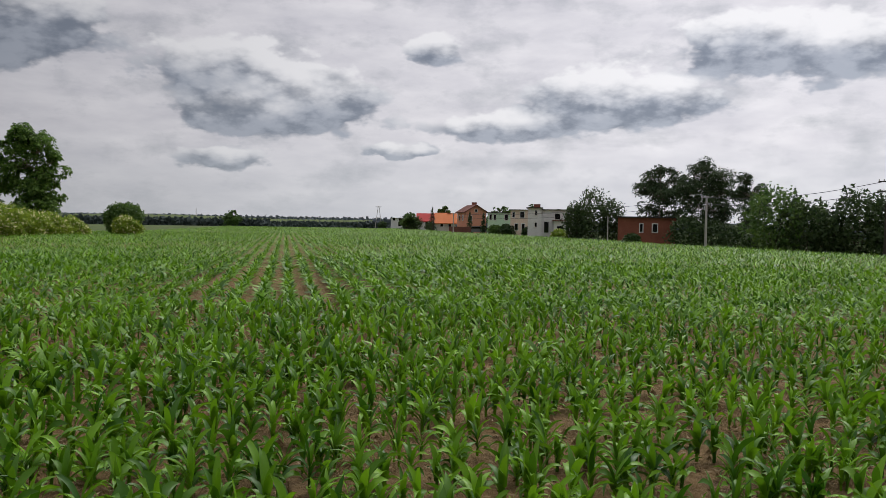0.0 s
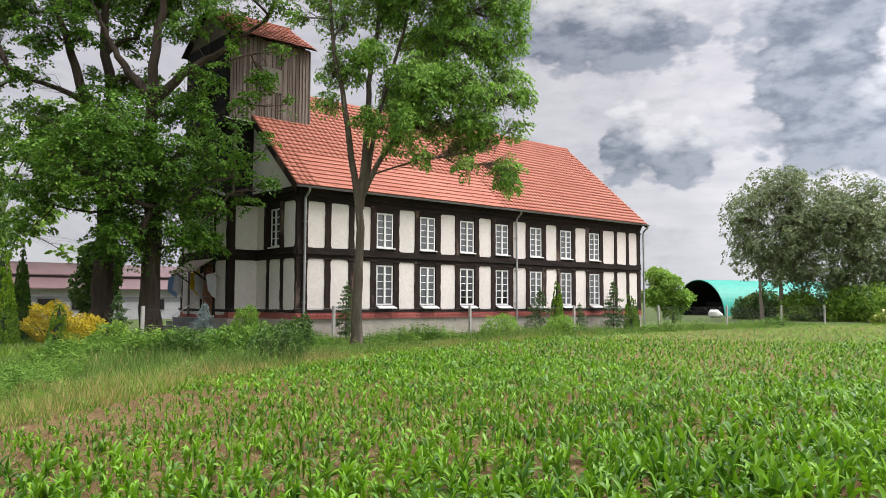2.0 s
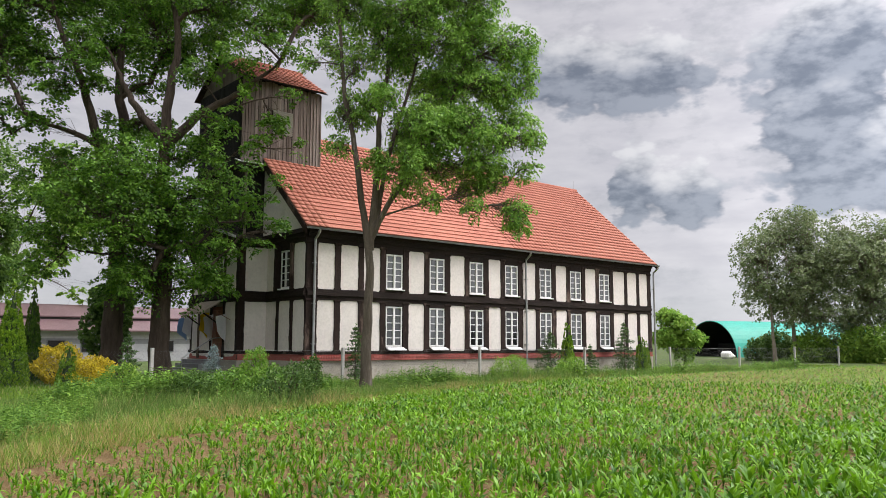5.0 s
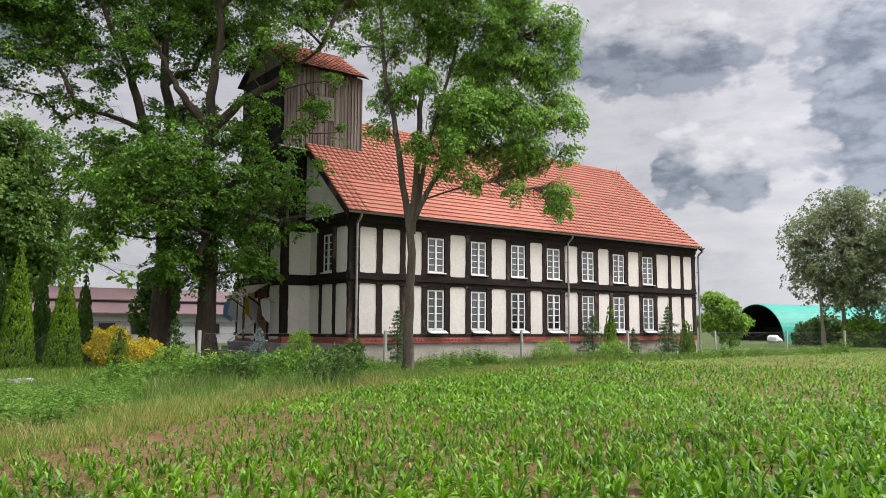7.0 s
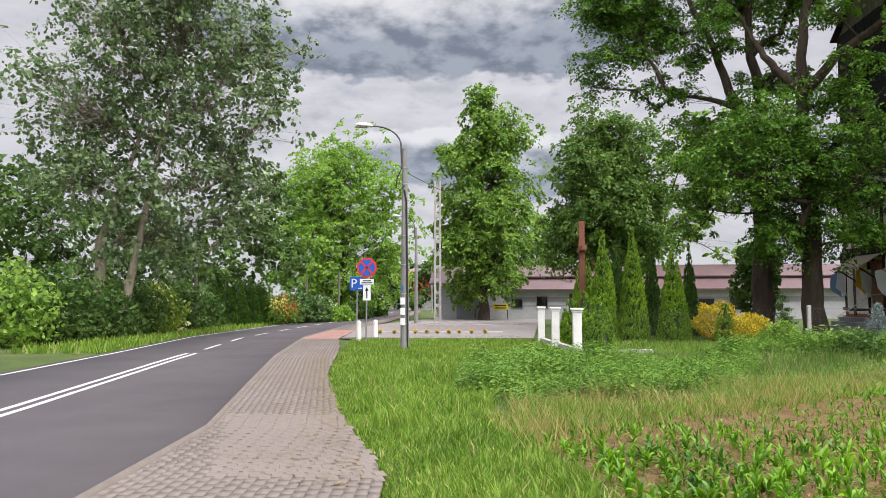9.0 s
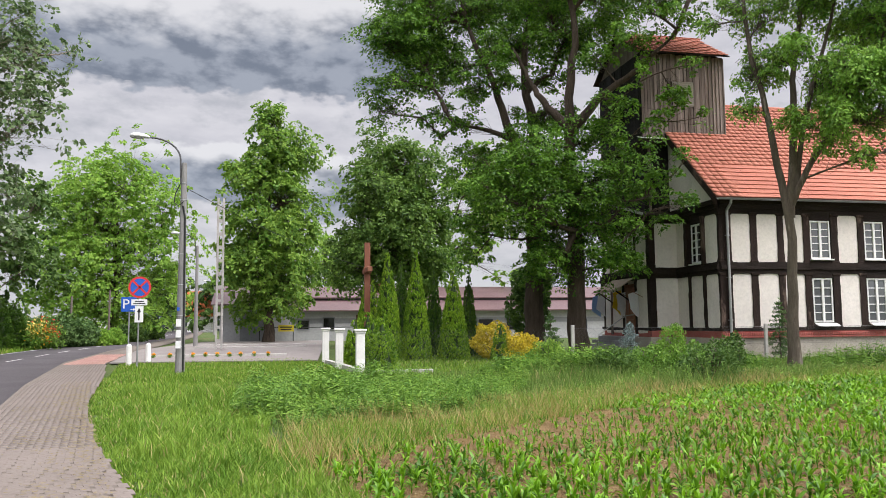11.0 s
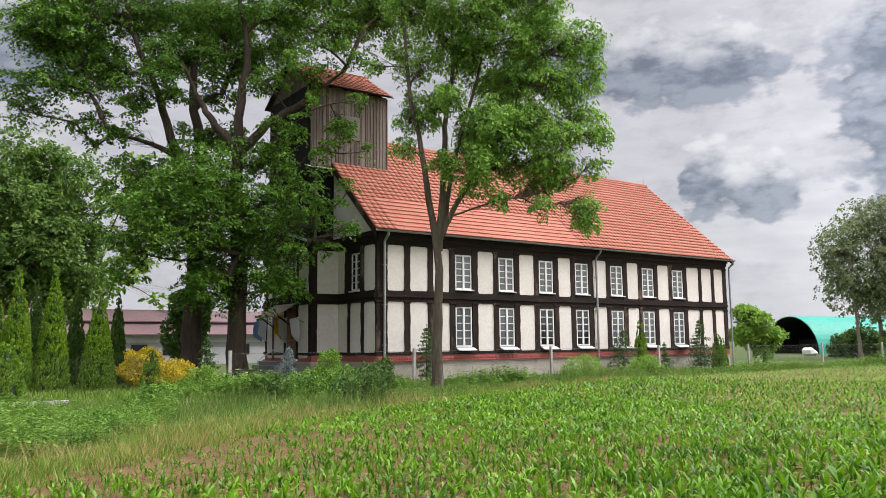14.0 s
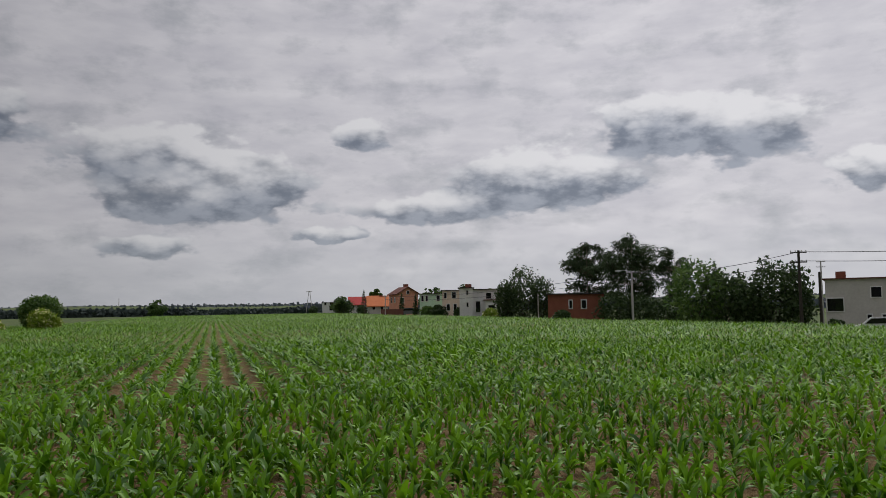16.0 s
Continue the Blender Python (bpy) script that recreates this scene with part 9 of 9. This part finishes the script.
for az, dist, r, z, lf in ((-29.6, 21.8, 0.75, 0.55, L_DARK), (-28.2, 23.6, 0.6, 0.5, L_HERB), (-25.6, 24.4, 0.6, 0.45, L_HERB), (-31.0, 26.0, 0.4, 0.6, L_DARK), (-23.0, 22.8, 0.7, 0.42, L_DARK), (-18.6, 27.2, 0.6, 0.5, L_MAPLE), (-27.2, 28.2, 0.5, 0.75, L_LINDEN), (-45.2, 36.5, 0.9, 0.55, L_LINDEN), (-49.5, 39.8, 0.8, 0.5, L_LINDEN)):
    shrub("self_sown_sapling", bearing(az, dist), [(0, 0, z, r, z), (r * 0.6, 0.1, z * 0.7, r * 0.6, z * 0.8), (-r * 0.7, 0, z * 0.6, r * 0.6, z * 0.7), (0.1, -0.1, z * 1.5, r * 0.4, z * 0.6)], 2400, 0.09, lf, "bushy self-sown sapling in the tall grass", group="self-sown saplings")

# ---- footpath pavers, road paint ----
pv_b = boxes((-0.0502, 0.0502, -0.1004, 0.1004, 0.0, 0.012), bev=0.0015)
for v in pv_b.verts:
    v.co.x -= 0.317 * v.co.y
PV_ME = mesh_of("paver", pv_b, M_PAVER)
box_v = np.array([(sx_ * 0.0502, sy_ * 0.1004, sz_) for sz_ in (0.0, 0.012) for sx_, sy_ in ((-1, -1), (1, -1), (1, 1), (-1, 1))])
box_q = np.array([(4, 5, 6, 7), (0, 1, 5, 4), (1, 2, 6, 5), (2, 3, 7, 6), (3, 0, 4, 7)])
walk_thing = bpy.data.objects["pavement"]
many_p, many_r, n_own = [], [], 0
for y0 in np.arange(5.0, 44.0, 0.203):
    xl, xr = float(line_at(ROAD_R, y0)) + 0.12, float(line_at(WALK_R, y0))
    sl = float(line_at(WALK_R, y0 + 0.5) - line_at(WALK_R, y0 - 0.5))
    k = 0
    for x0 in np.arange(xl, xr, 0.1015):
        sh_ = 0.1 if k % 2 else 0.0
        yy = y0 + sh_
        k += 1
        dz = 0.0925 + rng.uniform(-0.001, 0.001)
        red = 33.0 < y0 < 43.0
        if 7.4 < y0 < 11.2 and n_own < 300 and x0 > xr - 1.6:
            under("paver", PV_ME, walk_thing, "", pose(x0 + sl * sh_, yy, dz))
            n_own += 1
        else:
            vv = box_v @ np.array([[1, 0, 0], [sl, 1, 0], [0, 0, 1]]) + [x0 + sl * sh_, yy, dz]
            (many_r if red else many_p).append((vv, box_q))
for lst, mt, lb in ((many_p, M_PAVER, "rows of worn sandy concrete pavers"), (many_r, M_PAVER_RED, "rows of reddish concrete pavers at the drive")):
    v_, q_ = joined(lst)
    tagged(under("pavers", mesh_from("pavers", v_, q_, mt), walk_thing, lb), kind="stuff")
kerb_pts = [(float(line_at(ROAD_R, y)) + 0.05, y, 0.075) for y in np.arange(-20, 60, 2.0)]
kv, kq = tube_arrays(np.array(kerb_pts), [0.075] * len(kerb_pts), 4)
solo("road_kerb", mesh_from("road_kerb", kv, kq, M_JOINT), "low worn concrete kerb between road and footpath", "kerb", kind="structure")


def centre(y):
    return 0.5 * (line_at(ROAD_L, y) + line_at(ROAD_R, y))


def painted(ya, yb, off, w=0.12):
    ys_ = np.linspace(ya, yb, max(2, int((yb - ya) / 1.0) + 1))
    xs_ = centre(ys_) + off
    v = np.stack([np.stack([xs_ - w / 2, ys_, 0 * ys_ + 0.056], 1), np.stack([xs_ + w / 2, ys_, 0 * ys_ + 0.056], 1)], 1).reshape(-1, 3)
    i = np.arange(len(ys_) - 1) * 2
    return v, np.stack([i, i + 1, i + 3, i + 2], 1)


for ya, yb, off in [(2, 24.5, -0.14), (2, 24.5, 0.14)] + [(26.5 + k * 5.5, 29.5 + k * 5.5, 0.0) for k in range(18)]:
    v_, q_ = painted(ya, yb, off)
    solo("lane_marking", mesh_from("lane_marking", v_, q_, M_LINE), "worn white lane marking on the asphalt", "road marking", "lane markings", "structure")
xs_l = line_at(ROAD_L, YS)
for off in (0.25,):
    v = np.stack([np.stack([xs_l + off, YS, 0 * YS + 0.056], 1), np.stack([xs_l + off + 0.1, YS, 0 * YS + 0.056], 1)], 1).reshape(-1, 3)
    i = np.arange(len(YS) - 1) * 2
    solo("edge_line", mesh_from("edge_line", v, np.stack([i, i + 1, i + 3, i + 2], 1), M_LINE), "faded white edge line of the road", "road marking", kind="structure")
# dry grass clippings over the paving
x_, y_ = sown([(-2.5, 7), (-1.1, 7), (-2.3, 11.6), (-3.7, 17), (-5.0, 23), (-5.6, 23), (-4.6, 15), (-3.2, 10)], 6000)
d_ = np.abs(x_ - line_at(WALK_R, y_))
sel = rng.uniform(0, 1, len(x_)) < np.exp(-d_ / 0.35) + 0.25 * (bumps(x_, y_, 2.2) > 0.72)
x_, y_ = x_[sel], y_[sel]
v_, q_ = leaves(np.stack([x_, y_, 0 * x_ + 0.124], 1), 0.09, 0, 0.2, 3.0)
v_[:, 2] = 0.122 + np.abs(v_[:, 2] - 0.122) * 0.2
solo("grass_clippings", mesh_from("grass_clippings", v_, q_, mat("dry_clippings", (0.16, 0.13, 0.07), (0.24, 0.19, 0.10), 5, 0.9, 0.1)), "dry grass clippings strewn over the pavers", "litter", kind="stuff")
# left verge
x_, y_ = sown([(-12.9, 25), (-14.8, 36), (-15.7, 50), (-16.1, 65), (-17.8, 103), (-20.5, 103), (-18.9, 65), (-18.4, 50), (-17.6, 36), (-16.2, 25)], 9000, 40.0)
v7 = blades(x_, y_, rng.uniform(0.1, 0.3, len(x_)), rng.uniform(0.05, 0.09, len(x_)), 0.5)
solo("roadside_grass", mesh_from("roadside_grass", *v7, L_GRASS), "green grass strip across the road", "grass", kind="stuff")

# clods and straw on the bare soil near the walk
x_, y_ = sown([(1.7, -9), (9, -9), (16, -4), (16.5, 6), (9, 15), (1.2, 11.8), (1.4, 3)], 9000, 5.0)
v_, q_ = leaves(np.stack([x_, y_, 0 * x_ + 0.055], 1), 0.075, 0, 0.16, 2.5)
v_[:, 2] = 0.05 + np.abs(v_[:, 2] - 0.05) * 0.5
solo("straw_litter", mesh_from("straw_litter", v_, q_, mat("old_straw", (0.27, 0.20, 0.11), (0.36, 0.28, 0.17), 6, 0.9, 0.1, isl=0.5)), "short bits of old straw on the soil", "litter", kind="stuff")
x_, y_ = sown([(1.7, -9), (9, -9), (16, -4), (16.5, 6), (9, 15), (0.6, 12.2), (1.4, 3)], 5200, 6.0)
cs_ = rng.uniform(0.012, 0.04, len(x_))
oct_v = np.array([(1, 0, 0), (0, 1, 0), (-1, 0, 0), (0, -1, 0), (0, 0, 1), (0, 0, -1)], float)
cl_v = (oct_v[None] * cs_[:, None, None] * (1 + 0.5 * rng.uniform(-1, 1, (len(x_), 6, 3))) + np.stack([x_, y_, 0 * x_ + 0.05], 1)[:, None]).reshape(-1, 3)
cl_me = bpy.data.meshes.new("soil_clods")
cl_f = (np.array([(0, 1, 4), (1, 2, 4), (2, 3, 4), (3, 0, 4)])[None] + (np.arange(len(x_)) * 6)[:, None, None]).reshape(-1, 3)
cl_me.from_pydata(cl_v.tolist(), [], cl_f.tolist())
cl_me.materials.append(M_SOIL)
solo("soil_clods", cl_me, "crumbled brown soil clods between the maize", "soil", kind="stuff")
